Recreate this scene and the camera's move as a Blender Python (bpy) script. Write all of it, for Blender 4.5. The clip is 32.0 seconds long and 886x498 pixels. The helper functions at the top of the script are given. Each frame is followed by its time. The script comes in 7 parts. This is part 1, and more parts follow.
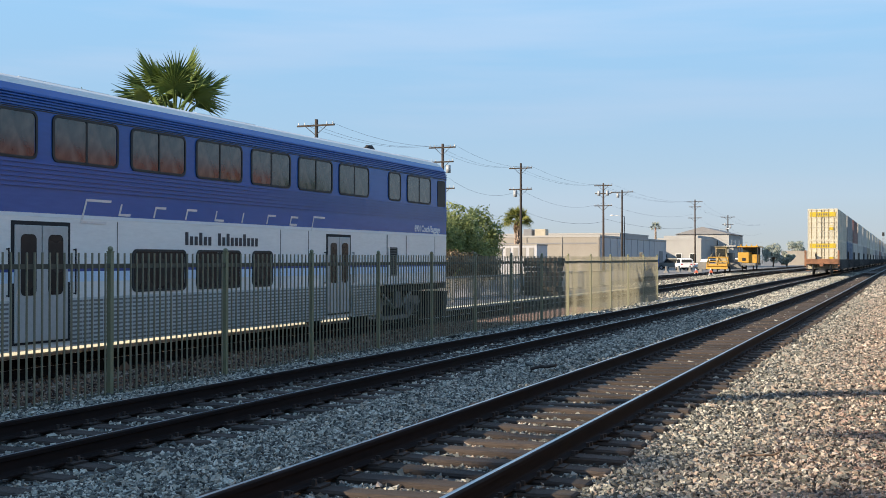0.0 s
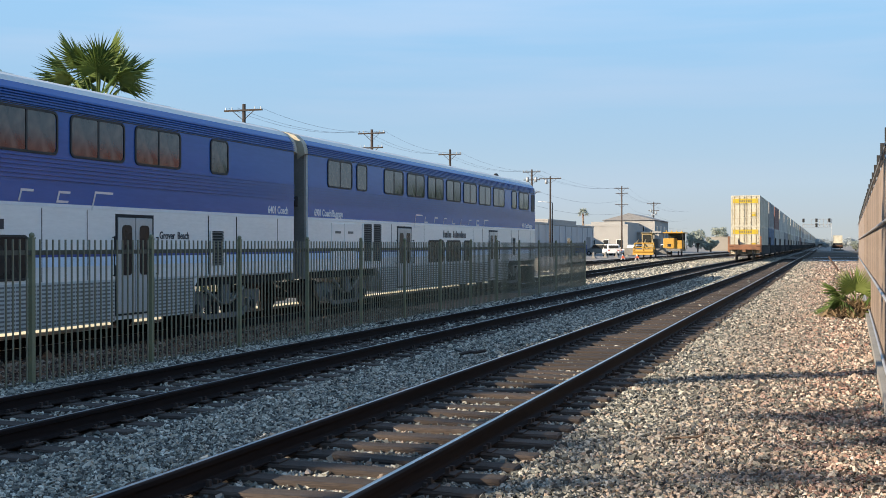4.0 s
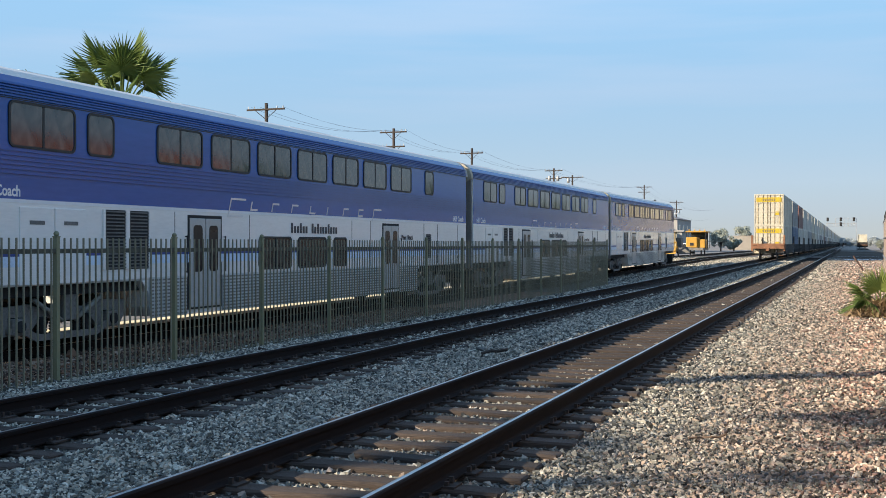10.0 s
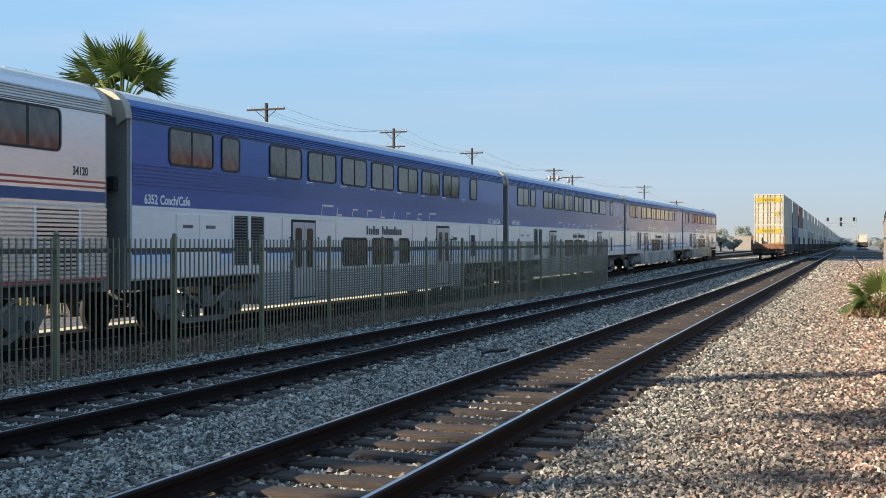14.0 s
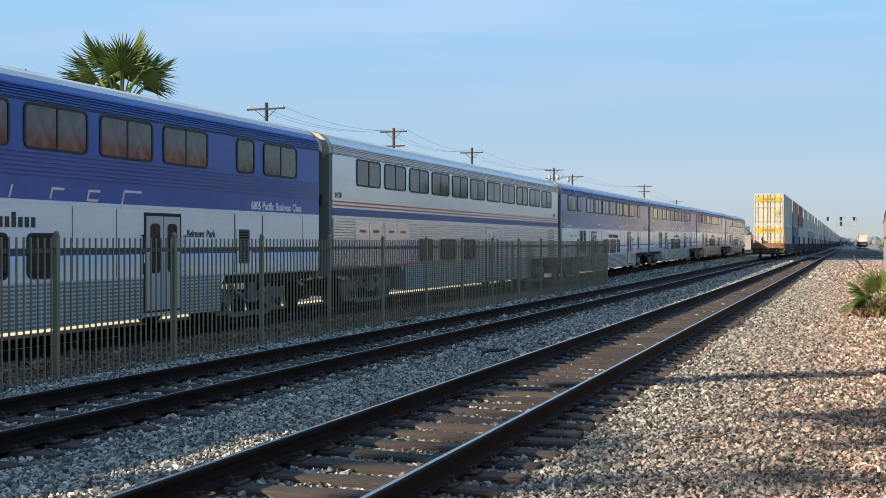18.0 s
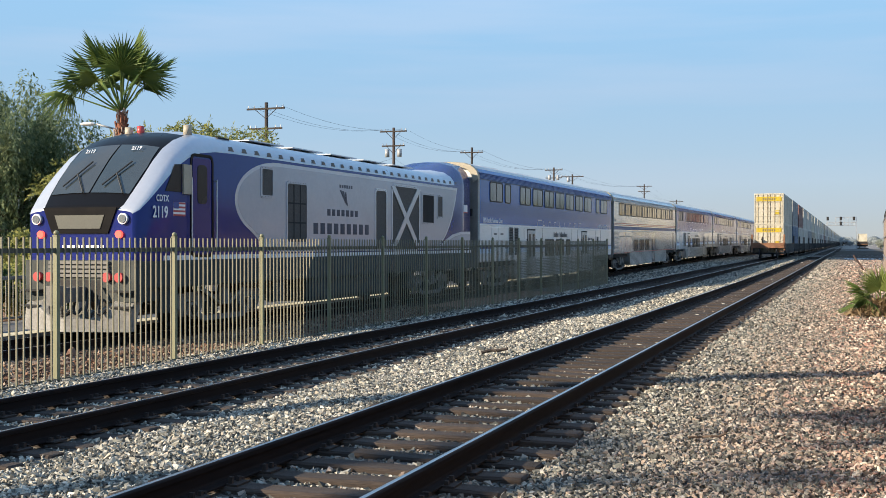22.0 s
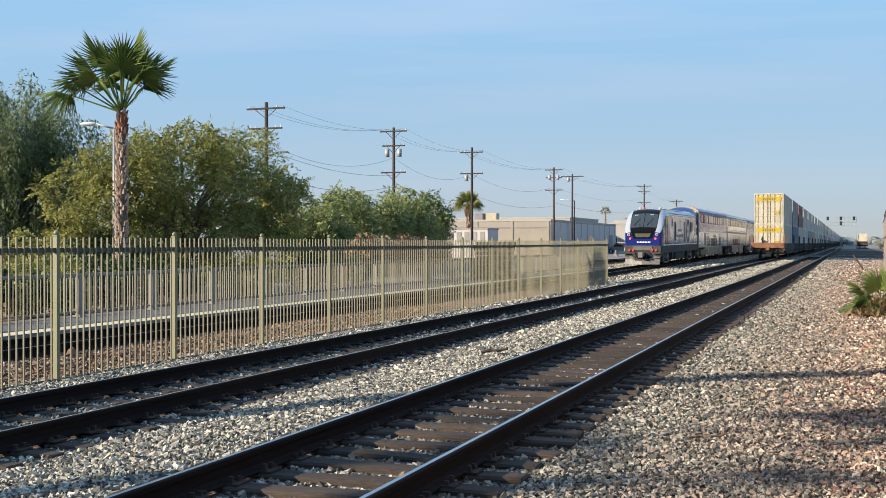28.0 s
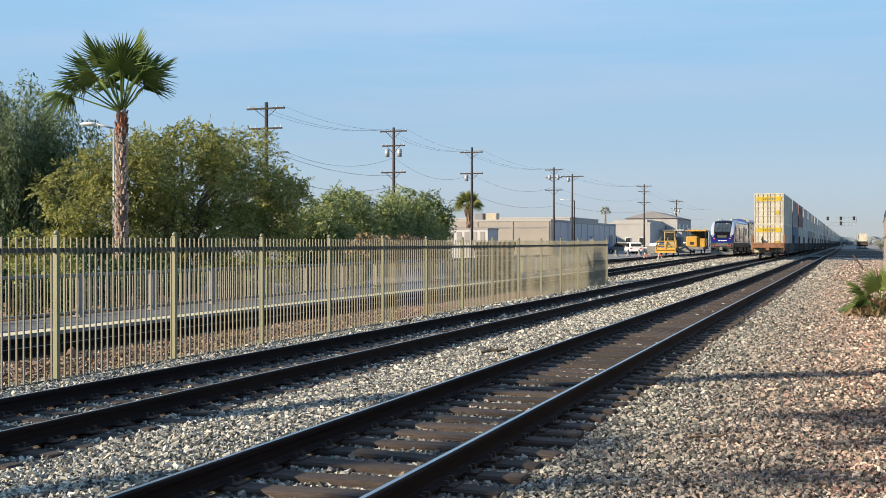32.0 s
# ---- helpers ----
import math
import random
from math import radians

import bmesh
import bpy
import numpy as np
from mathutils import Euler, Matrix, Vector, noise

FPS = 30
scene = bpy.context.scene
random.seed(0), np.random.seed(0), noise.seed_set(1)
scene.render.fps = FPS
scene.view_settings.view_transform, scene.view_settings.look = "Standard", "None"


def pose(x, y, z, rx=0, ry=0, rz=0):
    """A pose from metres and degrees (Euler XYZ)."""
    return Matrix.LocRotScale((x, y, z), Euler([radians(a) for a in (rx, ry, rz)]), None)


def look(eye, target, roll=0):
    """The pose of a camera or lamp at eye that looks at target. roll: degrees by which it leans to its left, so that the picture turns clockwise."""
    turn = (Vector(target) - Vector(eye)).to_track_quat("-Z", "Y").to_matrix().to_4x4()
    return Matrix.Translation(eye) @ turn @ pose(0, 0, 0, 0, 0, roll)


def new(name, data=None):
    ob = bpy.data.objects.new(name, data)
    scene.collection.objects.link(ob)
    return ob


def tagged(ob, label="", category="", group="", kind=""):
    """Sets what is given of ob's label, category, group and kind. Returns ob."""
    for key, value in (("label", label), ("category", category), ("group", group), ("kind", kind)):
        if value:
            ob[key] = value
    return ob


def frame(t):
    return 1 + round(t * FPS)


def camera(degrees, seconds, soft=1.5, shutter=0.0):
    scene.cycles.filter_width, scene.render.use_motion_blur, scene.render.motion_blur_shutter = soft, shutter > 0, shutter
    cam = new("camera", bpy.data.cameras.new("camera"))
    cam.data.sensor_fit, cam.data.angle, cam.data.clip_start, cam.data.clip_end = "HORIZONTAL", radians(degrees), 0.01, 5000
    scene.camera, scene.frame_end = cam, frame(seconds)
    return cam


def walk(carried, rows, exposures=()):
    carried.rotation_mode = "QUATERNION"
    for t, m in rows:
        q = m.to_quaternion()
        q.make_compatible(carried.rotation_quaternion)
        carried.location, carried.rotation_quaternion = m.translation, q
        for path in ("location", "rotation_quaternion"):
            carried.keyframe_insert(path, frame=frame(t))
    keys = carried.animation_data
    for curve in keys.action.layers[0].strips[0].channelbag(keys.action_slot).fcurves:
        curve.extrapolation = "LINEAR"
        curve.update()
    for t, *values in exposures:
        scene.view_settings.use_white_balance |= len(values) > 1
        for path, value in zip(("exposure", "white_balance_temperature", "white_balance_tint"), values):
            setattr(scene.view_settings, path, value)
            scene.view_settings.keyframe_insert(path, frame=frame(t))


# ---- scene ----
# The near track runs along +Y; z = 0 is the top of its rails; the camera stands beside it.
cam = camera(43.8, 32.0, soft=0.5, shutter=0.0)
walk(cam, [
    (0.0, pose(0, 0, 1.6, 90.52, -0.02, 22.78)),
    (0.5, pose(0, 0, 1.6, 90.437, 0.052, 20.842)),
    (1.0, pose(0, 0, 1.6, 90.23, 0.035, 19.635)),
    (1.5, pose(0, 0, 1.6, 90.009, 0.039, 19.206)),
    (2.0, pose(0, 0, 1.6, 89.887, 0.041, 19.099)),
    (2.5, pose(0, 0, 1.6, 89.87, 0.083, 19.082)),
    (3.0, pose(0, 0, 1.6, 89.87, 0.069, 19.075)),
    (3.5, pose(0, 0, 1.6, 89.865, 0.061, 19.071)),
    (5.5, pose(0, 0, 1.6, 89.472, -0.029, 19.703)),
    (6.0, pose(0, 0, 1.6, 89.603, 0.004, 20.062)),
    (6.5, pose(0, 0, 1.6, 89.692, 0.005, 20.194)),
    (7.0, pose(0, 0, 1.6, 89.736, 0, 20.24)),
    (9.0, pose(0, 0, 1.6, 89.736, 0, 20.24)),
    (14.0, pose(0, 0, 1.6, 89.736, 0, 20.24)),
    (18.0, pose(0, 0, 1.6, 89.71, 0.003, 20.24)),
    (32.0, pose(0, 0, 1.6, 89.691, 0.004, 20.24)),
], exposures=[(0.0, 0.99), (17.0, 1.01), (21.0, 0.97), (24.0, 0.94), (32.0, 0.91)])

# ---- light: low sun from behind on the station side, clear hazy sky ----
SUN_EL, SUN_SLOPE = 21.7, 0.94            # elevation; run along Y for each metre along X
sun_from = Vector((-1, -SUN_SLOPE, 0)).normalized() * math.cos(radians(SUN_EL)) + Vector((0, 0, math.sin(radians(SUN_EL))))
world = bpy.data.worlds.new("sky")
scene.world = world
world.use_nodes = True
wn, wl = world.node_tree.nodes, world.node_tree.links
sky = wn.new("ShaderNodeTexSky")
sky.sky_type, sky.sun_disc = "NISHITA", False
sky.sun_elevation = radians(SUN_EL)
sky.sun_rotation = math.atan2(sun_from.x, sun_from.y)
sky.altitude, sky.air_density, sky.dust_density, sky.ozone_density = 20, 1.0, 0.1, 4.0
cirrus_map = wn.new("ShaderNodeMapping")
cirrus_co = wn.new("ShaderNodeTexCoord")
cirrus_map.inputs["Scale"].default_value = (1.4, 1.4, 16.0)
cirrus_map.inputs["Rotation"].default_value = (0.05, 0.03, 0.0)
cirrus = wn.new("ShaderNodeTexNoise")
cirrus.inputs["Scale"].default_value, cirrus.inputs["Detail"].default_value = 1.3, 5.0
cirrus_ramp = wn.new("ShaderNodeValToRGB")
cirrus_ramp.color_ramp.elements[0].position, cirrus_ramp.color_ramp.elements[1].position = 0.5, 0.8
cirrus_ramp.color_ramp.elements[0].color, cirrus_ramp.color_ramp.elements[1].color = (0, 0, 0, 1), (0.2, 0.2, 0.2, 1)
cirrus_mix = wn.new("ShaderNodeMixRGB")
cirrus_mix.inputs["Color2"].default_value = (7.5, 8.3, 9.2, 1)
wl.new(cirrus_co.outputs["Generated"], cirrus_map.inputs["Vector"])
wl.new(cirrus_map.outputs["Vector"], cirrus.inputs["Vector"])
wl.new(cirrus.outputs["Fac"], cirrus_ramp.inputs["Fac"])
wl.new(cirrus_ramp.outputs["Color"], cirrus_mix.inputs["Fac"])
wl.new(sky.outputs["Color"], cirrus_mix.inputs["Color1"])
haze = wn.new("ShaderNodeGamma")                # hazy air evens out the brightness between horizon and zenith
haze.inputs["Gamma"].default_value = 0.045
tone = wn.new("ShaderNodeHueSaturation")
tone.inputs["Saturation"].default_value = 11.2
wl.new(cirrus_mix.outputs["Color"], haze.inputs["Color"])
wl.new(haze.outputs["Color"], tone.inputs["Color"])
tint = wn.new("ShaderNodeMixRGB")
tint.blend_type = "MULTIPLY"
tint.inputs["Fac"].default_value, tint.inputs["Color2"].default_value = 1.0, (0.945, 0.98, 1.11, 1)
wl.new(tone.outputs["Color"], tint.inputs["Color1"])
height = wn.new("ShaderNodeSeparateXYZ")        # dull haze low over the horizon
wl.new(cirrus_co.outputs["Generated"], height.inputs[0])
low_haze = wn.new("ShaderNodeValToRGB")
low_haze.color_ramp.elements[0].position, low_haze.color_ramp.elements[0].color = 0.0, (0.74, 0.785, 0.855, 1)
low_haze.color_ramp.elements[1].position, low_haze.color_ramp.elements[1].color = 0.22, (1.10, 1.145, 1.125, 1)
overhead = low_haze.color_ramp.elements.new(1.0)
overhead.color = (1.34, 1.17, 1.12, 1)
wl.new(height.outputs["Z"], low_haze.inputs["Fac"])
hazed = wn.new("ShaderNodeMixRGB")
hazed.blend_type = "MULTIPLY"
hazed.inputs["Fac"].default_value = 1.0
wl.new(tint.outputs["Color"], hazed.inputs["Color1"])
wl.new(low_haze.outputs["Color"], hazed.inputs["Color2"])
wl.new(hazed.outputs["Color"], wn["Background"].inputs["Color"])
wn["Background"].inputs["Strength"].default_value = 0.35
sun_lamp = bpy.data.lights.new("sun", "SUN")
sun_lamp.energy, sun_lamp.angle, sun_lamp.color = 5.0, radians(0.53), (1.0, 0.83, 0.62)
sun_ob = new("sun", sun_lamp)
sun_ob.matrix_world = look(tuple(sun_from * 50), (0, 0, 0))


# ---- small builders ----
def part(name, bm, material, parent, label=""):
    """Links a bmesh (or a mesh) as one mesh object under a thing, or at top level where parent is None."""
    if isinstance(bm, bmesh.types.BMesh):
        me = bpy.data.meshes.new(name)
        bm.to_mesh(me)
        bm.free()
    else:
        me = bm
    if material is not None and not me.materials:
        for m in (material if isinstance(material, (list, tuple)) else [material]):
            me.materials.append(m)
    ob = new(name, me)
    if parent is not None:
        ob.parent = parent
    if label:
        ob["label"] = label
    return ob


def each(name, boxes, material, parent, label=""):
    """Separate box-shaped parts, one for each (x0, x1, y0, y1, z0, z1); alike sizes share a mesh."""
    shared = {}
    for b in boxes:
        size = tuple(round(b[i + 1] - b[i], 4) for i in (0, 2, 4))
        if size not in shared:
            bm = bmesh.new()
            box(bm, -size[0] / 2, size[0] / 2, -size[1] / 2, size[1] / 2, -size[2] / 2, size[2] / 2)
            ob = part(name, bm, material, parent, label)
            shared[size] = ob.data
        else:
            ob = part(name, shared[size], None, parent, label)
        ob.location = ((b[0] + b[1]) / 2, (b[2] + b[3]) / 2, (b[4] + b[5]) / 2)


def thing(name, x, y, z, label, category, group="", rz=0.0, kind=""):
    ob = new(name)
    ob.empty_display_size = 0.2
    ob.matrix_basis = pose(x, y, z, 0, 0, rz)
    return tagged(ob, label, category, group, kind)


def box(bm, x0, x1, y0, y1, z0, z1, mi=0, m=None):
    vs = [bm.verts.new((x, y, z)) for z in (z0, z1) for y in (y0, y1) for x in (x0, x1)]
    if m is not None:
        for v in vs:
            v.co = m @ v.co
    for q in ((0, 2, 3, 1), (4, 5, 7, 6), (0, 1, 5, 4), (2, 6, 7, 3), (0, 4, 6, 2), (1, 3, 7, 5)):
        bm.faces.new([vs[i] for i in q]).material_index = mi
    return vs


def bbox(x0, x1, y0, y1, z0, z1, r=0.02, mi=0):
    """A box with bevelled edges, as a bmesh."""
    bm = bmesh.new()
    box(bm, x0, x1, y0, y1, z0, z1, mi)
    bmesh.ops.bevel(bm, geom=bm.edges[:], offset=r, segments=2, affect="EDGES", profile=0.5)
    return bm


def tube(bm, a, b, r0, r1=None, n=10, mi=0, caps=True):
    """A straight tapered round bar from a to b."""
    r1 = r0 if r1 is None else r1
    a, b = Vector(a), Vector(b)
    q = (b - a).to_track_quat("Z", "Y")
    ra = [bm.verts.new(a + q @ Vector((r0 * math.cos(2 * math.pi * i / n), r0 * math.sin(2 * math.pi * i / n), 0))) for i in range(n)]
    rb = [bm.verts.new(b + q @ Vector((r1 * math.cos(2 * math.pi * i / n), r1 * math.sin(2 * math.pi * i / n), 0))) for i in range(n)]
    for i in range(n):
        f = bm.faces.new((ra[i], ra[(i + 1) % n], rb[(i + 1) % n], rb[i]))
        f.smooth, f.material_index = n > 6, mi
    if caps:
        bm.faces.new(ra[::-1]).material_index = mi
        bm.faces.new(rb).material_index = mi


def sweep(bm, profile, y0, y1, mi=0, closed=True, zf=None, step=None, mis=None, xf=None):
    """Extrudes an (x, z) outline along Y; zf(y) lifts it."""
    n = max(1, int(abs(y1 - y0) / step)) if step else 1
    rings = []
    for k in range(n + 1):
        y = y0 + (y1 - y0) * k / n
        dz, dx = (zf(y) if zf else 0.0), (xf(y) if xf else 0.0)
        rings.append([bm.verts.new((x + dx, y, z + dz)) for x, z in profile])
    m = len(profile)
    for a, b in zip(rings, rings[1:]):
        for i in range(m if closed else m - 1):
            j = (i + 1) % m
            bm.faces.new((a[i], a[j], b[j], b[i])).material_index = mis[i] if mis else mi
    if closed:
        bm.faces.new(rings[0][::-1]).material_index = mi
        bm.faces.new(rings[-1]).material_index = mi
    return rings


def rounded(w, h, r, n=4):
    """Outline of a rounded rectangle centred on the origin."""
    out = []
    for cx, cy, a0 in ((w / 2 - r, h / 2 - r, 0), (-w / 2 + r, h / 2 - r, 90), (-w / 2 + r, -h / 2 + r, 180), (w / 2 - r, -h / 2 + r, 270)):
        for i in range(n + 1):
            a = radians(a0 + 90 * i / n)
            out.append((cx + r * math.cos(a), cy + r * math.sin(a)))
    return out


def plate(bm, outline, x0, x1, mi=0):
    """A flat piece with a (y, z) outline (counter-clockwise seen from +X), from x0 to x1."""
    a = [bm.verts.new((x0, y, z)) for y, z in outline]
    b = [bm.verts.new((x1, y, z)) for y, z in outline]
    n = len(outline)
    for i in range(n):
        j = (i + 1) % n
        bm.faces.new((a[i], a[j], b[j], b[i])).material_index = mi
    bm.faces.new(b).material_index = mi
    bm.faces.new(a[::-1]).material_index = mi


def ring_plate(bm, outer, inner, x0, x1, mi=0):
    """A frame between two outlines of equal length."""
    n = len(outer)
    o0, o1 = [bm.verts.new((x0, y, z)) for y, z in outer], [bm.verts.new((x1, y, z)) for y, z in outer]
    i0, i1 = [bm.verts.new((x0, y, z)) for y, z in inner], [bm.verts.new((x1, y, z)) for y, z in inner]
    for i in range(n):
        j = (i + 1) % n
        for q in ((o0[i], o0[j], o1[j], o1[i]), (o1[i], o1[j], i1[j], i1[i]), (i1[i], i1[j], i0[j], i0[i])):
            bm.faces.new(q).material_index = mi


def mesh_arrays(name, verts, faces, material, smooth=False):
    """A mesh from numpy arrays of corners and of equal-sided faces."""
    verts, faces = np.asarray(verts, np.float32), np.asarray(faces, np.int32)
    me = bpy.data.meshes.new(name)
    n, k = faces.shape
    me.vertices.add(len(verts))
    me.vertices.foreach_set("co", verts.ravel())
    me.loops.add(n * k)
    me.loops.foreach_set("vertex_index", faces.ravel())
    me.polygons.add(n)
    me.polygons.foreach_set("loop_start", np.arange(0, n * k, k, dtype=np.int32))
    me.polygons.foreach_set("loop_total", np.full(n, k, np.int32))
    me.polygons.foreach_set("use_smooth", np.full(n, smooth, bool))
    me.update(calc_edges=True)
    me.validate()
    me.materials.append(material)
    return me


# ---- materials ----
def mat(name, base, rough=0.6, metal=0.0, dark=None, scale=3.0, fine=40.0, amount=0.5, bump=0.0, stretch=(1, 1, 1), per="", spread=0.15, spec=0.5, coat=0.0, world_space=False):
    """Base colour mixed towards `dark` by noise at two scales; per: 'object' or 'island' varies the value from piece to piece."""
    m = bpy.data.materials.new(name)
    m.use_nodes = True
    n, l = m.node_tree.nodes, m.node_tree.links
    b = n["Principled BSDF"]
    dark = dark or tuple(c * 0.6 for c in base)
    co = n.new("ShaderNodeTexCoord")
    mp = n.new("ShaderNodeMapping")
    mp.inputs["Scale"].default_value = stretch
    if world_space:
        ge = n.new("ShaderNodeNewGeometry")
        l.new(ge.outputs["Position"], mp.inputs["Vector"])
    else:
        l.new(co.outputs["Object"], mp.inputs["Vector"])
    n1, n2 = n.new("ShaderNodeTexNoise"), n.new("ShaderNodeTexNoise")
    n1.inputs["Scale"].default_value, n1.inputs["Detail"].default_value = scale, 4
    n2.inputs["Scale"].default_value, n2.inputs["Detail"].default_value = fine, 3
    l.new(mp.outputs[0], n1.inputs["Vector"])
    l.new(mp.outputs[0], n2.inputs["Vector"])
    mul = n.new("ShaderNodeMath")
    mul.operation = "MULTIPLY"
    l.new(n1.outputs["Fac"], mul.inputs[0])
    l.new(n2.outputs["Fac"], mul.inputs[1])
    ramp = n.new("ShaderNodeMapRange")
    ramp.inputs["From Min"].default_value, ramp.inputs["From Max"].default_value = 0.12, 0.42
    ramp.inputs["To Min"].default_value, ramp.inputs["To Max"].default_value = 0.0, amount
    l.new(mul.outputs[0], ramp.inputs["Value"])
    mix = n.new("ShaderNodeMixRGB")
    mix.inputs["Color1"].default_value, mix.inputs["Color2"].default_value = (*base, 1), (*dark, 1)
    l.new(ramp.outputs[0], mix.inputs["Fac"])
    out = mix.outputs["Color"]
    if per:
        src = n.new("ShaderNodeObjectInfo").outputs["Random"] if per == "object" else n.new("ShaderNodeNewGeometry").outputs["Random Per Island"]
        mr = n.new("ShaderNodeMapRange")
        mr.inputs["To Min"].default_value, mr.inputs["To Max"].default_value = 1 - spread, 1 + spread
        l.new(src, mr.inputs["Value"])
        hs = n.new("ShaderNodeHueSaturation")
        l.new(mr.outputs[0], hs.inputs["Value"])
        l.new(out, hs.inputs["Color"])
        out = hs.outputs["Color"]
    l.new(out, b.inputs["Base Color"])
    rr = n.new("ShaderNodeMapRange")
    rr.inputs["To Min"].default_value, rr.inputs["To Max"].default_value = max(0.03, rough - 0.08), min(1, rough + 0.1)
    l.new(n1.outputs["Fac"], rr.inputs["Value"])
    l.new(rr.outputs[0], b.inputs["Roughness"])
    b.inputs["Metallic"].default_value = metal
    b.inputs["Specular IOR Level"].default_value = spec
    b.inputs["Coat Weight"].default_value = coat
    b.inputs["Coat Roughness"].default_value = 0.08
    if bump:
        bp = n.new("ShaderNodeBump")
        bp.inputs["Strength"].default_value, bp.inputs["Distance"].default_value = bump, 0.01
        l.new(n2.outputs["Fac"], bp.inputs["Height"])
        l.new(bp.outputs[0], b.inputs["Normal"])
    return m


def glow(name, colour, strength):
    m = mat(name, colour, 0.3)
    b = m.node_tree.nodes["Principled BSDF"]
    b.inputs["Emission Color"].default_value = (*colour, 1)
    b.inputs["Emission Strength"].default_value = strength
    return m


def stone_material(name, palette, pink=()):
    """Crushed stone: each piece takes its own shade; pink stones mix in towards +X."""
    m = mat(name, (0.3, 0.3, 0.3), 0.85, bump=0.3, fine=60)
    n, l = m.node_tree.nodes, m.node_tree.links
    b = n["Principled BSDF"]
    ge = n.new("ShaderNodeNewGeometry")
    ramps = []
    for pal in (palette, pink or palette):
        rp = n.new("ShaderNodeValToRGB")
        rp.color_ramp.interpolation = "CONSTANT"
        els = rp.color_ramp.elements
        while len(els) < len(pal):
            els.new(0.5)
        for i, c in enumerate(pal):
            els[i].position, els[i].color = i / len(pal), (*c, 1)
        l.new(ge.outputs["Random Per Island"], rp.inputs["Fac"])
        ramps.append(rp)
    sep = n.new("ShaderNodeSeparateXYZ")
    l.new(ge.outputs["Position"], sep.inputs[0])
    big = n.new("ShaderNodeTexNoise")
    big.inputs["Scale"].default_value = 1.2
    l.new(ge.outputs["Position"], big.inputs["Vector"])
    add = n.new("ShaderNodeMath")
    add.operation = "MULTIPLY_ADD"
    add.inputs[1].default_value = 1.6
    l.new(big.outputs["Fac"], add.inputs[0])
    l.new(sep.outputs["X"], add.inputs[2])
    mr = n.new("ShaderNodeMapRange")
    mr.inputs["From Min"].default_value, mr.inputs["From Max"].default_value = -1.1, 0.9
    l.new(add.outputs[0], mr.inputs["Value"])
    mx = n.new("ShaderNodeMixRGB")
    l.new(mr.outputs[0], mx.inputs["Fac"])
    l.new(ramps[0].outputs["Color"], mx.inputs["Color1"])
    l.new(ramps[1].outputs["Color"], mx.inputs["Color2"])
    fine = n.new("ShaderNodeTexNoise")
    fine.inputs["Scale"].default_value, fine.inputs["Detail"].default_value = 70, 4
    l.new(ge.outputs["Position"], fine.inputs["Vector"])
    fr = n.new("ShaderNodeMapRange")
    fr.inputs["To Min"].default_value, fr.inputs["To Max"].default_value = 0.6, 1.4
    l.new(fine.outputs["Fac"], fr.inputs["Value"])
    hs = n.new("ShaderNodeHueSaturation")
    l.new(fr.outputs[0], hs.inputs["Value"])
    l.new(mx.outputs["Color"], hs.inputs["Color"])
    l.new(hs.outputs["Color"], b.inputs["Base Color"])
    return m


def ground_material(name, c1, c2, c3, cell=18.0, bump=1.0):
    """Loose stone seen from afar: cells of varied shade with raised middles."""
    m = mat(name, c1, 0.9)
    n, l = m.node_tree.nodes, m.node_tree.links
    b = n["Principled BSDF"]
    ge = n.new("ShaderNodeNewGeometry")
    vo = n.new("ShaderNodeTexVoronoi")
    vo.inputs["Scale"].default_value = cell
    l.new(ge.outputs["Position"], vo.inputs["Vector"])
    sep = n.new("ShaderNodeSeparateColor")
    l.new(vo.outputs["Color"], sep.inputs[0])
    rp = n.new("ShaderNodeValToRGB")
    els = rp.color_ramp.elements
    els.new(0.5)
    for e, p, c in zip(els, (0.0, 0.5, 1.0), (c2, c1, c3)):
        e.position, e.color = p, (*c, 1)
    l.new(sep.outputs[0], rp.inputs["Fac"])
    big = n.new("ShaderNodeTexNoise")
    big.inputs["Scale"].default_value, big.inputs["Detail"].default_value = 0.35, 6
    l.new(ge.outputs["Position"], big.inputs["Vector"])
    fr = n.new("ShaderNodeMapRange")
    fr.inputs["To Min"].default_value, fr.inputs["To Max"].default_value = 0.65, 1.3
    l.new(big.outputs["Fac"], fr.inputs["Value"])
    hs = n.new("ShaderNodeHueSaturation")
    l.new(fr.outputs[0], hs.inputs["Value"])
    l.new(rp.outputs["Color"], hs.inputs["Color"])
    l.new(hs.outputs["Color"], b.inputs["Base Color"])
    bp = n.new("ShaderNodeBump")
    bp.invert = True
    bp.inputs["Strength"].default_value, bp.inputs["Distance"].default_value = bump, 0.03
    l.new(vo.outputs["Distance"], bp.inputs["Height"])
    l.new(bp.outputs[0], b.inputs["Normal"])
    return m


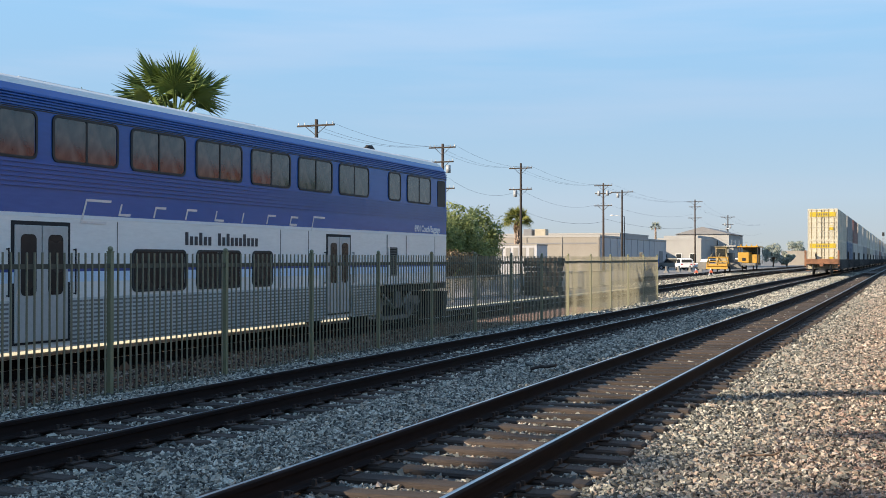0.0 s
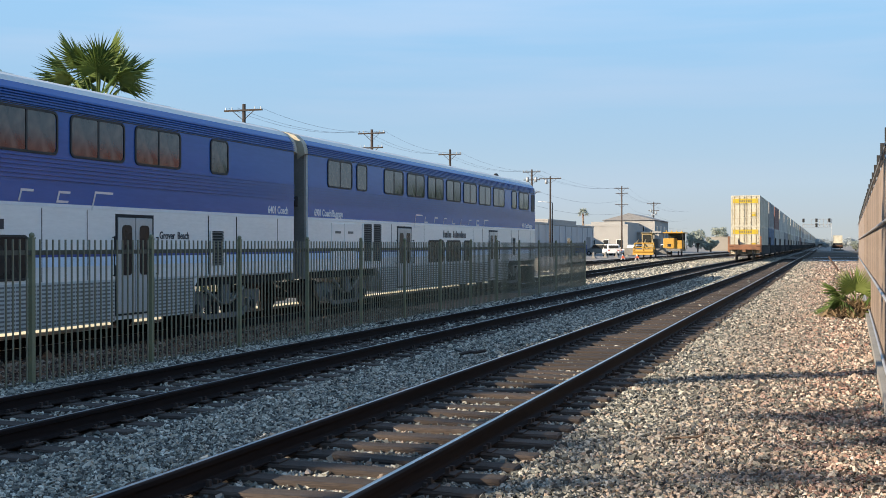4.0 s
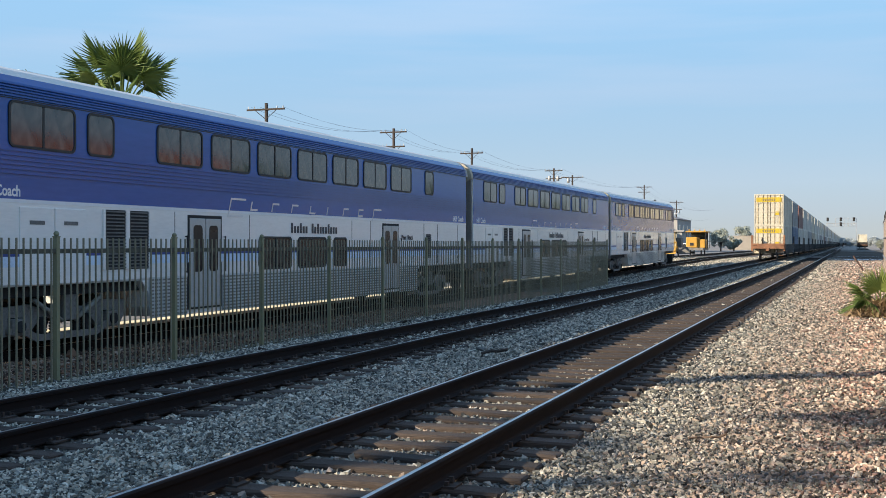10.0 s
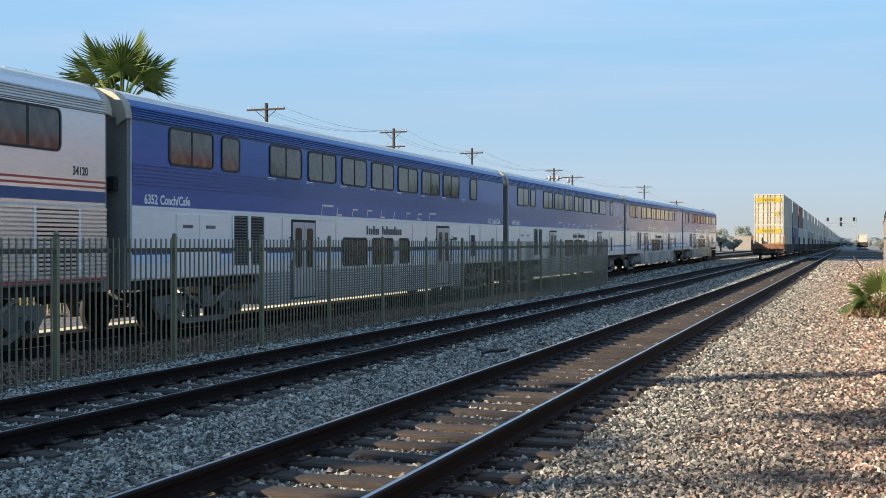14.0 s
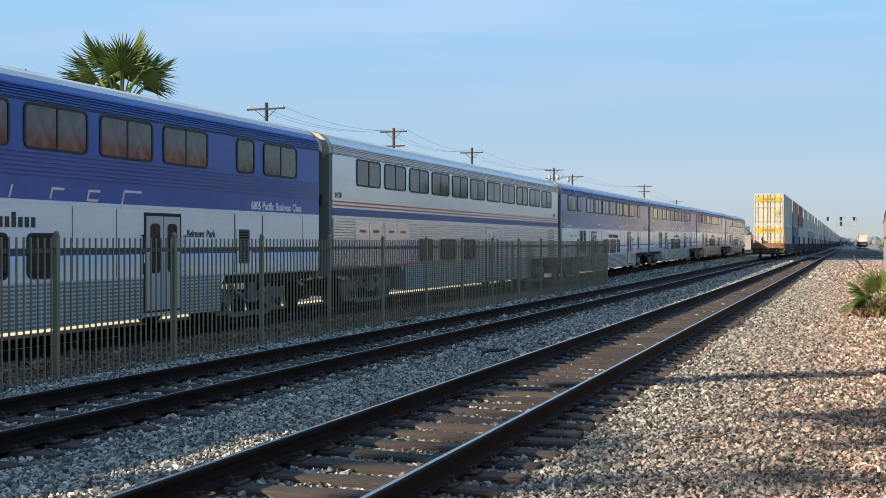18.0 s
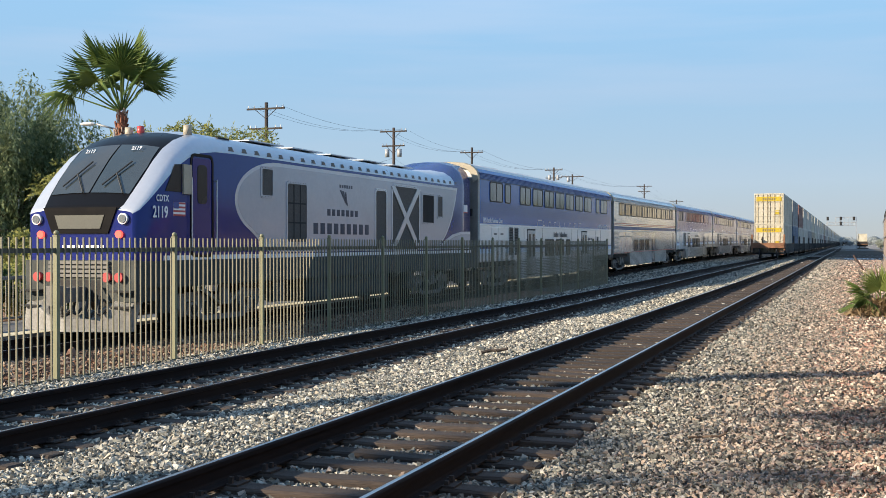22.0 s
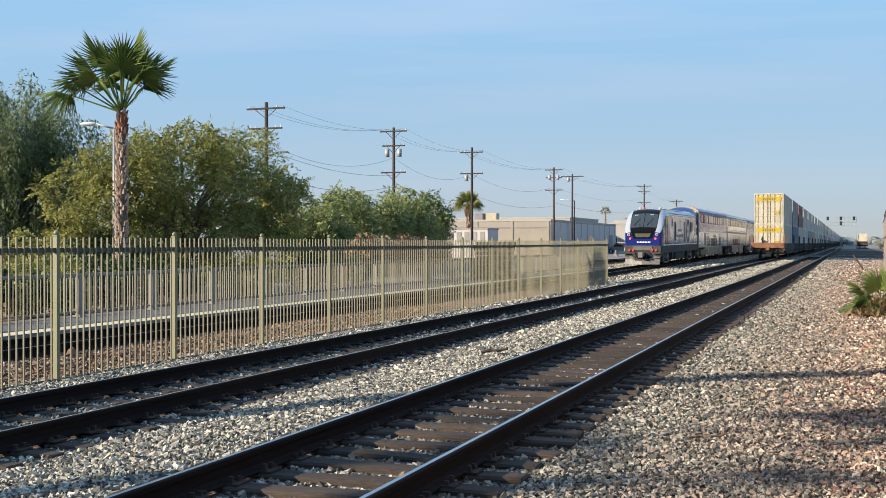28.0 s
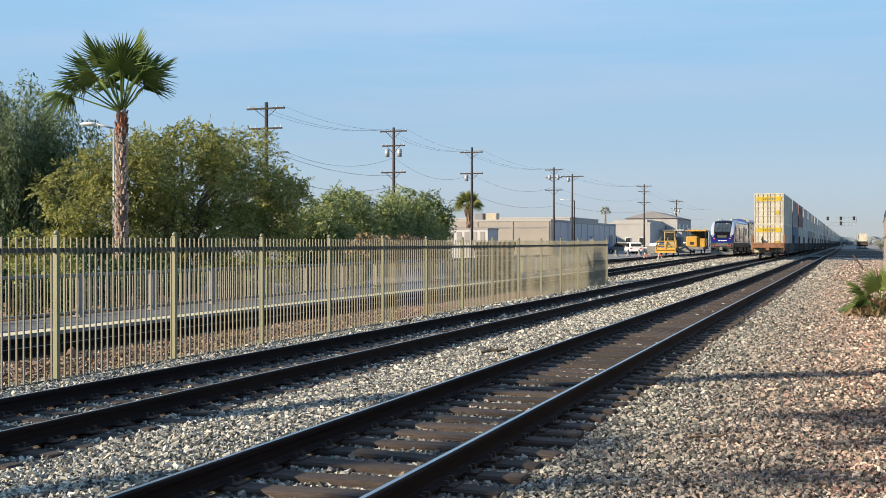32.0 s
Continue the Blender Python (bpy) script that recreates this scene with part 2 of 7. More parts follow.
# Both gravel colours are darkened to hold the shade between the loose stones.
M_GAPSHADE_GRAVEL = ground_material("gravel", (0.085, 0.081, 0.073), (0.02, 0.019, 0.018), (0.16, 0.152, 0.138), 24.0)
M_GAPSHADE_PINK = ground_material("gap_shaded_pink_gravel", (0.125, 0.09, 0.077), (0.045, 0.033, 0.03), (0.25, 0.195, 0.17), 26.0)
M_DIRT = ground_material("red_dirt", (0.25, 0.135, 0.085), (0.11, 0.06, 0.04), (0.38, 0.25, 0.17), 16.0)
M_ASPHALT = mat("old_asphalt", (0.050, 0.046, 0.042), 1.0, 0, (0.17, 0.152, 0.132), 0.22, 2.5, 0.9, 0.3, spec=0.0)
M_LOT = ground_material("pale_lot", (0.19, 0.178, 0.165), (0.14, 0.128, 0.12), (0.25, 0.235, 0.215), 3.0, 0.3)
M_STONE = stone_material("crushed_stone", [(0.332, 0.317, 0.266), (0.121, 0.121, 0.106), (0.462, 0.443, 0.377), (0.050, 0.050, 0.046), (0.231, 0.227, 0.196), (0.544, 0.518, 0.443), (0.161, 0.166, 0.149), (0.382, 0.342, 0.277), (0.080, 0.082, 0.075)],
                         [(0.292, 0.181, 0.142), (0.116, 0.116, 0.104), (0.402, 0.311, 0.251), (0.060, 0.046, 0.043), (0.211, 0.181, 0.146), (0.483, 0.417, 0.352), (0.181, 0.106, 0.086), (0.136, 0.139, 0.123), (0.311, 0.242, 0.186), (0.050, 0.049, 0.045)])
M_PATHSTONE = stone_material("grey_and_pink_crushed_stone", [(0.255, 0.249, 0.215), (0.099, 0.102, 0.090), (0.348, 0.336, 0.290), (0.046, 0.048, 0.044), (0.174, 0.176, 0.155), (0.418, 0.394, 0.336), (0.128, 0.133, 0.119), (0.290, 0.232, 0.186), (0.070, 0.073, 0.066)],
                             [(0.325, 0.200, 0.159), (0.128, 0.128, 0.115), (0.441, 0.342, 0.278), (0.064, 0.050, 0.046), (0.232, 0.197, 0.162), (0.534, 0.464, 0.389), (0.197, 0.116, 0.094), (0.151, 0.154, 0.136), (0.348, 0.267, 0.206), (0.056, 0.055, 0.050)])
M_REDSTONE = stone_material("reddish_crushed_stone", [(0.165, 0.088, 0.052), (0.05, 0.03, 0.022), (0.24, 0.155, 0.10), (0.085, 0.048, 0.034), (0.14, 0.112, 0.09), (0.29, 0.225, 0.17)])
M_RAIL = mat("rusty_rail", (0.017, 0.012, 0.0115), 0.75, 0.1, (0.009, 0.007, 0.007), 2.0, 30, 0.8, 0.3, (1, 0.15, 1), spec=0.12)
M_RAILTOP = mat("polished_rail_head", (0.55, 0.55, 0.56), 0.28, 1.0, (0.35, 0.33, 0.32), 3.0, 40, 0.5, 0, (1, 0.1, 1))
M_TIE = mat("weathered_tie_wood", (0.058, 0.043, 0.033), 0.9, 0, (0.018, 0.013, 0.012), 1.5, 25, 0.9, 0.9, (0.4, 6, 6), per="object", spread=0.35)
M_PLATE = mat("dark_rusty_iron", (0.055, 0.040, 0.034), 0.8, 0.3, (0.02, 0.017, 0.016), 8, 60, 0.8, 0.4)
M_FENCE = mat("olive_fence_paint", (0.205, 0.208, 0.122), 0.5, 0, (0.135, 0.137, 0.083), 2.0, 30, 0.6, 0.1)
# The fence rails are a much darker olive than the posts.
M_FENCERAIL = mat("dark_olive_fence_rail", (0.075, 0.075, 0.055), 0.7, 0, (0.035, 0.035, 0.028), 2.0, 30, 0.7, 0.1)
M_PICKET = mat("taupe_picket_paint", (0.20, 0.188, 0.128), 0.5, 0, (0.135, 0.127, 0.087), 2.0, 30, 0.6, 0.1)
M_CONC = mat("concrete", (0.26, 0.25, 0.23), 0.9, 0, (0.17, 0.162, 0.15), 1.0, 12, 0.7, 0.3)
M_GREYPAINT = mat("grey_paint", (0.22, 0.215, 0.185), 0.5, 0, (0.2, 0.2, 0.19), 2.0, 20, 0.5)
M_BLUE = mat("train_blue_paint", (0.027, 0.102, 0.35), 0.20, 0, (0.020, 0.078, 0.27), 0.7, 8, 0.8, 0.015, (1, 0.3, 2), spec=0.4)
M_ROOF = mat("pale_roof_paint", (0.62, 0.62, 0.60), 0.55, 0.0, (0.48, 0.48, 0.46), 0.8, 10, 0.5)
# Lighter than the body blue: light on the roof ribs, put into their colour.
M_LITRIBBLUE = mat("lit_rib_blue", (0.036, 0.12, 0.38), 0.35, 0.0, (0.022, 0.07, 0.24), 0.8, 10, 0.5, spec=0.3)
M_SILVER = mat("silver_paint", (0.79, 0.775, 0.75), 0.18, 0.0, (0.66, 0.65, 0.625), 0.9, 12, 0.7, 0.02, (1, 0.4, 2))
M_STEEL = mat("stainless_steel", (0.66, 0.67, 0.68), 0.20, 0.6, (0.54, 0.55, 0.57), 1.0, 14, 0.6, 0.02, (1, 0.3, 3))
M_SKIRT = mat("grey_skirt", (0.56, 0.60, 0.60), 0.38, 0.25, (0.30, 0.315, 0.31), 1.2, 16, 0.6)
M_SLOT = mat("skirt_slot", (0.19, 0.20, 0.20), 0.6, 0.2)
M_LOUVRE = mat("dull_grey_louvre_blade", (0.15, 0.15, 0.145), 0.6, 0.1, (0.08, 0.08, 0.078), 3, 25, 0.7)
M_DOOR = mat("door_silver_grey", (0.44, 0.44, 0.43), 0.3, 0.0, (0.34, 0.34, 0.33), 1.2, 14, 0.7)
M_ENDGREY = mat("end_wall_grey", (0.21, 0.205, 0.195), 0.6, 0.0, (0.13, 0.127, 0.12), 2, 16, 0.7)
M_SCRAP_PIPE = mat("dark_rusty_pipe", (0.07, 0.042, 0.034), 0.85, 0.1, (0.03, 0.022, 0.02), 4, 30, 0.8, 0.3)
M_UNDER = mat("underframe_black", (0.022, 0.022, 0.024), 0.8, 0.1, (0.012, 0.012, 0.012), 3, 30, 0.7)
M_BOGIE = mat("dusty_bogie_grey", (0.20, 0.196, 0.185), 0.7, 0.1, (0.08, 0.075, 0.07), 3, 25, 0.8, 0.2)
M_RUBBER = mat("black_rubber", (0.018, 0.018, 0.018), 0.6)
M_GLASS = mat("tinted_glass", (0.030, 0.032, 0.032), 0.05, 0, (0.02, 0.02, 0.02), 1.0, 8, 0.5, spec=0.9)
M_GLASS.node_tree.nodes["Principled BSDF"].inputs["IOR"].default_value = 1.6
# Dark window glass with tan mottling, at four noise scales.
M_PANES = [mat("tan_mottled_window_glass", (0.022, 0.023, 0.024), 0.05, 0, (0.15, 0.125, 0.10), sc, 5, 0.6, 0, (1, 1.3, 0.8), spec=0.8) for sc in (1.6, 2.1, 2.7, 3.2)]
M_DARKGLASS = mat("dark_dull_glass", (0.018, 0.019, 0.02), 0.25, 0, (0.03, 0.03, 0.03), 1.0, 8, 0.5, spec=0.2)
M_WHITE = mat("white_paint", (0.74, 0.75, 0.76), 0.4, 0, (0.6, 0.6, 0.6), 1.0, 12, 0.5)
M_DRYWOOD = mat("dry_stick_wood", (0.15, 0.105, 0.075), 0.9, 0, (0.08, 0.055, 0.04), 5, 40, 0.7)
M_STRIPEBLUE = mat("stripe_blue", (0.03, 0.06, 0.25), 0.4)
M_RED = mat("stripe_red", (0.42, 0.05, 0.05), 0.4)
M_LETTER = mat("silver_lettering", (0.62, 0.63, 0.65), 0.35, 0.3)
M_INK = mat("dark_lettering", (0.03, 0.03, 0.04), 0.5)
M_CREAM = mat("cream_end_cap", (0.38, 0.34, 0.26), 0.5, 0, (0.27, 0.24, 0.18), 2, 20, 0.7)


# ---- ground ----
T1, T2, T3, T4 = -3.62, -7.95, -14.95, -20.7        # centre lines of the tracks


def smooth(a, b, v):
    v = min(1.0, max(0.0, (v - a) / (b - a)))
    return v * v * (3 - 2 * v)


def station_rail(y):
    """Height of the rails of the station track."""
    return -0.32 + 0.38 * smooth(45, 135, y)


def rise(y):
    """The main tracks climb a little further off."""
    return 0.2 * smooth(35, 105, y)


def rise_middle(y):
    """Height of the rails of the middle track, a little lower than the near one at first."""
    return rise(y) - 0.10 * (1 - smooth(25, 75, y))


def bend(xc, y):
    """Sideways shift of a main track further off."""
    return (0.35 if xc > -5 else 0.95) * smooth(22, 108, y)


def ground_z(x, y):
    """Height of the ground sheet."""
    bed = -0.235 + rise(y)
    low = station_rail(y) - 0.22
    far = smooth(60, 130, y)
    if x > -9.3:
        z = bed - 0.06 * smooth(-1.6, 0.4, x) + (rise_middle(y) - rise(y)) * smooth(5.0, 6.8, -x)
    elif x > -12.6:
        bed += rise_middle(y) - rise(y)
        z = bed + (low - bed) * smooth(9.3, 12.0, -x)
    elif x > -17.4:
        z = low
    else:
        z = low + (-0.12 - low) * far - 0.25 * (1 - far)
    return z


gx = [-2500, -900, -300, -120, -70, -45, -32, -26, -24, -21, -19, -17.41, -17.39, -16.5, -15.5, -14, -12.6, -12, -11.5, -11, -10.5, -10, -9.6, -9.3, -8.5, -7, -6, -5.2, -4.5, -3.6, -2.6, -2.0, -1.6, -1.2, -0.8, -0.4, 0, 0.4, 1, 3, 10, 40, 150, 600, 2500]
gy = [-2500, -600, -150, -60, -20, -5] + [2.5 * i for i in range(0, 61)] + [160, 180, 210, 260, 340, 500, 900, 1800, 3500]
bm = bmesh.new()
grid = [[bm.verts.new((x, y, ground_z(x, y))) for y in gy] for x in gx]
for i in range(len(gx) - 1):
    for j in range(len(gy) - 1):
        f = bm.faces.new((grid[i][j], grid[i + 1][j], grid[i + 1][j + 1], grid[i][j + 1]))
        xm, ym = (gx[i] + gx[i + 1]) / 2, (gy[j] + gy[j + 1]) / 2
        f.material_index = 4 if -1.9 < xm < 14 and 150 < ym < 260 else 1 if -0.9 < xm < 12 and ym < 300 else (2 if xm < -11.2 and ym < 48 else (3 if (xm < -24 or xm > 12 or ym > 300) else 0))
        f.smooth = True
ground = tagged(part("ground", bm, [M_GAPSHADE_GRAVEL, M_GAPSHADE_PINK, M_DIRT, M_LOT, M_ASPHALT], None), "grey and pink gravel ground along railway tracks, bare dirt and a pale lot further off", "ground", kind="structure")


# ---- tracks ----
RAIL = [(-0.075, -0.186), (0.075, -0.186), (0.075, -0.174), (0.02, -0.156), (0.012, -0.14), (0.012, -0.055), (0.036, -0.046), (0.038, -0.012), (0.028, -0.002), (0.012, 0.0),
        (-0.012, 0.0), (-0.028, -0.002), (-0.038, -0.012), (-0.036, -0.046), (-0.012, -0.055), (-0.012, -0.14), (-0.02, -0.156), (-0.075, -0.174)]
RAIL_MI = [0] * 18
for i in (9, 10):
    RAIL_MI[i] = 1


def tie_mesh(seed, top=-0.182):
    """One wooden sleeper: split, worn ends, 2.6 m long across the track."""
    rnd = random.Random(seed)
    bm = bmesh.new()
    xs = [-1.3, -1.28, -0.8, -0.3, 0.3, 0.85, 1.28, 1.3]
    rings = []
    for k, x in enumerate(xs):
        w = 0.112 + rnd.uniform(-0.008, 0.006) - (0.012 if k in (0, 7) else 0)
        t = top + rnd.uniform(-0.010, 0.004) - (0.012 if k in (0, 7) else 0)
        jx = 0.012 if 1 < k < 6 else 0.0
        rings.append([bm.verts.new((x + rnd.uniform(-jx, jx), sy * (w - e), z)) for sy, e, z in ((-1, 0, top - 0.17), (-1, 0, t - 0.018), (-1, 0.018, t), (1, 0.018, t + rnd.uniform(-0.004, 0.004)), (1, 0, t - 0.018), (1, 0, top - 0.17))])
    for a, b in zip(rings, rings[1:]):
        for i in range(6):
            j = (i + 1) % 6
            bm.faces.new((a[i], b[i], b[j], a[j]))
    bm.faces.new(rings[0])
    bm.faces.new(rings[-1][::-1])
    me = bpy.data.meshes.new("tie")
    bm.to_mesh(me)
    bm.free()
    me.materials.append(M_TIE)
    return me


TIES = [tie_mesh(i) for i in range(7)]


def track(name, xc, y0, y1, label, zf, ties_to, tie_z=0.0, tie_from=None, xf=None):
    t = thing(name, xc, 0, 0, label, "railway track", kind="structure")
    for sx in (-0.755, 0.755):
        bm = bmesh.new()
        sweep(bm, [(x + sx, z) for x, z in RAIL], y0, y1, zf=zf, step=6, mis=RAIL_MI, xf=xf)
        part("rail", bm, [M_RAIL, M_RAILTOP], t, "dark rusty steel rail with a polished head")
    rnd = random.Random(name)
    y = tie_from if tie_from is not None else y0
    rest = bmesh.new()
    fast = bmesh.new()
    while y < y1:
        z = zf(y) if zf else 0.0
        yy = y + rnd.uniform(-0.03, 0.03)
        xo = xf(y) if xf else 0.0
        if y < ties_to:
            ob = part("tie", TIES[rnd.randrange(7)], None, t)
            ob.matrix_basis = pose(xo + rnd.uniform(-0.05, 0.05), yy, z + tie_z + rnd.uniform(-0.012, 0.008), 0, 0, rnd.uniform(-1.2, 1.2))
            for sx in (xo - 0.755, xo + 0.755):      # tie plate, four spikes, rail anchors
                box(fast, sx - 0.17, sx + 0.17, yy - 0.09, yy + 0.09, z - 0.188, z - 0.172)
                for dx in (-0.10, 0.10):
                    for dy in (-0.055, 0.05):
                        box(fast, sx + dx - 0.016, sx + dx + 0.016, yy + dy - 0.016, yy + dy + 0.016, z - 0.176, z - 0.142 + rnd.uniform(0, 0.02))
                box(fast, sx - 0.095, sx + 0.095, yy + 0.115, yy + 0.145, z - 0.215, z - 0.16)
        elif y < 320:
            box(rest, xo - 1.3, xo + 1.3, yy - 0.11, yy + 0.11, z - 0.3, z - 0.182 + tie_z)
        y += 0.51
    part("tie_plates", fast, M_PLATE, t, "rusty tie plates and spikes")["kind"] = "stuff"
    part("far_ties", rest, M_TIE, t)["kind"] = "stuff"
    return t


track("track_near", T1, -25, 1400, "main railway track with brown wooden ties and shiny rails", rise, 135, tie_from=1.5, xf=lambda y: bend(T1, y))
track("track_middle", T2, -25, 1400, "railway track with ties half buried in grey ballast", rise_middle, 120, -0.012, tie_from=5.0, xf=lambda y: bend(T2, y))
track("track_station", T3, -90, 420, "station track with dark rails on reddish ballast", station_rail, 110, -0.01, tie_from=12.0)
track("track_siding", T4, 95, 320, "siding track under parked yellow machines", lambda y: 0.06, 97, 0.0, tie_from=95.0)


# ---- platform on the far side of the station track ----
bm = bmesh.new()
sweep(bm, [(-19.9, -0.9), (-16.70, -0.9), (-16.70, -0.42), (-16.72, -0.385), (-16.76, -0.375), (-19.9, -0.375)], -90, 78)
# Worn concrete, its colour darkened further for the shade of the railing.
platform = tagged(part("platform", bm, mat("worn_shaded_platform_concrete", (0.16, 0.153, 0.142), 0.9, 0, (0.10, 0.095, 0.088), 1.0, 12, 0.7, 0.3), None), "low grey concrete station platform with a pale edge", "platform", kind="structure")
bm = bmesh.new()
for k in range(70):
    y = -60 + k * 1.96
    box(bm, -17.32, -16.73, y, y + 1.93, -0.374, -0.366)
part("edge_paving", bm, mat("pale_yellow_edge", (0.62, 0.55, 0.36), 0.8, 0, (0.45, 0.40, 0.28), 2, 20, 0.6), platform, "pale yellow tactile edge strip")["kind"] = "stuff"

rail_fence = thing("platform_railing", -19.5, 0, -0.375, "grey steel railing along the back of the platform", "railing", kind="structure")
bm = bmesh.new()
box(bm, -0.06, 0.06, -10, 77, 1.08, 1.16)
part("handrail", bm, M_GREYPAINT, rail_fence)
bm = bmesh.new()
box(bm, -0.03, 0.03, -10, 77, 0.10, 0.15)
part("bottom_rail", bm, M_GREYPAINT, rail_fence)
post_me = None
for k in range(26):
    bm = bmesh.new() if post_me is None else None
    if bm:
        box(bm, -0.07, 0.07, -0.07, 0.07, 0, 1.08)
        box(bm, -0.13, 0.13, -0.13, 0.13, 0, 0.03)
    ob = part("post", bm if bm else post_me, M_CONC, rail_fence, "pale painted steel post")
    post_me = ob.data
    ob.location = (0, -5.2 + 3.3 * k, 0)
bm = bmesh.new()
for k in range(int(87 / 0.125)):
    y = -10 + 0.125 * k
    box(bm, -0.008, 0.008, y - 0.008, y + 0.008, 0.15, 1.08)
part("balusters", bm, M_GREYPAINT, rail_fence)["kind"] = "stuff"


# ---- steel picket fence between the tracks ----
FX, FY0, PANEL = -11.05, 7.27, 3.05
fence = thing("picket_fence", FX, 0, 0, "olive green steel picket fence with knobbed square posts", "fence", kind="structure")


def fence_base(y):
    return ground_z(FX, y) + 0.02


pm = bmesh.new()
box(pm, -0.0105, 0.0105, -0.0115, 0.0115, -0.02, 2.15)
picket_me = bpy.data.meshes.new("picket")
pm.to_mesh(picket_me)
pm.free()
picket_me.materials.append(M_PICKET)
pm = bmesh.new()
box(pm, -0.036, 0.036, -0.036, 0.036, -0.2, 2.16)
box(pm, -0.042, 0.042, -0.042, 0.042, 2.16, 2.18)
bmesh.ops.create_icosphere(pm, subdivisions=2, radius=0.043, matrix=Matrix.Translation((0, 0, 2.212)))
post_me = bpy.data.meshes.new("post")
pm.to_mesh(post_me)
pm.free()
post_me.materials.append(M_FENCE)
rail_bm = {0: bmesh.new()}
box(rail_bm[0], -0.022, 0.022, 0.03, PANEL - 0.03, 1.92, 1.99)
box(rail_bm[0], -0.022, 0.022, 0.03, PANEL - 0.03, 0.0, 0.05)
rail_me = bpy.data.meshes.new("panel_rail")
rail_bm[0].to_mesh(rail_me)
rail_bm[0].free()
rail_me.materials.append(M_FENCERAIL)
N_PANEL = 16
for k in range(-2, N_PANEL):
    y = FY0 + PANEL * k
    b = fence_base(y)
    part("post", post_me, None, fence).location = (0, y, b)
    if k < N_PANEL - 1:
        slope = math.atan2(fence_base(y + PANEL) - b, PANEL)
        ob = part("panel_rail", rail_me, None, fence)
        ob.location, ob.rotation_euler = (0, y, b), (slope, 0, 0)
        for i in range(1, 21):
            yy = y + PANEL * i / 21
            part("picket", picket_me, None, fence).location = (0.03, yy, b + (fence_base(y + PANEL) - b) * i / 21)


# ---- the passenger train: +Y is the way it runs, +X the side seen; z = 0 is the rail top ----
def lettering(name, words, size, material, parent, y, z, x, squeeze=1.0, rot=None):
    cu = bpy.data.curves.new(name, "FONT")
    cu.body, cu.size, cu.extrude, cu.resolution_u, cu.offset = words, size, 0.002, 3, size * 0.022
    tmp = bpy.data.objects.new(name, cu)
    me = bpy.data.meshes.new_from_object(tmp)
    bpy.data.objects.remove(tmp)
    me.materials.clear()
    me.materials.append(material)
    ob = new(name, me)
    ob.parent = parent
    turn = rot if rot is not None else Matrix(((0, 0, 1, 0), (1, 0, 0, 0), (0, 1, 0, 0), (0, 0, 0, 1)))
    ob.matrix_basis = Matrix.Translation((x, y, z)) @ turn @ Matrix.Diagonal((squeeze, 1, 1, 1))
    return ob


CAR_HALF = [(1.40, 1.16), (1.52, 1.18), (1.55, 1.22), (1.55, 2.64), (1.55, 4.42), (1.535, 4.56), (1.49, 4.70), (1.40, 4.82), (1.25, 4.945), (0.95, 5.045), (0.5, 5.09), (0.0, 5.10)]
CAR_OUT = CAR_HALF + [(-x, z) for x, z in CAR_HALF[-2::-1]]
LEN = 25.9
COACH_W = [(4.26, 0.74)] + [(6.75 + 2.058 * i, 1.64) for i in range(7)] + [(21.76, 0.74), (23.36, 1.66)]
BUS_W = [(2.55, 1.66)] + COACH_W
SUPER_W = [(2.56 + 2.048 * i, 1.66) for i in range(11)]


def window_unit(parent, off, w, zc, h, name="window", split=True):
    """A gasketed window: black rubber frame, one or two dark panes."""
    y = LEN / 2 - off
    bm = bmesh.new()
    ring_plate(bm, rounded(w + 0.07, h + 0.07, 0.13), rounded(w - 0.02, h - 0.02, 0.10), 0.0, 0.022)
    fr = part(name, bm, M_RUBBER, parent)
    fr.location = (1.551, y, zc)
    n = 2 if split and w > 1 else 1
    pw = (w - 0.02) / n
    for i in range(n):
        bm = bmesh.new()
        plate(bm, rounded(pw - (0.035 if n == 2 else 0), h - 0.02, 0.09 if n == 1 else 0.05), 0.0, 0.010)
        p = part("pane", bm, M_PANES[(i * 3 + int(off * 5)) % 4] if zc > 3 else M_DARKGLASS, fr)
        p.location = (0.0, (i - (n - 1) / 2) * pw, 0)
        p.rotation_euler = (0, 0, radians(((i * 7 + int(off * 3)) % 5 - 2) * 0.18))
    if n == 2:
        bm = bmesh.new()
        box(bm, 0, 0.02, -0.022, 0.022, -h / 2, h / 2)
        part("mullion", bm, M_RUBBER, fr)
    return fr


M_DULLBLUE = mat("dull_blue_stripe", (0.022, 0.075, 0.22), 0.4)
M_PALEBLUE = mat("pale_blue_stripe", (0.62, 0.74, 0.88), 0.35)


def louvre(parent, y0, y1, z0, z1, n, name="louvre", material=None):
    bm = bmesh.new()
    box(bm, 1.545, 1.556, y0, y1, z0, z1)
    g = part(name, bm, M_UNDER, parent, "dark ventilation grille")
    d = (z1 - z0) / n * 0.20
    each("slat", [(1.556, 1.580, y0 + 0.03, y1 - 0.03, z0 + (z1 - z0) * (i + 0.5) / n - d, z0 + (z1 - z0) * (i + 0.5) / n + d) for i in range(n)], material or M_LOUVRE, g)
    each("grille_frame", [(1.55, 1.584, y0 - 0.03, y0 + 0.03, z0, z1), (1.55, 1.584, y1 - 0.03, y1 + 0.03, z0, z1)], material or M_SILVER, g)


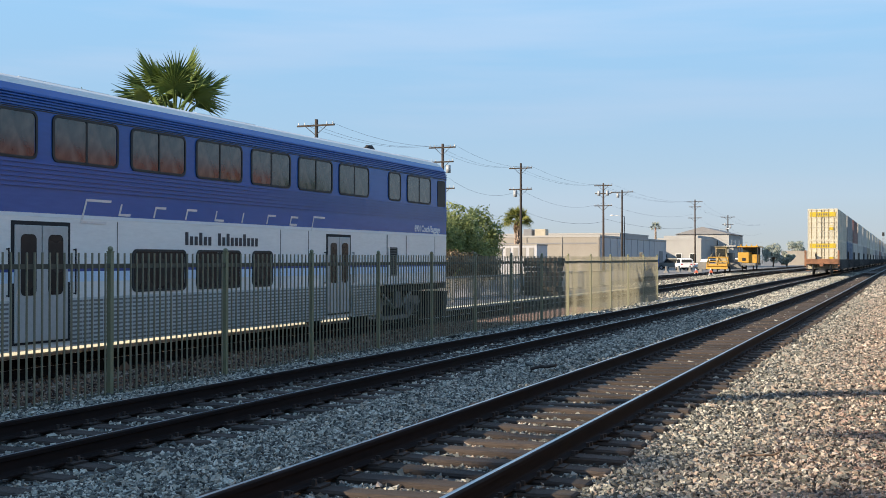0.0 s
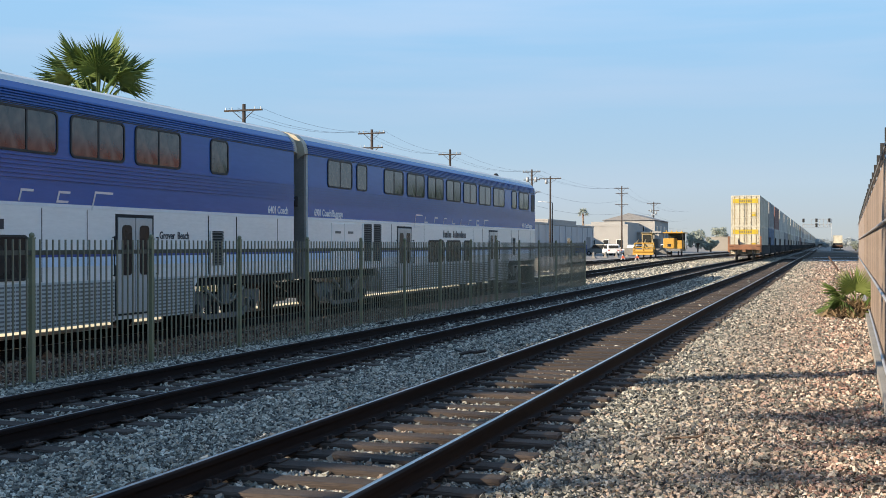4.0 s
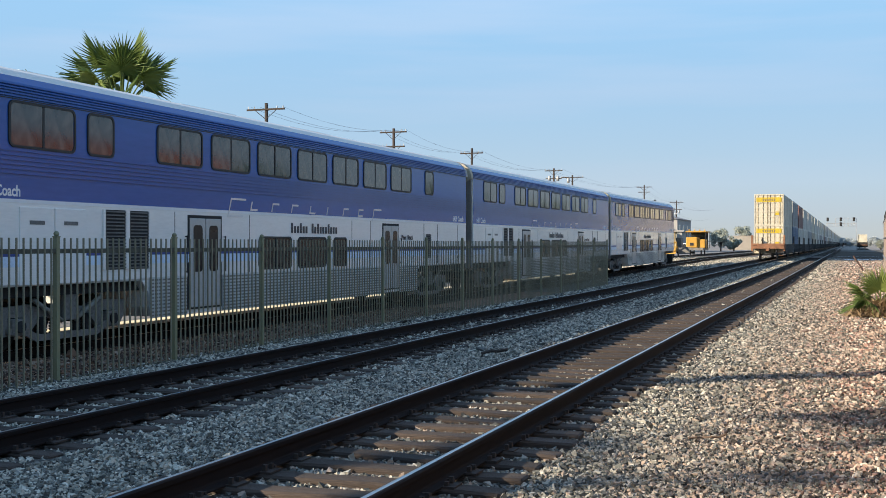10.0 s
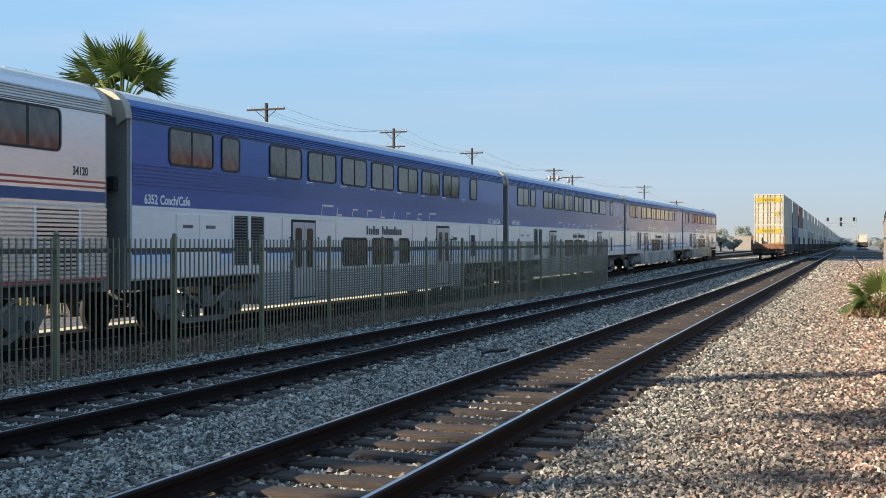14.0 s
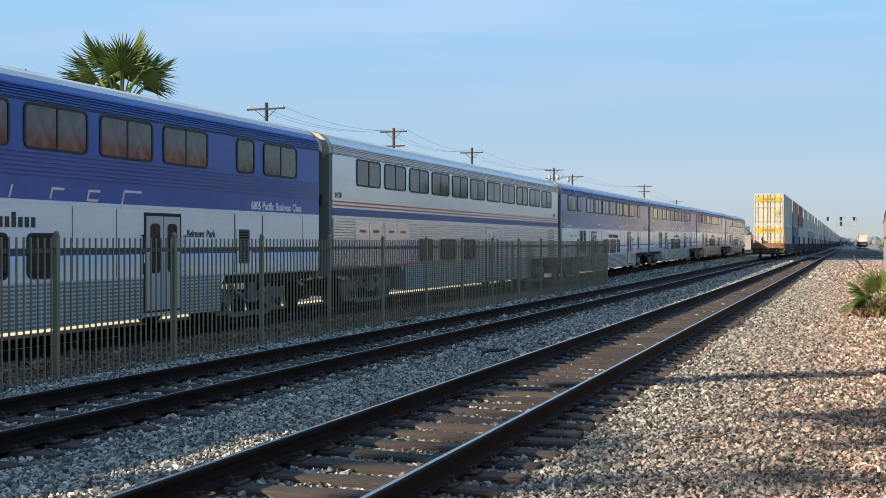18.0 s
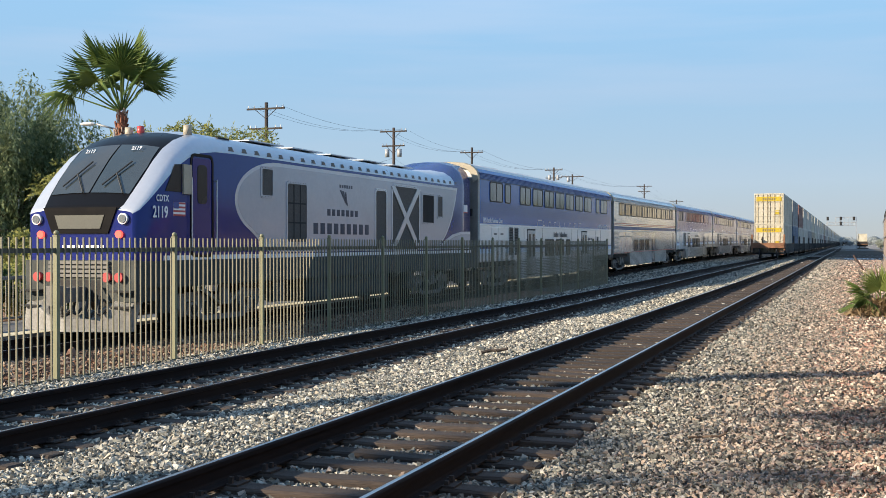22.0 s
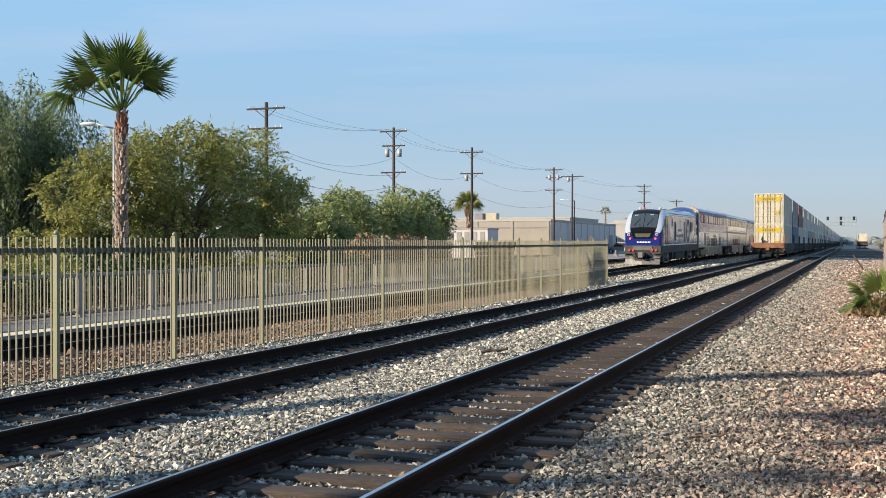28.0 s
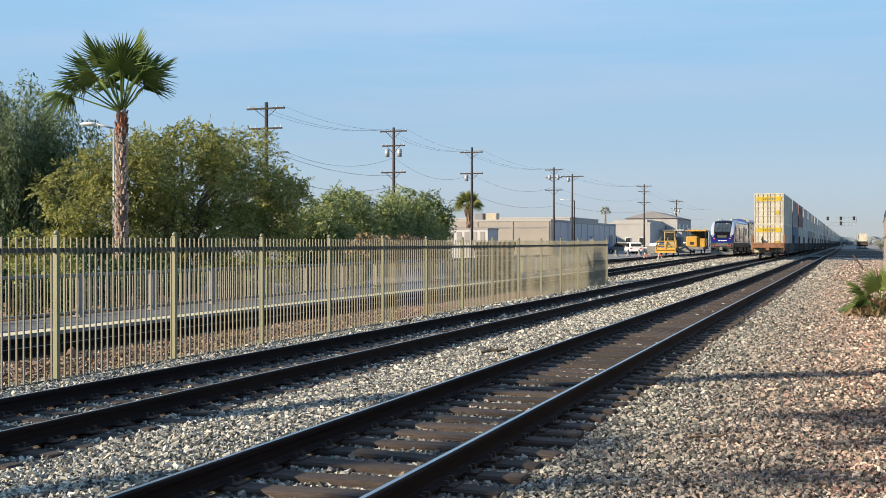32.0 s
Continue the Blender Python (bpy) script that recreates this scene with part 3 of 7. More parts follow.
def entry_door(parent, off0, off1, material, style="double"):
    """Folding entrance door in its recess, with two tall windows."""
    y0, y1 = LEN / 2 - off1, LEN / 2 - off0
    bm = bmesh.new()
    box(bm, 1.545, 1.553, y0, y1, 0.5, 2.55)
    d = part("door", bm, M_UNDER, parent, "folding entrance door with two tall windows")
    n = 2
    for i in range(n):
        w = (y1 - y0 - 0.12) / n
        a = y0 + 0.06 + i * w
        bm = bbox(1.55, 1.572, a + 0.01, a + w - 0.01, 0.54, 2.48, 0.01)
        part("leaf", bm, material, d)
        bm = bmesh.new()
        plate(bm, [(yy + a + w / 2, zz + 1.82) for yy, zz in rounded(w * 0.56, 1.02, 0.09)], 1.573, 1.579)
        part("door_window", bm, M_DARKGLASS, d)
    for yg in (y0 - 0.09, y1 + 0.09):
        bm = bmesh.new()
        tube(bm, (1.60, yg, 1.3), (1.60, yg, 2.1), 0.014, n=6)
        for zg in (1.32, 2.08):
            tube(bm, (1.54, yg, zg), (1.60, yg, zg), 0.012, n=5)
        part("grab_rail", bm, M_UNDER, d)


def bogie(parent, y):
    b = new("bogie")
    b.parent = parent
    b.location = (0, y, 0)
    for sx in (1, -1):
        bm = bmesh.new()                       # cast frame: top beam dipping between two horn guides
        plate(bm, [(-1.85, 0.62), (-1.62, 0.30), (-1.50, 0.30), (-1.50, 0.62), (-1.10, 0.62), (-1.10, 0.30), (-0.98, 0.30), (-0.70, 0.56), (0.70, 0.56), (0.98, 0.30), (1.10, 0.30), (1.10, 0.62), (1.50, 0.62), (1.50, 0.30), (1.62, 0.30), (1.85, 0.62), (1.80, 0.80), (1.0, 0.84), (0.6, 0.74), (-0.6, 0.74), (-1.0, 0.84), (-1.80, 0.80)], sx * 1.10, sx * 1.20)
        part("side_frame", bm, M_BOGIE, b)
        bm = bmesh.new()                       # equaliser beam slung between the axle boxes
        plate(bm, [(-1.55, 0.34), (-1.15, 0.30), (-0.85, 0.17), (0.85, 0.17), (1.15, 0.30), (1.55, 0.34), (1.55, 0.44), (1.1, 0.42), (0.80, 0.29), (-0.80, 0.29), (-1.1, 0.42), (-1.55, 0.44)], sx * 1.21, sx * 1.27)
        part("equaliser_beam", bm, M_BOGIE, b)
        for yy in (-0.62, -0.30, 0.30, 0.62):
            bm = bmesh.new()
            n, rings = 10, []
            for k in range(13):                # a coil, thick and thin by turns
                r = 0.10 if k % 2 else 0.07
                rings.append([bm.verts.new((sx * 1.19 + r * math.cos(2 * math.pi * i / n), yy + r * math.sin(2 * math.pi * i / n), 0.27 + k * 0.028)) for i in range(n)])
            for p, q in zip(rings, rings[1:]):
                for i in range(n):
                    bm.faces.new((p[i], p[(i + 1) % n], q[(i + 1) % n], q[i])).smooth = True
            part("spring", bm, M_UNDER, b)
        for yy in (-1.3, 1.3):
            bm = bbox(sx * 1.12, sx * 1.30, yy - 0.17, yy + 0.17, 0.30, 0.60, 0.04)
            box_ = part("axle_box", bm, M_BOGIE, b)
            bm = bmesh.new()
            tube(bm, (sx * 1.30, yy, 0.457), (sx * 1.34, yy, 0.457), 0.11, n=12)
            part("axle_cap", bm, M_UNDER, box_)
        for sy in (-1, 1):
            bm = bmesh.new()
            tube(bm, (sx * 1.28, sy * 0.18, 0.50), (sx * 1.28, sy * 0.95, 0.92), 0.045, n=8)
            part("damper", bm, M_GREYPAINT, b)
        bm = bbox(sx * 1.20, sx * 1.34, -0.16, 0.16, 0.50, 1.0, 0.02)
        part("bolster_end", bm, M_BOGIE, b)
    bm = bmesh.new()
    box(bm, -1.1, 1.1, -0.35, 0.35, 0.5, 0.78)
    part("bolster", bm, M_UNDER, b)
    sets = []
    for yy in (-1.3, 1.3):
        bm = bmesh.new()
        for sx in (-0.755, 0.755):
            tube(bm, (sx - 0.065, 0, 0), (sx + 0.065, 0, 0), 0.457, n=24)
            tube(bm, (sx + (0.065 if sx < 0 else -0.095), 0, 0), (sx + (0.095 if sx < 0 else -0.065), 0, 0), 0.485, n=24)
            for k in range(5):
                a = 2 * math.pi * k / 5
                tube(bm, (sx + 0.07, 0.24 * math.cos(a), 0.24 * math.sin(a)), (sx + 0.074, 0.24 * math.cos(a), 0.24 * math.sin(a)), 0.05, n=8)
        tube(bm, (-1.2, 0, 0), (1.2, 0, 0), 0.09, n=12)
        w = part("wheelset", bm, M_UNDER, b)
        w.location = (0, yy, 0.457)
        sets.append(w)
    return sets


WHEELS = []


def shell(parent, outline, y0, y1, mis, mats, name="body", label=""):
    bm = bmesh.new()
    rings = sweep(bm, outline, y0, y1, mis=mis)
    for f in bm.faces:
        f.smooth = False
    ob = part(name, bm, mats, parent, label)
    return ob


def swash(parent, y0, n, pitch, z0, h, material, lean, sizes, x=1.556, name="stripe_mark"):
    """A row of slanted open strokes in the place of a painted wordmark."""
    for i in range(n):
        hh = h * sizes[i]
        zb, yb, w, t = z0 - (hh - h) * 0.75, y0 + pitch * i, 0.34 * sizes[i], 0.045
        shape = ([(0, 0), (w, 0), (w, t), (t, t), (t, hh - t), (w, hh - t), (w, hh), (0, hh)], [(0, 0), (w, 0), (w, t), (t, t), (t, hh), (0, hh)],
                 [(0, 0), (t, 0), (t, hh - t), (w, hh - t), (w, hh), (0, hh)], [(0, 0), (t, 0), (t, hh), (0, hh)])[(0, 1, 2, 2, 1, 3, 2, 0, 2)[i % 9]]
        bm = bmesh.new()
        plate(bm, [(yb + a + lean * b, zb + b) for a, b in shape], x, x + 0.003)
        part(name, bm, material, parent)


def bars(parent, y0, y1, z0, h, groups, material, x=1.556, name="word_bar", caps=True):
    """Unlettered bars for a word: a group is the number of strokes of one word."""
    total = sum(groups) + 1.2 * (len(groups) - 1)
    step = (y1 - y0) / total
    y = y0
    out = []
    for gi, g in enumerate(groups):
        for i in range(g):
            hh = h * (0.9 if caps or i == 0 or (i * 5 + gi) % 4 == 3 else 0.62)
            out.append((x, x + 0.003, y + step * 0.14, y + step * 0.80, z0, z0 + hh))
            y += step
        y += step * 1.2
    each(name, out, material, parent)


def passenger_car(kind, front_words="", rear_words="", label="", tape=False, title=""):
    car = thing("train_car", 0, 0, 0, label, "train car", "cars of the passenger train")
    half = LEN / 2 - 0.42
    superliner = kind == "super"
    low, high = (M_STEEL, M_STEEL) if superliner else (M_SILVER, M_BLUE)
    m = len(CAR_OUT)
    mis = []
    for i in range(m):
        j = (i + 1) % m
        z = (CAR_OUT[i][1] + CAR_OUT[j][1]) / 2
        mis.append(3 if (i == m - 1 or z < 1.18) else 0 if z < 2.64 else (1 if z < 4.80 else 2))
    shell(car, CAR_OUT, -half, half, mis, [low, high if not superliner else M_STEEL, M_ROOF, M_UNDER], label="two-level car body shell")
    # fluting above and below the upper windows
    for i in range(5):
        z = 4.44 + i * 0.052
        xo = float(np.interp(z, [4.42, 4.56, 4.70, 4.82, 4.90], [1.55, 1.535, 1.49, 1.40, 1.25]))
        each("roof_rib", [(xo - 0.02, xo + 0.034, -half, half, z, z + 0.022)], M_ROOF if superliner else M_LITRIBBLUE, car)
    if superliner:
        each("side_rib", [(1.553, 1.582, -half, half, 1.30 + i * 0.078, 1.348 + i * 0.078) for i in range(17)], low, car)
        # A darker sheet behind the ribs stands in for shade between the flutes.
        bm = bmesh.new()
        box(bm, 1.549, 1.553, -half, half, 1.22, 2.64)
        part("flute_shade_sheet", bm, M_SKIRT, car)
    else:
        each("side_rib", [(1.55, 1.574, -half, half, 3.12 + i * 0.078, 3.15 + i * 0.078) for i in range(6)], M_BLUE, car)
    bm = bmesh.new()
    box(bm, 1.55, 1.558, -half, half, 4.40, 4.415)
    part("drip_line", bm, M_RUBBER, car)
    if superliner:
        for z0, z1, mt, nm in ((3.07, 3.11, M_RED, "red_stripe"), (2.97, 3.01, M_RED, "red_stripe"), (2.70, 2.91, M_DULLBLUE, "blue_stripe"), (1.235, 1.275, M_RED, "red_stripe")):
            bm = bmesh.new()
            box(bm, 1.55, 1.5535 if z0 > 2 else 1.585, -half, half, z0, z1)
            part(nm, bm, mt, car)
        for off, w in SUPER_W:
            window_unit(car, off, w, 3.98, 0.72)
        for off, w in ((14.0, 1.5), (16.2, 1.5), (18.4, 1.2)):
            window_unit(car, off, w, 1.7, 0.66).location.x = 1.585
        entry_door(car, 10.45, 11.8, M_STEEL)
        for off in (20.9, 23.05):
            for k in range(2):
                bm = bbox(1.545, 1.590, LEN / 2 - off - 0.95 + 0.97 * k, LEN / 2 - off + 0.97 * k - 0.02, 1.25, 2.58, 0.01)
                d = part("equipment_door", bm, M_STEEL, car)
                bm = bmesh.new()
                box(bm, 1.590, 1.595, LEN / 2 - off - 0.70 + 0.97 * k, LEN / 2 - off - 0.28 + 0.97 * k, 2.24, 2.32)
                part("door_vent", bm, M_BOGIE, d)
        louvre(car, LEN / 2 - 2.40, LEN / 2 - 1.20, 1.32, 2.6, 14)
        for y in (-half + 0.14, half - 0.95):
            lettering("car_number", "34120", 0.22, M_INK, car, y, 3.2, 1.553, 0.8)
        bars(car, LEN / 2 - 24.6, LEN / 2 - 19.4, 3.12, 0.10, (1,), M_STEEL)
    else:
        for z0, z1, mt, nm in ((2.63, 2.69, M_WHITE, "white_trim"), (1.52, 1.70, M_PALEBLUE, "pale_stripe"), (1.70, 1.77, M_STRIPEBLUE, "blue_stripe")):
            bm = bmesh.new()
            box(bm, 1.55, 1.5535, -half, half, z0, z1)
            part(nm, bm, mt, car)
        for off, w in (COACH_W if kind == "coach" else BUS_W):
            window_unit(car, off, w, 3.98, 0.74)
        for off, w in ((14.94, 1.62), (12.93, 1.58), (11.23, 0.78)):
            window_unit(car, off, w, 1.70, 0.74)
        entry_door(car, 6.93, 8.26, M_DOOR)
        entry_door(car, 17.44, 18.82, M_DOOR)
        louvre(car, LEN / 2 - 20.92, LEN / 2 - 20.22, 1.42, 2.58, 17)
        louvre(car, LEN / 2 - 21.68, LEN / 2 - 20.98, 1.42, 2.58, 17)
        louvre(car, LEN / 2 - 4.65, LEN / 2 - 4.08, 1.45, 2.25, 12)
        for off in (22.2, 23.1):
            bm = bbox(1.545, 1.568, LEN / 2 - off - 0.86, LEN / 2 - off, 1.2, 2.56, 0.008)
            d = part("equipment_door", bm, M_SILVER, car)
            bm = bmesh.new()
            box(bm, 1.568, 1.574, LEN / 2 - off - 0.62, LEN / 2 - off - 0.24, 2.26, 2.33)
            part("door_vent", bm, M_BOGIE, d)
        for off in (1.35, 3.46, 4.74, 9.15, 10.45, 16.2, 19.3):
            bm = bmesh.new()
            wj = 0.02 if 3 < off < 5 else 0.007
            box(bm, 1.55, 1.556, LEN / 2 - off - wj, LEN / 2 - off + wj, 1.25, 2.6)
            part("panel_joint", bm, M_UNDER, car)
        swash(car, LEN / 2 - 17.2, 9, 1.02, 2.71, 0.22, M_LETTER, 0.35, (2.0, 1, 1, 1, 1, 1, 1, 1, 1.7))
        bars(car, LEN / 2 - 14.15, LEN / 2 - 11.4, 2.20, 0.29, (6, 10), M_INK, caps=False)
        for words, y in ((front_words, LEN / 2 - 0.62 - 0.125 * len(front_words)), (rear_words, -half + 0.4)):
            for i, word in enumerate(words.split()):
                ob = lettering("car_number" if i == 0 else "car_class_word", word, 0.27, M_WHITE, car, y, 2.74, 1.553, 0.86)
                y += max(v.co.x for v in ob.data.vertices) * 0.86 + 0.085
        y = LEN / 2 - 6.72                     # the car's own name beside the forward door
        for word in title.split():
            ob = lettering("car_name_word", word, 0.22, M_INK, car, y, 2.06, 1.556, 0.9)
            y += max(v.co.x for v in ob.data.vertices) * 0.9 + 0.09
        if tape:
            for i in range(8):
                bm = bmesh.new()
                yy = LEN / 2 - 5.45 - 2.058 * i
                box(bm, 1.563, 1.568, yy - 0.2, yy + 0.2, 3.50, 3.56)
                part("label_strip", bm, M_WHITE, car)
    # lower skirt with its rows of slots
    for a, b in ((5.35, 10.4), (11.85, 20.2)) if superliner else ((5.35, 6.9), (8.3, 17.4), (18.86, 20.2)):
        y0, y1 = LEN / 2 - b, LEN / 2 - a
        bm = bmesh.new()
        box(bm, 1.55, 1.562, y0, y1, 0.40, 1.24)
        sk = part("skirt_panel", bm, M_SKIRT, car, "grey lower skirt with rows of slots")
        bm = bmesh.new()
        ny = max(2, int((y1 - y0) / 0.135))
        for i in range(ny):
            for k in range(11):
                yy, zz = y0 + (i + 0.5) * (y1 - y0) / ny, 0.45 + k * 0.073
                box(bm, 1.562, 1.568, yy - 0.056, yy + 0.056, zz - 0.017, zz + 0.017)
        part("slot_grid", bm, M_SLOT, sk)["kind"] = "stuff"
    # wheel arch shade, under-floor gear
    bm = bmesh.new()
    box(bm, -1.35, 1.35, -half + 0.2, half - 0.2, 0.98, 1.158)
    part("underframe", bm, M_UNDER, car)
    ya, yb = LEN / 2 - 20.2, LEN / 2 - 5.35
    bm = bmesh.new()
    plate(bm, [(ya + 0.30, 0.42), (yb - 0.30, 0.42), (yb - 0.10, 0.62), (yb + 0.02, 0.95), (yb + 0.25, 1.19), (ya - 0.25, 1.19), (ya - 0.02, 0.95), (ya + 0.10, 0.62)], -1.53, 1.53)
    part("lower_body", bm, low, car)
    for off in (3.55, 22.35):
        WHEELS.extend((w, 0) for w in bogie(car, LEN / 2 - off))
    # end walls and gangways
    for s in (1, -1):
        bm = bmesh.new()
        sweep(bm, [(x * 0.62, 1.2 + (z - 1.16) * 0.86) for x, z in CAR_OUT], s * half, s * (LEN / 2 + 0.01))
        part("gangway", bm, M_RUBBER, car, "black rubber gangway")
        bm = bmesh.new()
        box(bm, 0.93, 1.5, s * half, s * (half + 0.10), 1.0, 4.45)
        part("end_panel", bm, M_ENDGREY, car, "grey painted end wall panel")
        bm = bbox(1.02, 1.30, s * (half + 0.10), s * (half + 0.24), 2.98, 3.26, 0.015) if s > 0 else bbox(1.02, 1.30, -(half + 0.24), -(half + 0.10), 2.98, 3.26, 0.015)
        part("cable_socket", bm, M_UNDER, car, "black jumper cable socket")
        if not (kind == "cab" and s == 1):
            bm = bmesh.new()
            out = CAR_OUT[4:-4]
            a = [bm.verts.new((x * 1.004, s * (half - 0.02), z + 0.006)) for x, z in out]
            b = [bm.verts.new((x * 1.004, s * (half + 0.20), z - 0.02)) for x, z in out]
            c = [bm.verts.new((x * 0.86, s * (half + 0.20), z - 0.16)) for x, z in out]
            for i in range(len(out) - 1):
                bm.faces.new((a[i], a[i + 1], b[i + 1], b[i]))
                bm.faces.new((b[i], b[i + 1], c[i + 1], c[i]))
            part("roof_end_cap", bm, M_CREAM, car, "cream roof end cap")
        bm = bmesh.new()
        tube(bm, (0, s * half, 0.86), (0, s * (LEN / 2), 0.86), 0.14, n=10)
        part("coupler", bm, M_UNDER, car)
    each("roof_hatch", [(-0.7, 0.7, -half + 2.5 + k * 5.2, -half + 4.9 + k * 5.2, 5.06, 5.11) for k in range(5)], M_ROOF, car)
    if kind == "cab":
        bm = bmesh.new()
        plate(bm, [(half - 0.42 + a, 3.94 + b) for a, b in rounded(0.62, 0.84, 0.10)], 1.551, 1.562)
        part("cab_window", bm, M_RUBBER, car, "dark open cab side window")
        bm = bmesh.new()
        box(bm, -1.3, 1.3, half, half + 0.06, 3.4, 4.35)
        part("windscreen", bm, M_GLASS, car)
        bm = bmesh.new()
        sweep(bm, [(-1.4, 0.15), (1.4, 0.15), (1.45, 0.9), (-1.45, 0.9)], half, half + 0.35)
        part("pilot", bm, M_UNDER, car)
        bm = bmesh.new()
        tube(bm, (0.6, half - 3.6, 4.94), (0.6, half - 3.6, 5.10), 0.05, n=8)
        tube(bm, (0.6, half - 3.85, 5.10), (0.6, half - 3.35, 5.10), 0.05, 0.09, n=10)
        tube(bm, (0.6, half - 3.72, 5.17), (0.6, half - 3.42, 5.17), 0.04, 0.07, n=10)
        part("horn", bm, M_UNDER, car)
    return car


CARS = []
for kind, fw, rw, lab, tp, title in (
    ("cab", "6901 Coach/Baggage", "6901 Coach/Baggage", "blue and silver two-level cab car with baggage room", False, ""),
    ("coach", "6401 Coach", "6401 Coach", "blue and silver two-level coach with tinted windows", False, "Grover Beach"),
    ("coach", "6409 Coach", "6409 Coach", "blue and silver two-level coach with louvred grilles", False, "Pines Beach"),
    ("coach", "6352 Coach/Cafe", "6352 Coach/Cafe", "blue and silver two-level cafe car with white strips below the windows", True, "Canyon"),
    ("super", "", "", "stainless steel two-level coach with red and blue stripes", False, ""),
    ("business", "6805 Pacific Business Class", "6805 Pacific Business Class", "blue and silver two-level business class car", False, "Belmont Park"),
):
    CARS.append(passenger_car(kind, fw, rw, lab, tp, title))


# ---- locomotive: its nose at -Y pushes nothing and looks back to the camera ----
def locomotive():
    loco = thing("locomotive", 0, 0, 0, "blue and silver diesel passenger locomotive with a black sloping windscreen", "locomotive")
    body_blue = mat("loco_deep_blue", (0.011, 0.020, 0.15), 0.15, 0, (0.009, 0.016, 0.115), 0.6, 9, 0.6, spec=0.35)
    grey = mat("loco_pale_grey", (0.415, 0.425, 0.468), 0.18, 0.1, (0.355, 0.365, 0.40), 0.7, 9, 0.6)
    silver = mat("loco_silver", (0.48, 0.51, 0.56), 0.3, 0.4, (0.40, 0.42, 0.46), 0.7, 9, 0.5, coat=0.3)
    black = mat("loco_gloss_black", (0.006, 0.006, 0.007), 0.3, 0, spec=0.1)
    slate = mat("slate_lettering", (0.035, 0.045, 0.075), 0.5)
    mesh_dark = mat("grille_mesh", (0.05, 0.048, 0.045), 0.6, 0.3, (0.09, 0.085, 0.08), 20, 90, 0.8, 0.6)
    under = mat("loco_underframe", (0.042, 0.052, 0.052), 0.7, 0.2, (0.02, 0.024, 0.024), 3, 25, 0.8)
    ploughg = mat("plough_grey", (0.22, 0.22, 0.208), 0.6, 0, (0.09, 0.087, 0.08), 3, 20, 0.9, 0.2)
    st = [(-10.50, 1.28, 2.52, 2.62), (-10.38, 1.37, 2.60, 2.74), (-10.15, 1.43, 2.80, 3.02), (-9.85, 1.47, 3.06, 3.36), (-9.5, 1.48, 3.34, 3.74), (-9.15, 1.48, 3.58, 4.05),
          (-8.75, 1.48, 3.78, 4.27), (-8.3, 1.48, 3.91, 4.42), (-7.7, 1.48, 3.98, 4.50), (-6.9, 1.48, 4.0, 4.48), (-3, 1.48, 4.0, 4.48), (3, 1.48, 4.0, 4.48), (7.6, 1.48, 4.0, 4.48), (8.4, 1.48, 4.02, 4.62), (9.2, 1.48, 4.10, 4.95), (10.2, 1.46, 4.12, 5.04), (10.25, 1.40, 3.9, 4.8)]

    def section(w, zs, zr):
        right = [(w, 1.0), (w, 1.55), (w, zs), (w * 0.985, zs + (zr - zs) * 0.22), (w * 0.90, zs + (zr - zs) * 0.52), (w * 0.72, zs + (zr - zs) * 0.80), (w * 0.36, zs + (zr - zs) * 0.96), (0, zr)]
        return right + [(-x, z) for x, z in right[-2::-1]]

    bm = bmesh.new()
    rings = [[bm.verts.new((x, y, z)) for x, z in section(w, zs, zr)] for y, w, zs, zr in st]
    n = len(rings[0])
    for k, (a, b) in enumerate(zip(rings, rings[1:])):
        for i in range(n - 1):
            f = bm.faces.new((a[i], a[i + 1], b[i + 1], b[i]))
            seg = min(i, n - 2 - i)
            y = (st[k][0] + st[k + 1][0]) / 2
            f.material_index = 3 if seg == 0 else 0 if seg == 1 else (1 if seg <= 4 else (2 if y < -8.0 else 1))
            if seg in (5, 6) and y < -8.0:
                f.material_index = 2
            if y > 8.0 and seg > 1:
                f.material_index = 0
            f.smooth = True
    bm.faces.new(rings[0][::-1]).material_index = 0
    bm.faces.new(rings[-1]).material_index = 0
    body = part("body", bm, [body_blue, silver, black, under], loco, "streamlined body shell, blue with silver roof and shoulders")
    # shaped side livery: pale panel with a white rim
    def yy(off):
        return 10.7 - off
    def livery(d):
        """Outline of the pale side panel, drawn in by d: a rounded front, a raked rear."""
        arc = [(yy(15.45) + (2.1 - d * 1.3) * math.cos(a), 2.95 + (0.98 - d) * math.sin(a)) for a in [radians(90 + 140 * k / 18) for k in range(19)]]
        rear = [(yy(4.3) - d, 1.69 + d * 0.2), (yy(3.7) - d, 1.90), (yy(3.2) - d, 2.2), (yy(2.85) - d, 2.5), (yy(2.55) - d, 2.85), (yy(2.3) - d, 3.25), (yy(2.12) - d, 3.6), (yy(2.0) - d, 3.93 - d)]
        return arc + [(yy(15.9) + d, 1.69 + d * 0.2)] + rear

    rim, inner = livery(0.0), livery(0.09)
    bm = bmesh.new()
    plate(bm, rim, 1.481, 1.484)
    part("livery_rim", bm, silver, loco)
    bm = bmesh.new()
    plate(bm, inner, 1.484, 1.488)
    part("livery_panel", bm, grey, loco, "pale grey side panel")
    bm = bmesh.new()
    box(bm, 1.46, 1.492, -9.7, 10.2, 1.56, 1.66)
    part("sill_stripe", bm, M_WHITE, loco)
    bm = bmesh.new()
    plate(bm, [(yy(4.2), 1.70), (yy(0.55), 1.70), (yy(0.55), 2.36), (yy(1.6), 2.34), (yy(2.5), 2.24), (yy(3.3), 2.02)], 1.4885, 1.4915)
    part("rear_swoosh", bm, silver, loco)
    bm = bmesh.new()
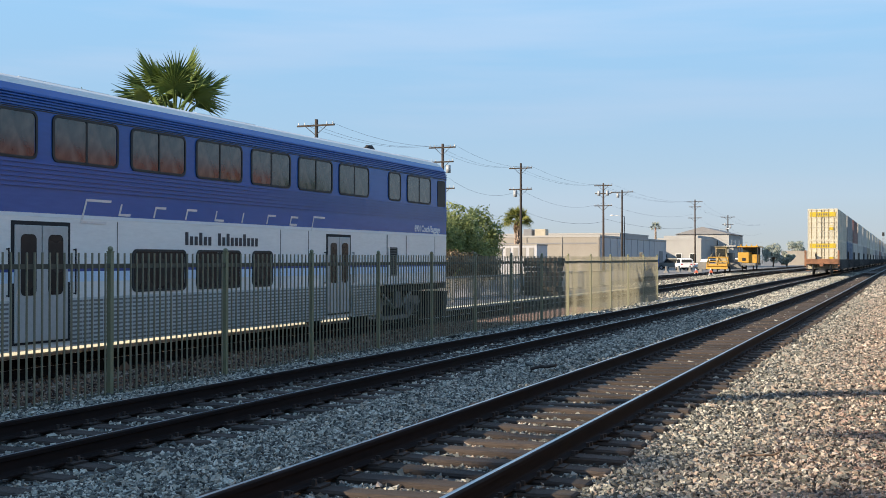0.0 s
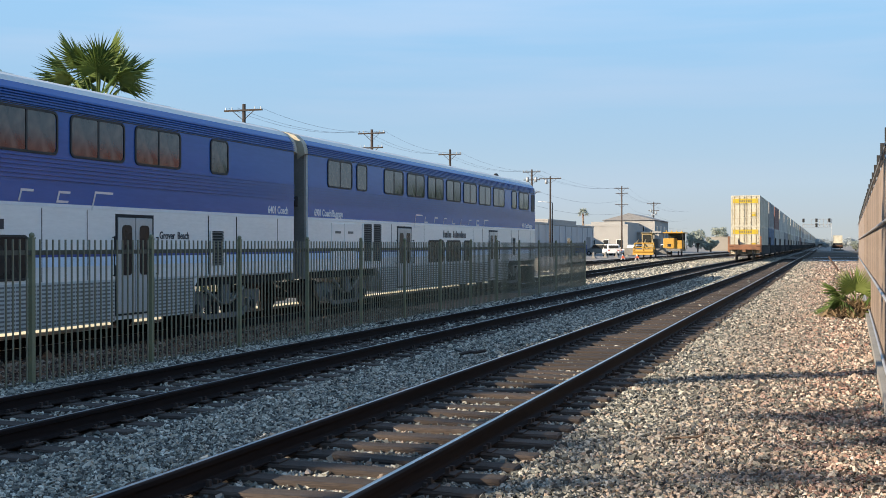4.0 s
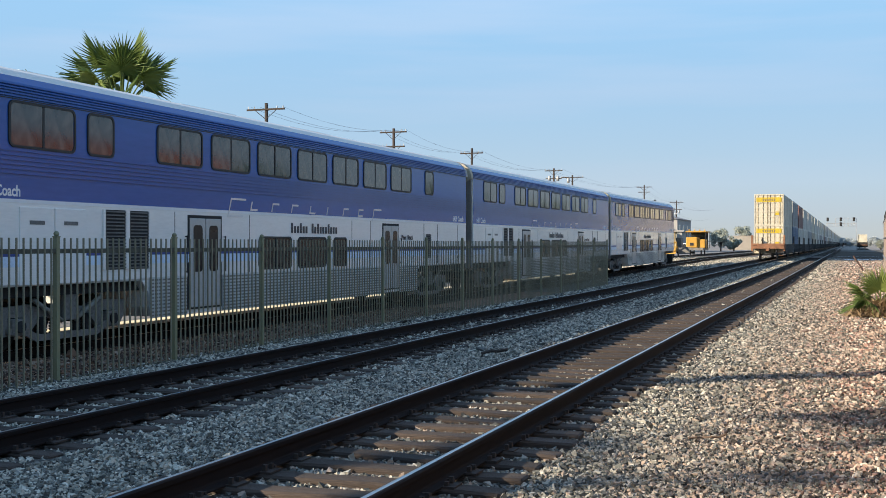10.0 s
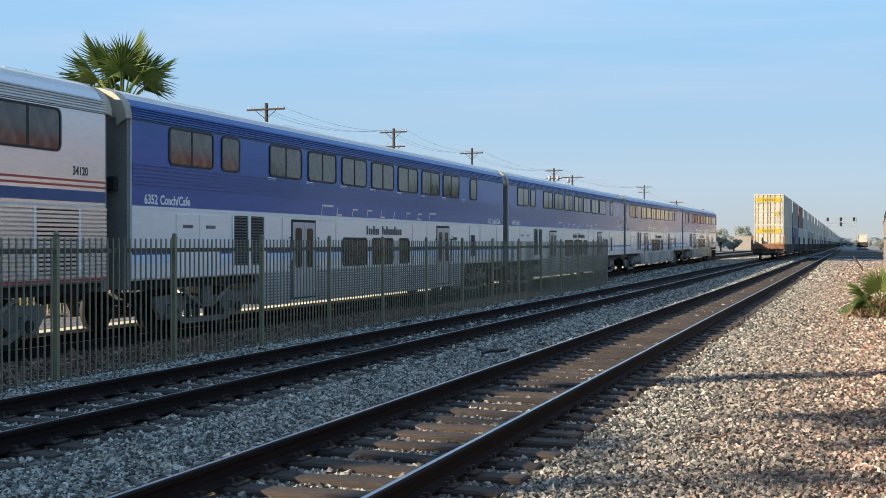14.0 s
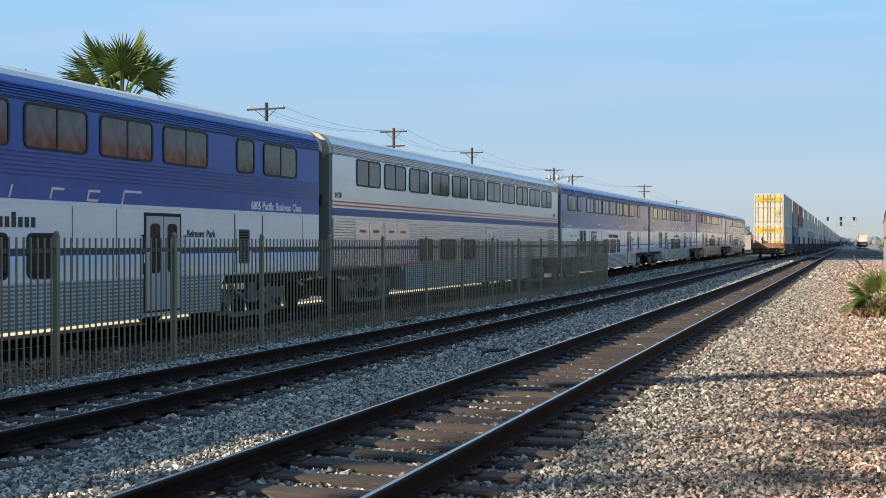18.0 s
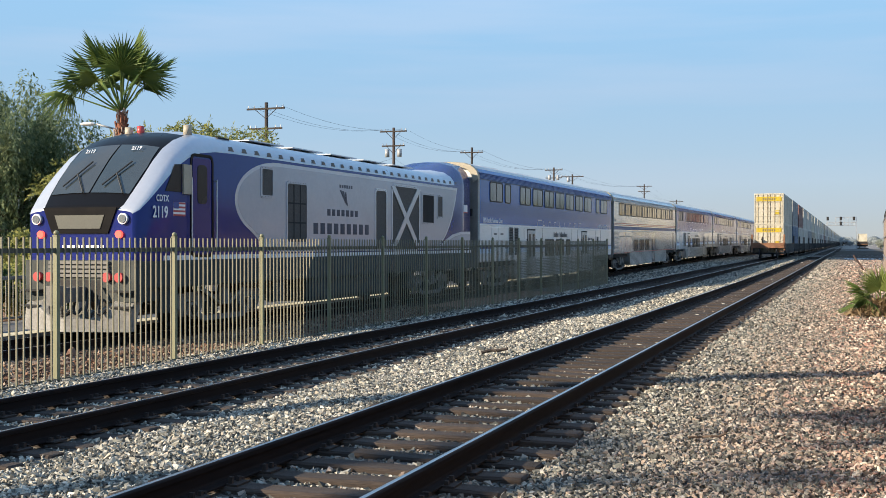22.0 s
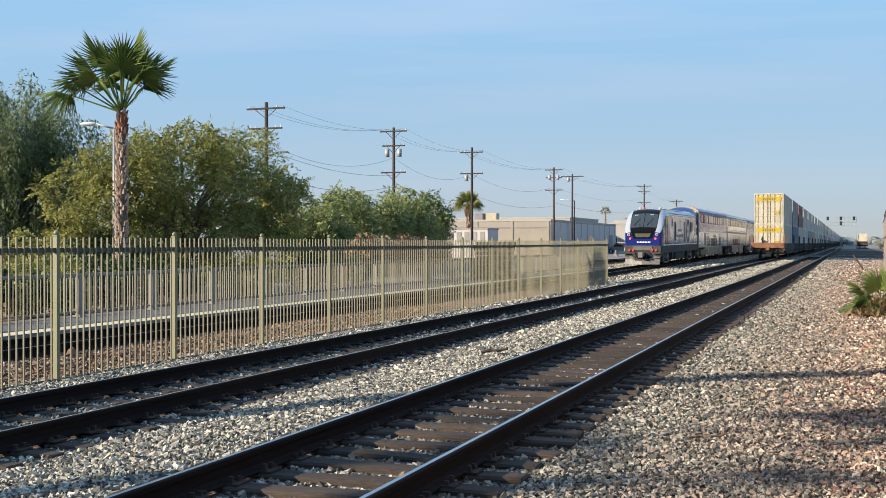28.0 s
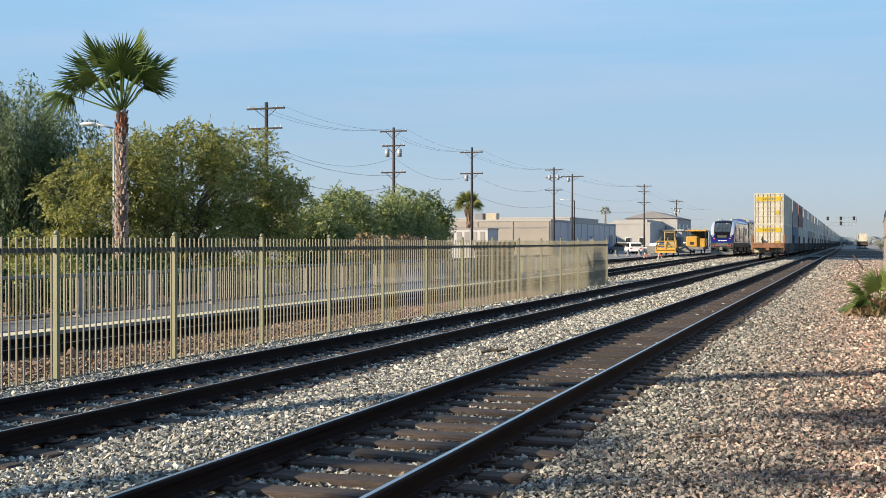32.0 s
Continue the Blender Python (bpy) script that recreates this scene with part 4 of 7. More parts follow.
    plate(bm, [(yy(3.9), 1.72), (yy(0.55), 1.72), (yy(0.55), 2.26), (yy(1.6), 2.25), (yy(2.4), 2.15), (yy(3.2), 1.95)], 1.4915, 1.4935)
    part("rear_swoosh_fill", bm, grey, loco)

    def opening(name, o0, o1, z0, z1, material, frame_m, slats=0, r=0.04):
        w, h = abs(o0 - o1), z1 - z0
        c = (yy((o0 + o1) / 2), (z0 + z1) / 2)
        bm = bmesh.new()
        ring_plate(bm, [(c[0] + a, c[1] + b) for a, b in rounded(w + 0.14, h + 0.14, r + 0.04)], [(c[0] + a, c[1] + b) for a, b in rounded(w, h, r)], 1.480, 1.505)
        fr = part(name, bm, frame_m, loco)
        bm = bmesh.new()
        plate(bm, [(c[0] + a, c[1] + b) for a, b in rounded(w, h, r)], 1.482, 1.492)
        part("mesh_screen", bm, material, fr)
        bm = bmesh.new()
        for i in range(int(w / 0.14) + 1):
            for s in (-1, 1):
                box(bm, 1.505, 1.512, c[0] - w / 2 + i * 0.14 - 0.01, c[0] - w / 2 + i * 0.14 + 0.01, c[1] + s * (h / 2 + 0.035) - 0.01, c[1] + s * (h / 2 + 0.035) + 0.01)
        part("bolt_row", bm, M_BOGIE, fr)["kind"] = "stuff"
        if slats:
            each("slat", [(1.492, 1.503, c[0] - w / 2 + 0.02, c[0] + w / 2 - 0.02, z0 + h * (i + 0.5) / slats - 0.012, z0 + h * (i + 0.5) / slats + 0.012) for i in range(slats)], M_UNDER, fr)
        return fr

    opening("side_window", 16.3, 15.78, 3.10, 3.74, mesh_dark, grey)
    g = opening("equipment_grille", 15.0, 13.95, 1.95, 3.45, mesh_dark, grey, r=0.08)
    for i in (1, 2):
        bm = bmesh.new()
        box(bm, 1.492, 1.500, yy(15.0 - i * 0.35) - 0.02, yy(15.0 - i * 0.35) + 0.02, 1.97, 3.43)
        part("grille_bar", bm, M_UNDER, g)
    for i in (1, 2):
        bm = bmesh.new()
        box(bm, 1.492, 1.501, yy(14.98), yy(13.97), 1.95 + i * 0.5 - 0.02, 1.95 + i * 0.5 + 0.02)
        part("grille_bar", bm, M_UNDER, g)
    opening("radiator_grille", 9.40, 8.62, 1.8, 3.52, mesh_dark, silver, r=0.10)
    xg = opening("cross_braced_grille", 8.10, 5.85, 1.72, 3.72, mesh_dark, silver, r=0.25)
    for s in (1, -1):
        bm = bmesh.new()
        a, b = (yy(8.05), 1.75 if s > 0 else 3.70), (yy(5.9), 3.70 if s > 0 else 1.75)
        plate(bm, [(a[0] - 0.16, a[1]), (a[0] + 0.16, a[1]), (b[0] + 0.16, b[1]), (b[0] - 0.16, b[1])] if s > 0 else [(a[0] + 0.16, a[1]), (a[0] - 0.16, a[1]), (b[0] - 0.16, b[1]), (b[0] + 0.16, b[1])], 1.492 + 0.002 * s, 1.515 + 0.002 * s)
        part("brace", bm, silver, xg)
    opening("louvred_vent", 5.50, 4.45, 2.62, 3.55, M_UNDER, grey, slats=16, r=0.02)
    opening("small_vent", 4.05, 3.6, 2.85, 3.55, mesh_dark, grey, r=0.02)
    bars(loco, yy(13.6), yy(9.85), 2.17, 0.33, (9,), slate, 1.489, "wordmark_bar")
    bars(loco, yy(12.75), yy(10.65), 2.68, 0.20, (7,), slate, 1.489, "wordmark_bar")
    bm = bmesh.new()
    for k in range(3):
        a = 0.02 + k * 0.16
        plate(bm, [(yy(11.95) + a, 3.42 - k * 0.02), (yy(11.95) + a + 0.12, 3.42 - k * 0.02 - 0.01), (yy(11.55) + k * 0.05 + 0.06, 3.05 - 0.03 * k), (yy(11.55) + k * 0.05, 3.05 - 0.03 * k)][::-1], 1.489, 1.491)
    part("wing_mark", bm, slate, loco)
    bars(loco, yy(11.95), yy(11.05), 3.48, 0.10, (6,), slate, 1.489, "wordmark_bar")
    lettering("side_number", "2119", 0.34, M_WHITE, loco, yy(20.78), 2.46, 1.479, 0.8)
    lettering("side_mark", "CDTX", 0.19, M_WHITE, loco, yy(20.66), 2.80, 1.480, 0.85)
    bm = bmesh.new()
    box(bm, 1.48, 1.484, yy(20.05), yy(19.6), 2.50, 2.80)
    fl = part("flag", bm, M_WHITE, loco, "small striped flag")
    each("stripe", [(1.484, 1.486, yy(20.05), yy(19.6), 2.50 + k * 0.085, 2.54 + k * 0.085) for k in range(4)], M_RED, fl)
    bm = bmesh.new()
    box(bm, 1.486, 1.488, yy(20.05), yy(19.85), 2.66, 2.80)
    part("canton", bm, M_STRIPEBLUE, fl)
    bm = bmesh.new()
    box(bm, 1.482, 1.486, yy(1.3), yy(0.85), 3.05, 3.35)
    fl = part("flag", bm, M_WHITE, loco, "small white flag with a red base line")
    bm = bmesh.new()
    box(bm, 1.486, 1.488, yy(1.3), yy(0.85), 3.05, 3.09)
    part("stripe", bm, M_RED, fl)
    # cab side window, door, grab irons
    bm = bmesh.new()
    plate(bm, [(yy(20.35), 3.02), (yy(19.75), 3.02), (yy(19.75), 3.62), (yy(20.0), 3.60)], 1.481, 1.492)
    part("cab_side_window", bm, M_DARKGLASS, loco)
    bm = bmesh.new()
    box(bm, 1.49, 1.535, yy(19.72), yy(19.42), 2.98, 3.62)
    part("mirror", bm, M_CREAM, loco, "pale fold-out mirror")
    bm = bbox(1.475, 1.490, yy(19.32), yy(18.58), 1.7, 3.80, 0.006)
    d = part("cab_door", bm, body_blue, loco)
    bm = bmesh.new()
    ring_plate(bm, [(yy(18.95) + a, 2.75 + b) for a, b in rounded(0.92, 2.28, 0.16)], [(yy(18.95) + a, 2.75 + b) for a, b in rounded(0.80, 2.16, 0.12)], 1.478, 1.496)
    part("door_frame", bm, black, d)
    bm = bmesh.new()
    plate(bm, [(yy(18.95) + a, 3.22 + b) for a, b in rounded(0.40, 0.86, 0.12)], 1.491, 1.497)
    part("door_window", bm, M_DARKGLASS, d)
    for o in (19.42, 18.42):
        bm = bmesh.new()
        tube(bm, (1.54, yy(o), 1.75), (1.54, yy(o), 3.35), 0.016, n=6)
        for z in (1.78, 3.32):
            tube(bm, (1.47, yy(o), z), (1.54, yy(o), z), 0.012, n=6)
        part("grab_rail", bm, M_LETTER, loco)
    # roof: brackets along the gutter, hatches, vent
    br = None
    for k in range(28):
        if br is None:
            bm = bmesh.new()
            plate(bm, [(-0.13, 4.05), (0.13, 4.05), (0.04, 4.15), (-0.04, 4.15)], 1.40, 1.472)
            br = part("gutter_bracket", bm, M_BOGIE, loco)
            br.location = (0, -7.0, 0)
        else:
            part("gutter_bracket", br.data, None, loco).location = (0, -7.0 + 0.6 * k, 0)
    each("roof_hatch", [(-0.9, 0.9, -5.2 + k * 2.3, -3.4 + k * 2.3, 4.475, 4.505) for k in range(5)], silver, loco)
    bm = bmesh.new()
    box(bm, 0.80, 1.12, -7.0, -6.5, 4.22, 4.38, m=Matrix.Translation((0, 0, 0.02)))
    part("roof_vent", bm, M_UNDER, loco)
    for x in (-0.62, 0.95):
        bm = bmesh.new()
        tube(bm, (x, -8.0, 4.36), (x, -8.0, 4.58), 0.10, 0.09, n=12)
        part("beacon", bm, M_CREAM, loco)
    bm = bmesh.new()
    tube(bm, (-0.30, -8.0, 4.40), (-0.30, -8.0, 4.60), 0.09, 0.08, n=12)
    part("beacon", bm, M_RED, loco, "red beacon")
    # nose: windscreen, lamps, display panel
    def on_slope(x, t, lift=0.012):
        """Point on the windscreen slope; t from 0 (foot) to 1 (top)."""
        y = -10.40 + t * 1.62
        z = float(np.interp(y, [s[0] for s in st], [s[3] for s in st]))
        zs = float(np.interp(y, [s[0] for s in st], [s[2] for s in st]))
        w = float(np.interp(y, [s[0] for s in st], [s[1] for s in st]))
        r = abs(x) / w
        zz = float(np.interp(r, [0, 0.36, 0.72, 0.90, 0.985, 1], [z, zs + (z - zs) * 0.96, zs + (z - zs) * 0.80, zs + (z - zs) * 0.52, zs + (z - zs) * 0.22, zs]))
        return Vector((x, y - lift * 0.8, zz + lift))

    glass_dark = mat("windscreen_glass", (0.035, 0.045, 0.05), 0.04, 0, spec=0.9)
    for s in (-1, 1):
        bm = bmesh.new()
        cols, rows_ = 5, 6
        vs = [[bm.verts.new(on_slope(s * (0.02 + (1.02 - 0.10 * abs(0.5 - j / rows_)) * i / cols), 0.13 + 0.66 * j / rows_)) for i in range(cols + 1)] for j in range(rows_ + 1)]
        for j in range(rows_):
            for i in range(cols):
                q = (vs[j][i], vs[j][i + 1], vs[j + 1][i + 1], vs[j + 1][i])
                bm.faces.new(q if s > 0 else q[::-1]).smooth = True
        part("windscreen", bm, glass_dark, loco, "dark sloping windscreen pane")
        bm = bmesh.new()
        tube(bm, on_slope(s * 0.50 + 0.35, 0.12, 0.04), on_slope(s * 0.50 - 0.05, 0.34, 0.05), 0.014, n=6)
        tube(bm, on_slope(s * 0.50 - 0.25, 0.20, 0.05), on_slope(s * 0.50 + 0.15, 0.50, 0.05), 0.018, n=6)
        part("wiper", bm, M_RUBBER, loco)
        bm = bmesh.new()
        tube(bm, (s * 1.08, -10.56, 2.42), (s * 1.08, -10.46, 2.42), 0.115, n=20)
        hl = part("headlight", bm, M_LETTER, loco, "round headlight in a chrome rim")
        bm = bmesh.new()
        tube(bm, (s * 1.08, -10.575, 2.42), (s * 1.08, -10.56, 2.42), 0.085, n=20)
        part("lens", bm, mat("chrome_reflector", (0.55, 0.56, 0.54), 0.10, 0.9, (0.12, 0.12, 0.11), 9, 60, 0.6), hl)
        bm = bmesh.new()
        tube(bm, (s * 0.98, -10.56, 2.10), (s * 0.98, -10.46, 2.10), 0.08, n=18)
        part("marker_lamp", bm, glow("red_lamp", (0.9, 0.06, 0.04), 1.5), loco, "lit red marker lamp")
        for dx in (0.0, 0.30):
            bm = bmesh.new()
            tube(bm, (s * (0.72 + dx), -10.62, 1.22), (s * (0.72 + dx), -10.5, 1.22), 0.10, n=16)
            part("hose_cover", bm, M_RED, loco, "red round cover")
        rot = Matrix(((1, 0, 0, 0), (0, 0.55, -0.83, 0), (0, 0.83, 0.55, 0), (0, 0, 0, 1)))
        p = on_slope(s * 0.60 - 0.20, 0.68, 0.03)
        lettering("windscreen_number", "2119", 0.14, M_LETTER, loco, p.y, p.z, p.x, 0.9, rot)
    bm = bmesh.new()
    plate(bm, [(-0.92, 2.66), (-0.70, 2.12), (0.70, 2.12), (0.92, 2.66)], 0, 0.03)
    bmesh.ops.transform(bm, matrix=Matrix.Translation((0, -10.50, 0)) @ Matrix.Rotation(radians(-90), 4, "Z"), verts=bm.verts)
    dp = part("display_panel", bm, black, loco, "black trapezoid panel with a grey display")
    bm = bmesh.new()
    plate(bm, [(-0.62, 2.50), (-0.52, 2.22), (0.52, 2.22), (0.62, 2.50)], 0, 0.012)
    bmesh.ops.transform(bm, matrix=Matrix.Translation((0, -10.531, 0)) @ Matrix.Rotation(radians(-90), 4, "Z"), verts=bm.verts)
    part("display", bm, mat("display_grey", (0.075, 0.08, 0.068), 0.35), dp)
    each("nose_bar", [(-0.45 + k * 0.12, -0.37 + k * 0.12, -10.513, -10.503, 1.78, 1.88) for k in range(9)], M_WHITE, loco)
    # pilot, coupler, steps, plough
    bm = bmesh.new()
    box(bm, -1.38, 1.38, -10.53, -9.7, 0.72, 1.57)
    part("pilot_beam", bm, under, loco)
    each("nose_grille_bar", [(-0.75, 0.75, -10.58, -10.52, 1.22 + k * 0.09, 1.28 + k * 0.09) for k in range(4)], M_LOUVRE, loco)
    each("pilot_step", [(s * 1.12 - 0.24, s * 1.12 + 0.24, -10.72, -10.5, z, z + 0.035) for s in (-1, 1) for z in (0.60, 0.92)], M_UNDER, loco)
    each("pilot_recess", [(-0.55, 0.55, -10.545, -10.50, 0.72, 1.16)], M_UNDER, loco)
    bm = bmesh.new()
    box(bm, -0.16, 0.16, -11.15, -10.4, 0.72, 1.02)
    box(bm, -0.22, 0.12, -11.32, -11.1, 0.66, 1.06)
    part("coupler", bm, M_BOGIE, loco)
    for k in range(5):
        bm = bmesh.new()
        pts = [Vector((-0.62 + k * 0.30, -10.56 - 0.30 * math.sin(a), 1.02 - 0.55 * math.sin(a * 0.9) - 0.06 * (k % 2))) + Vector((0.10 * a, 0, 0)) for a in (0.0, 0.5, 1.0, 1.5, 2.0, 2.5)]
        for p, q in zip(pts, pts[1:]):
            tube(bm, p, q, 0.03, n=6, caps=False)
        part("hose", bm, M_RUBBER, loco)
    bm = bmesh.new()
    prof = [(-10.62, 0.92), (-10.95, 0.62), (-11.02, 0.12), (-10.85, 0.12), (-10.7, 0.55), (-10.45, 0.85)]
    a = [[bm.verts.new((x, y + abs(x) * 0.28, 0.12 + (z - 0.12) * f)) for y, z in prof] for x, f in ((-1.32, 1.0), (-0.9, 0.95), (-0.5, 0.55), (0.0, 0.5), (0.5, 0.55), (0.9, 0.95), (1.32, 1.0))]
    for p, q in zip(a, a[1:]):
        for i in range(len(prof)):
            j = (i + 1) % len(prof)
            bm.faces.new((p[i], q[i], q[j], p[j]))
    bm.faces.new(a[0])
    bm.faces.new(a[-1][::-1])
    part("snow_plough", bm, ploughg, loco, "pale grey snow plough")
    # underframe, tank, bogies
    bm = bmesh.new()
    box(bm, -1.42, 1.46, -9.8, 10.1, 0.98, 1.56)
    part("underframe", bm, under, loco)
    bm = bbox(-1.35, 1.38, -2.8, 2.6, 0.35, 1.0, 0.12)
    part("fuel_tank", bm, under, loco)
    for y in (-7.0, 6.6):
        WHEELS.extend((w, 1) for w in bogie(loco, y))
    each("sand_box", [(1.2, 1.42, y - 0.3, y + 0.3, 0.45, 1.0) for y in (-9.4, -4.6, 4.3, 9.3)], under, loco)
    bm = bmesh.new()
    sweep(bm, [(-0.9, 1.0), (0.9, 1.0), (0.9, 3.9), (-0.9, 3.9)], 10.2, 10.65)
    part("gangway", bm, M_RUBBER, loco)
    return loco


LOCO = locomotive()


# ---- freight train standing on the middle track ----
def mpaint(name, c, rough=0.5):
    return mat(name, c, rough, 0, tuple(v * 0.5 for v in c), 0.9, 9, 0.85, 0.1, (2, 0.5, 0.5))


C_PAINT = {"cream": mpaint("container_cream", (0.52, 0.49, 0.395)), "white": mpaint("container_white", (0.52, 0.50, 0.45)), "grey": mpaint("container_grey", (0.25, 0.255, 0.26)),
           "maroon": mpaint("container_maroon", (0.20, 0.09, 0.08)), "blue": mpaint("container_blue", (0.08, 0.14, 0.24)), "tan": mpaint("container_tan", (0.36, 0.30, 0.22))}
M_YELLOWBAND = mpaint("yellow_band", (0.50, 0.37, 0.02))
# Dark brown, for the lock rods and the bars on the sign band.
M_RODS = mat("dark_brown_lock_rod", (0.20, 0.16, 0.09), 0.6, 0.2, (0.10, 0.08, 0.05), 5, 30, 0.7)
M_TANYEL = mat("faded_machine_yellow", (0.36, 0.28, 0.14), 0.6, 0, (0.22, 0.17, 0.09), 2, 14, 0.7)
M_RUST = mat("rust_brown_steel", (0.25, 0.12, 0.065), 0.8, 0.2, (0.09, 0.05, 0.035), 2, 18, 0.8, 0.3)
M_WELL = mat("well_car_dark", (0.05, 0.05, 0.052), 0.7, 0.1, (0.03, 0.028, 0.026), 2, 14, 0.8, 0.2)


def container(x, y, z, length, height, colour, near=False, rz=0.0):
    c = thing("shipping_container", x, y, z, {"cream": "cream corrugated steel container with a yellow band on its doors", "white": "white corrugated steel container on a freight train", "grey": "grey corrugated steel container on a freight train",
              "maroon": "dark maroon steel container on a freight train", "blue": "blue corrugated steel container on a freight train", "tan": "tan corrugated steel container on a freight train"}[colour], "container", "containers of the freight train", rz)
    pm = C_PAINT[colour]
    bm = bmesh.new()
    n = int(length / 0.28)
    pts = []
    for i in range(n):                         # corrugated long sides
        y0 = 0.12 + i * (length - 0.24) / n
        st = (length - 0.24) / n
        pts += [(1.27, y0), (1.27, y0 + st * 0.3), (1.295, y0 + st * 0.5), (1.295, y0 + st * 0.8)]
    pts.append((1.27, length - 0.12))
    loop = pts + [(-xx, yy) for xx, yy in reversed(pts)]
    lo, hi = [bm.verts.new((xx, yy, 0.12)) for xx, yy in loop], [bm.verts.new((xx, yy, height - 0.08)) for xx, yy in loop]
    for i in range(len(loop)):
        j = (i + 1) % len(loop)
        bm.faces.new((lo[i], lo[j], hi[j], hi[i]))
    bm.faces.new(hi)
    part("shell", bm, pm, c)
    bm = bmesh.new()
    for sx in (-1, 1):
        for yy in (0, length - 0.16):
            box(bm, sx * 1.30 - 0.09 * (sx > 0), sx * 1.30 + 0.09 * (sx < 0), yy, yy + 0.16, 0, height)
        for zz in (0, height - 0.12):
            box(bm, sx * 1.302 - 0.07 * (sx > 0), sx * 1.302 + 0.07 * (sx < 0), 0.16, length - 0.16, zz, zz + 0.12)
    for yy in (0.0, length - 0.12):
        for zz in (0, height - 0.12):
            box(bm, -1.21, 1.21, yy, yy + 0.12, zz + 0.001, zz + 0.119)
    part("edge_frame", bm, pm, c)
    if near:
        for s in (-1, 1):
            bm = bmesh.new()
            box(bm, min(0.01 * s, 1.2 * s), max(0.01 * s, 1.2 * s), 0.03, 0.07, 0.12, height - 0.12)
            d = part("door", bm, pm, c)
            for xx in (0.12, 0.52, 0.98):
                bm = bmesh.new()
                tube(bm, (s * xx, 0.0, 0.08), (s * xx, 0.0, height - 0.06), 0.022, n=6)
                for zz in (0.3, 0.9, 1.5, 2.1, height - 0.3):
                    box(bm, s * xx - 0.05, s * xx + 0.05, -0.01, 0.04, zz - 0.03, zz + 0.03)
                part("lock_rod", bm, M_TANYEL if xx > 0.9 else M_RODS, d)
            for k in range(6):
                bm = bmesh.new()
                zz = 0.35 + k * (height - 0.7) / 5
                box(bm, min(0.03 * s, 1.16 * s), max(0.03 * s, 1.16 * s), -0.008, 0.03, zz - 0.04, zz + 0.04)
                part("door_rib", bm, pm, d)
        bm = bmesh.new()
        box(bm, -1.12, 1.12, -0.012, 0.012, height - 0.72, height - 0.30)
        bd = part("sign_band", bm, M_YELLOWBAND, c, "bright yellow band")
        each("word_bar", [(-0.55 + k * 0.2, -0.43 + k * 0.2, -0.016, -0.013, height - 0.62, height - 0.42) for k in range(6)], M_RODS, bd)
        bm = bmesh.new()
        box(bm, 0.58, 0.92, -0.004, 0.012, height - 1.95, height - 1.55)
        part("placard", bm, M_YELLOWBAND, c)
    return c


def well_car(x, y, length, last=False, rz=0.0):
    w = thing("well_car", x, y, rise(y), "dark steel well car carrying stacked containers", "freight car", "well cars of the freight train", rz)
    for s in (-1, 1):
        bm = bmesh.new()
        box(bm, s * 1.42 - 0.06, s * 1.42 + 0.06, 0.9, length - 0.4, 0.50, 1.35)
        for k in range(9):
            yy = 1.2 + k * (length - 2.2) / 8
            box(bm, s * 1.42 - 0.10, s * 1.42 + 0.10, yy - 0.05, yy + 0.05, 0.48, 1.37)
        part("side_sill", bm, M_WELL, w)
    for yy, d in ((-0.9, 1.9), (length - 0.7, 1.6)):
        bm = bbox(-1.45, 1.45, yy, yy + d, 0.95, 1.44 if last else 1.16, 0.03)
        part("end_platform", bm, M_RUST, w, "rusty end platform")
        bm = bmesh.new()
        for sx in (-0.755, 0.755):
            for k in (0.35, d - 0.2):
                tube(bm, (sx - 0.06, yy + k, 0.46), (sx + 0.06, yy + k, 0.46), 0.46, n=20)
        for k in (0.35, d - 0.2):
            tube(bm, (-0.9, yy + k, 0.46), (0.9, yy + k, 0.46), 0.08, n=8)
        part("truck", bm, M_UNDER, w)
    for s in (-1, 1):
        bm = bmesh.new()
        box(bm, s * 1.42 - 0.08, s * 1.42 + 0.08, -0.85, -0.55, 0.75, 2.2)
        part("end_post", bm, M_RUST if last else M_WELL, w)
    bm = bmesh.new()
    box(bm, -1.25, 1.25, 0.5, length - 0.5, 0.42, 0.52)
    part("floor_pan", bm, M_WELL, w)
    if last:
        bm = bmesh.new()
        box(bm, -0.15, 0.15, -1.6, -0.8, 0.75, 1.0)
        part("coupler", bm, M_RUST, w)
        each("ladder_rung", [(a, a + 0.36, -0.98, -0.92, 0.35 + k * 0.3, 0.39 + k * 0.3) for k in range(4) for a in (-1.38, 1.02)], M_RUST, w)
        bm = bmesh.new()
        tube(bm, (-0.5, -0.96, 1.44), (-0.5, -0.96, 2.0), 0.05, n=8)
        tube(bm, (-0.5, -0.96, 1.75), (-0.5, -1.05, 1.75), 0.10, n=10)
        part("tail_lamp", bm, M_UNDER, w)
    return w


stack = [("cream", "cream"), ("grey", "blue"), ("maroon", "white"), ("white", "white"), ("white", "grey"), ("cream", "tan"), ("white", "cream"), ("white", "white"), ("cream", "grey"), ("white", "white"), ("tan", "maroon"), ("white", "grey"), ("grey", "white"), ("white", "tan"), ("cream", "grey"), ("white", "grey"), ("tan", "white"), ("white", "grey")]
fy = 106.0
for k, (up, lowc) in enumerate(stack):
    ln = 12.2 if k in (1, 2, 5) else 16.15
    x = T2 + bend(T2, fy)
    well_car(x, fy, ln + 0.9, k == 0)
    container(x, fy + 0.3, rise(fy) + 0.53, ln, 2.60 if k == 0 else 2.75, lowc, k == 0)
    container(x, fy + 0.3, rise(fy) + 0.53 + (2.61 if k == 0 else 2.755), ln, 2.87 if k == 0 else 2.75, up, k == 0)
    fy += ln + 2.1
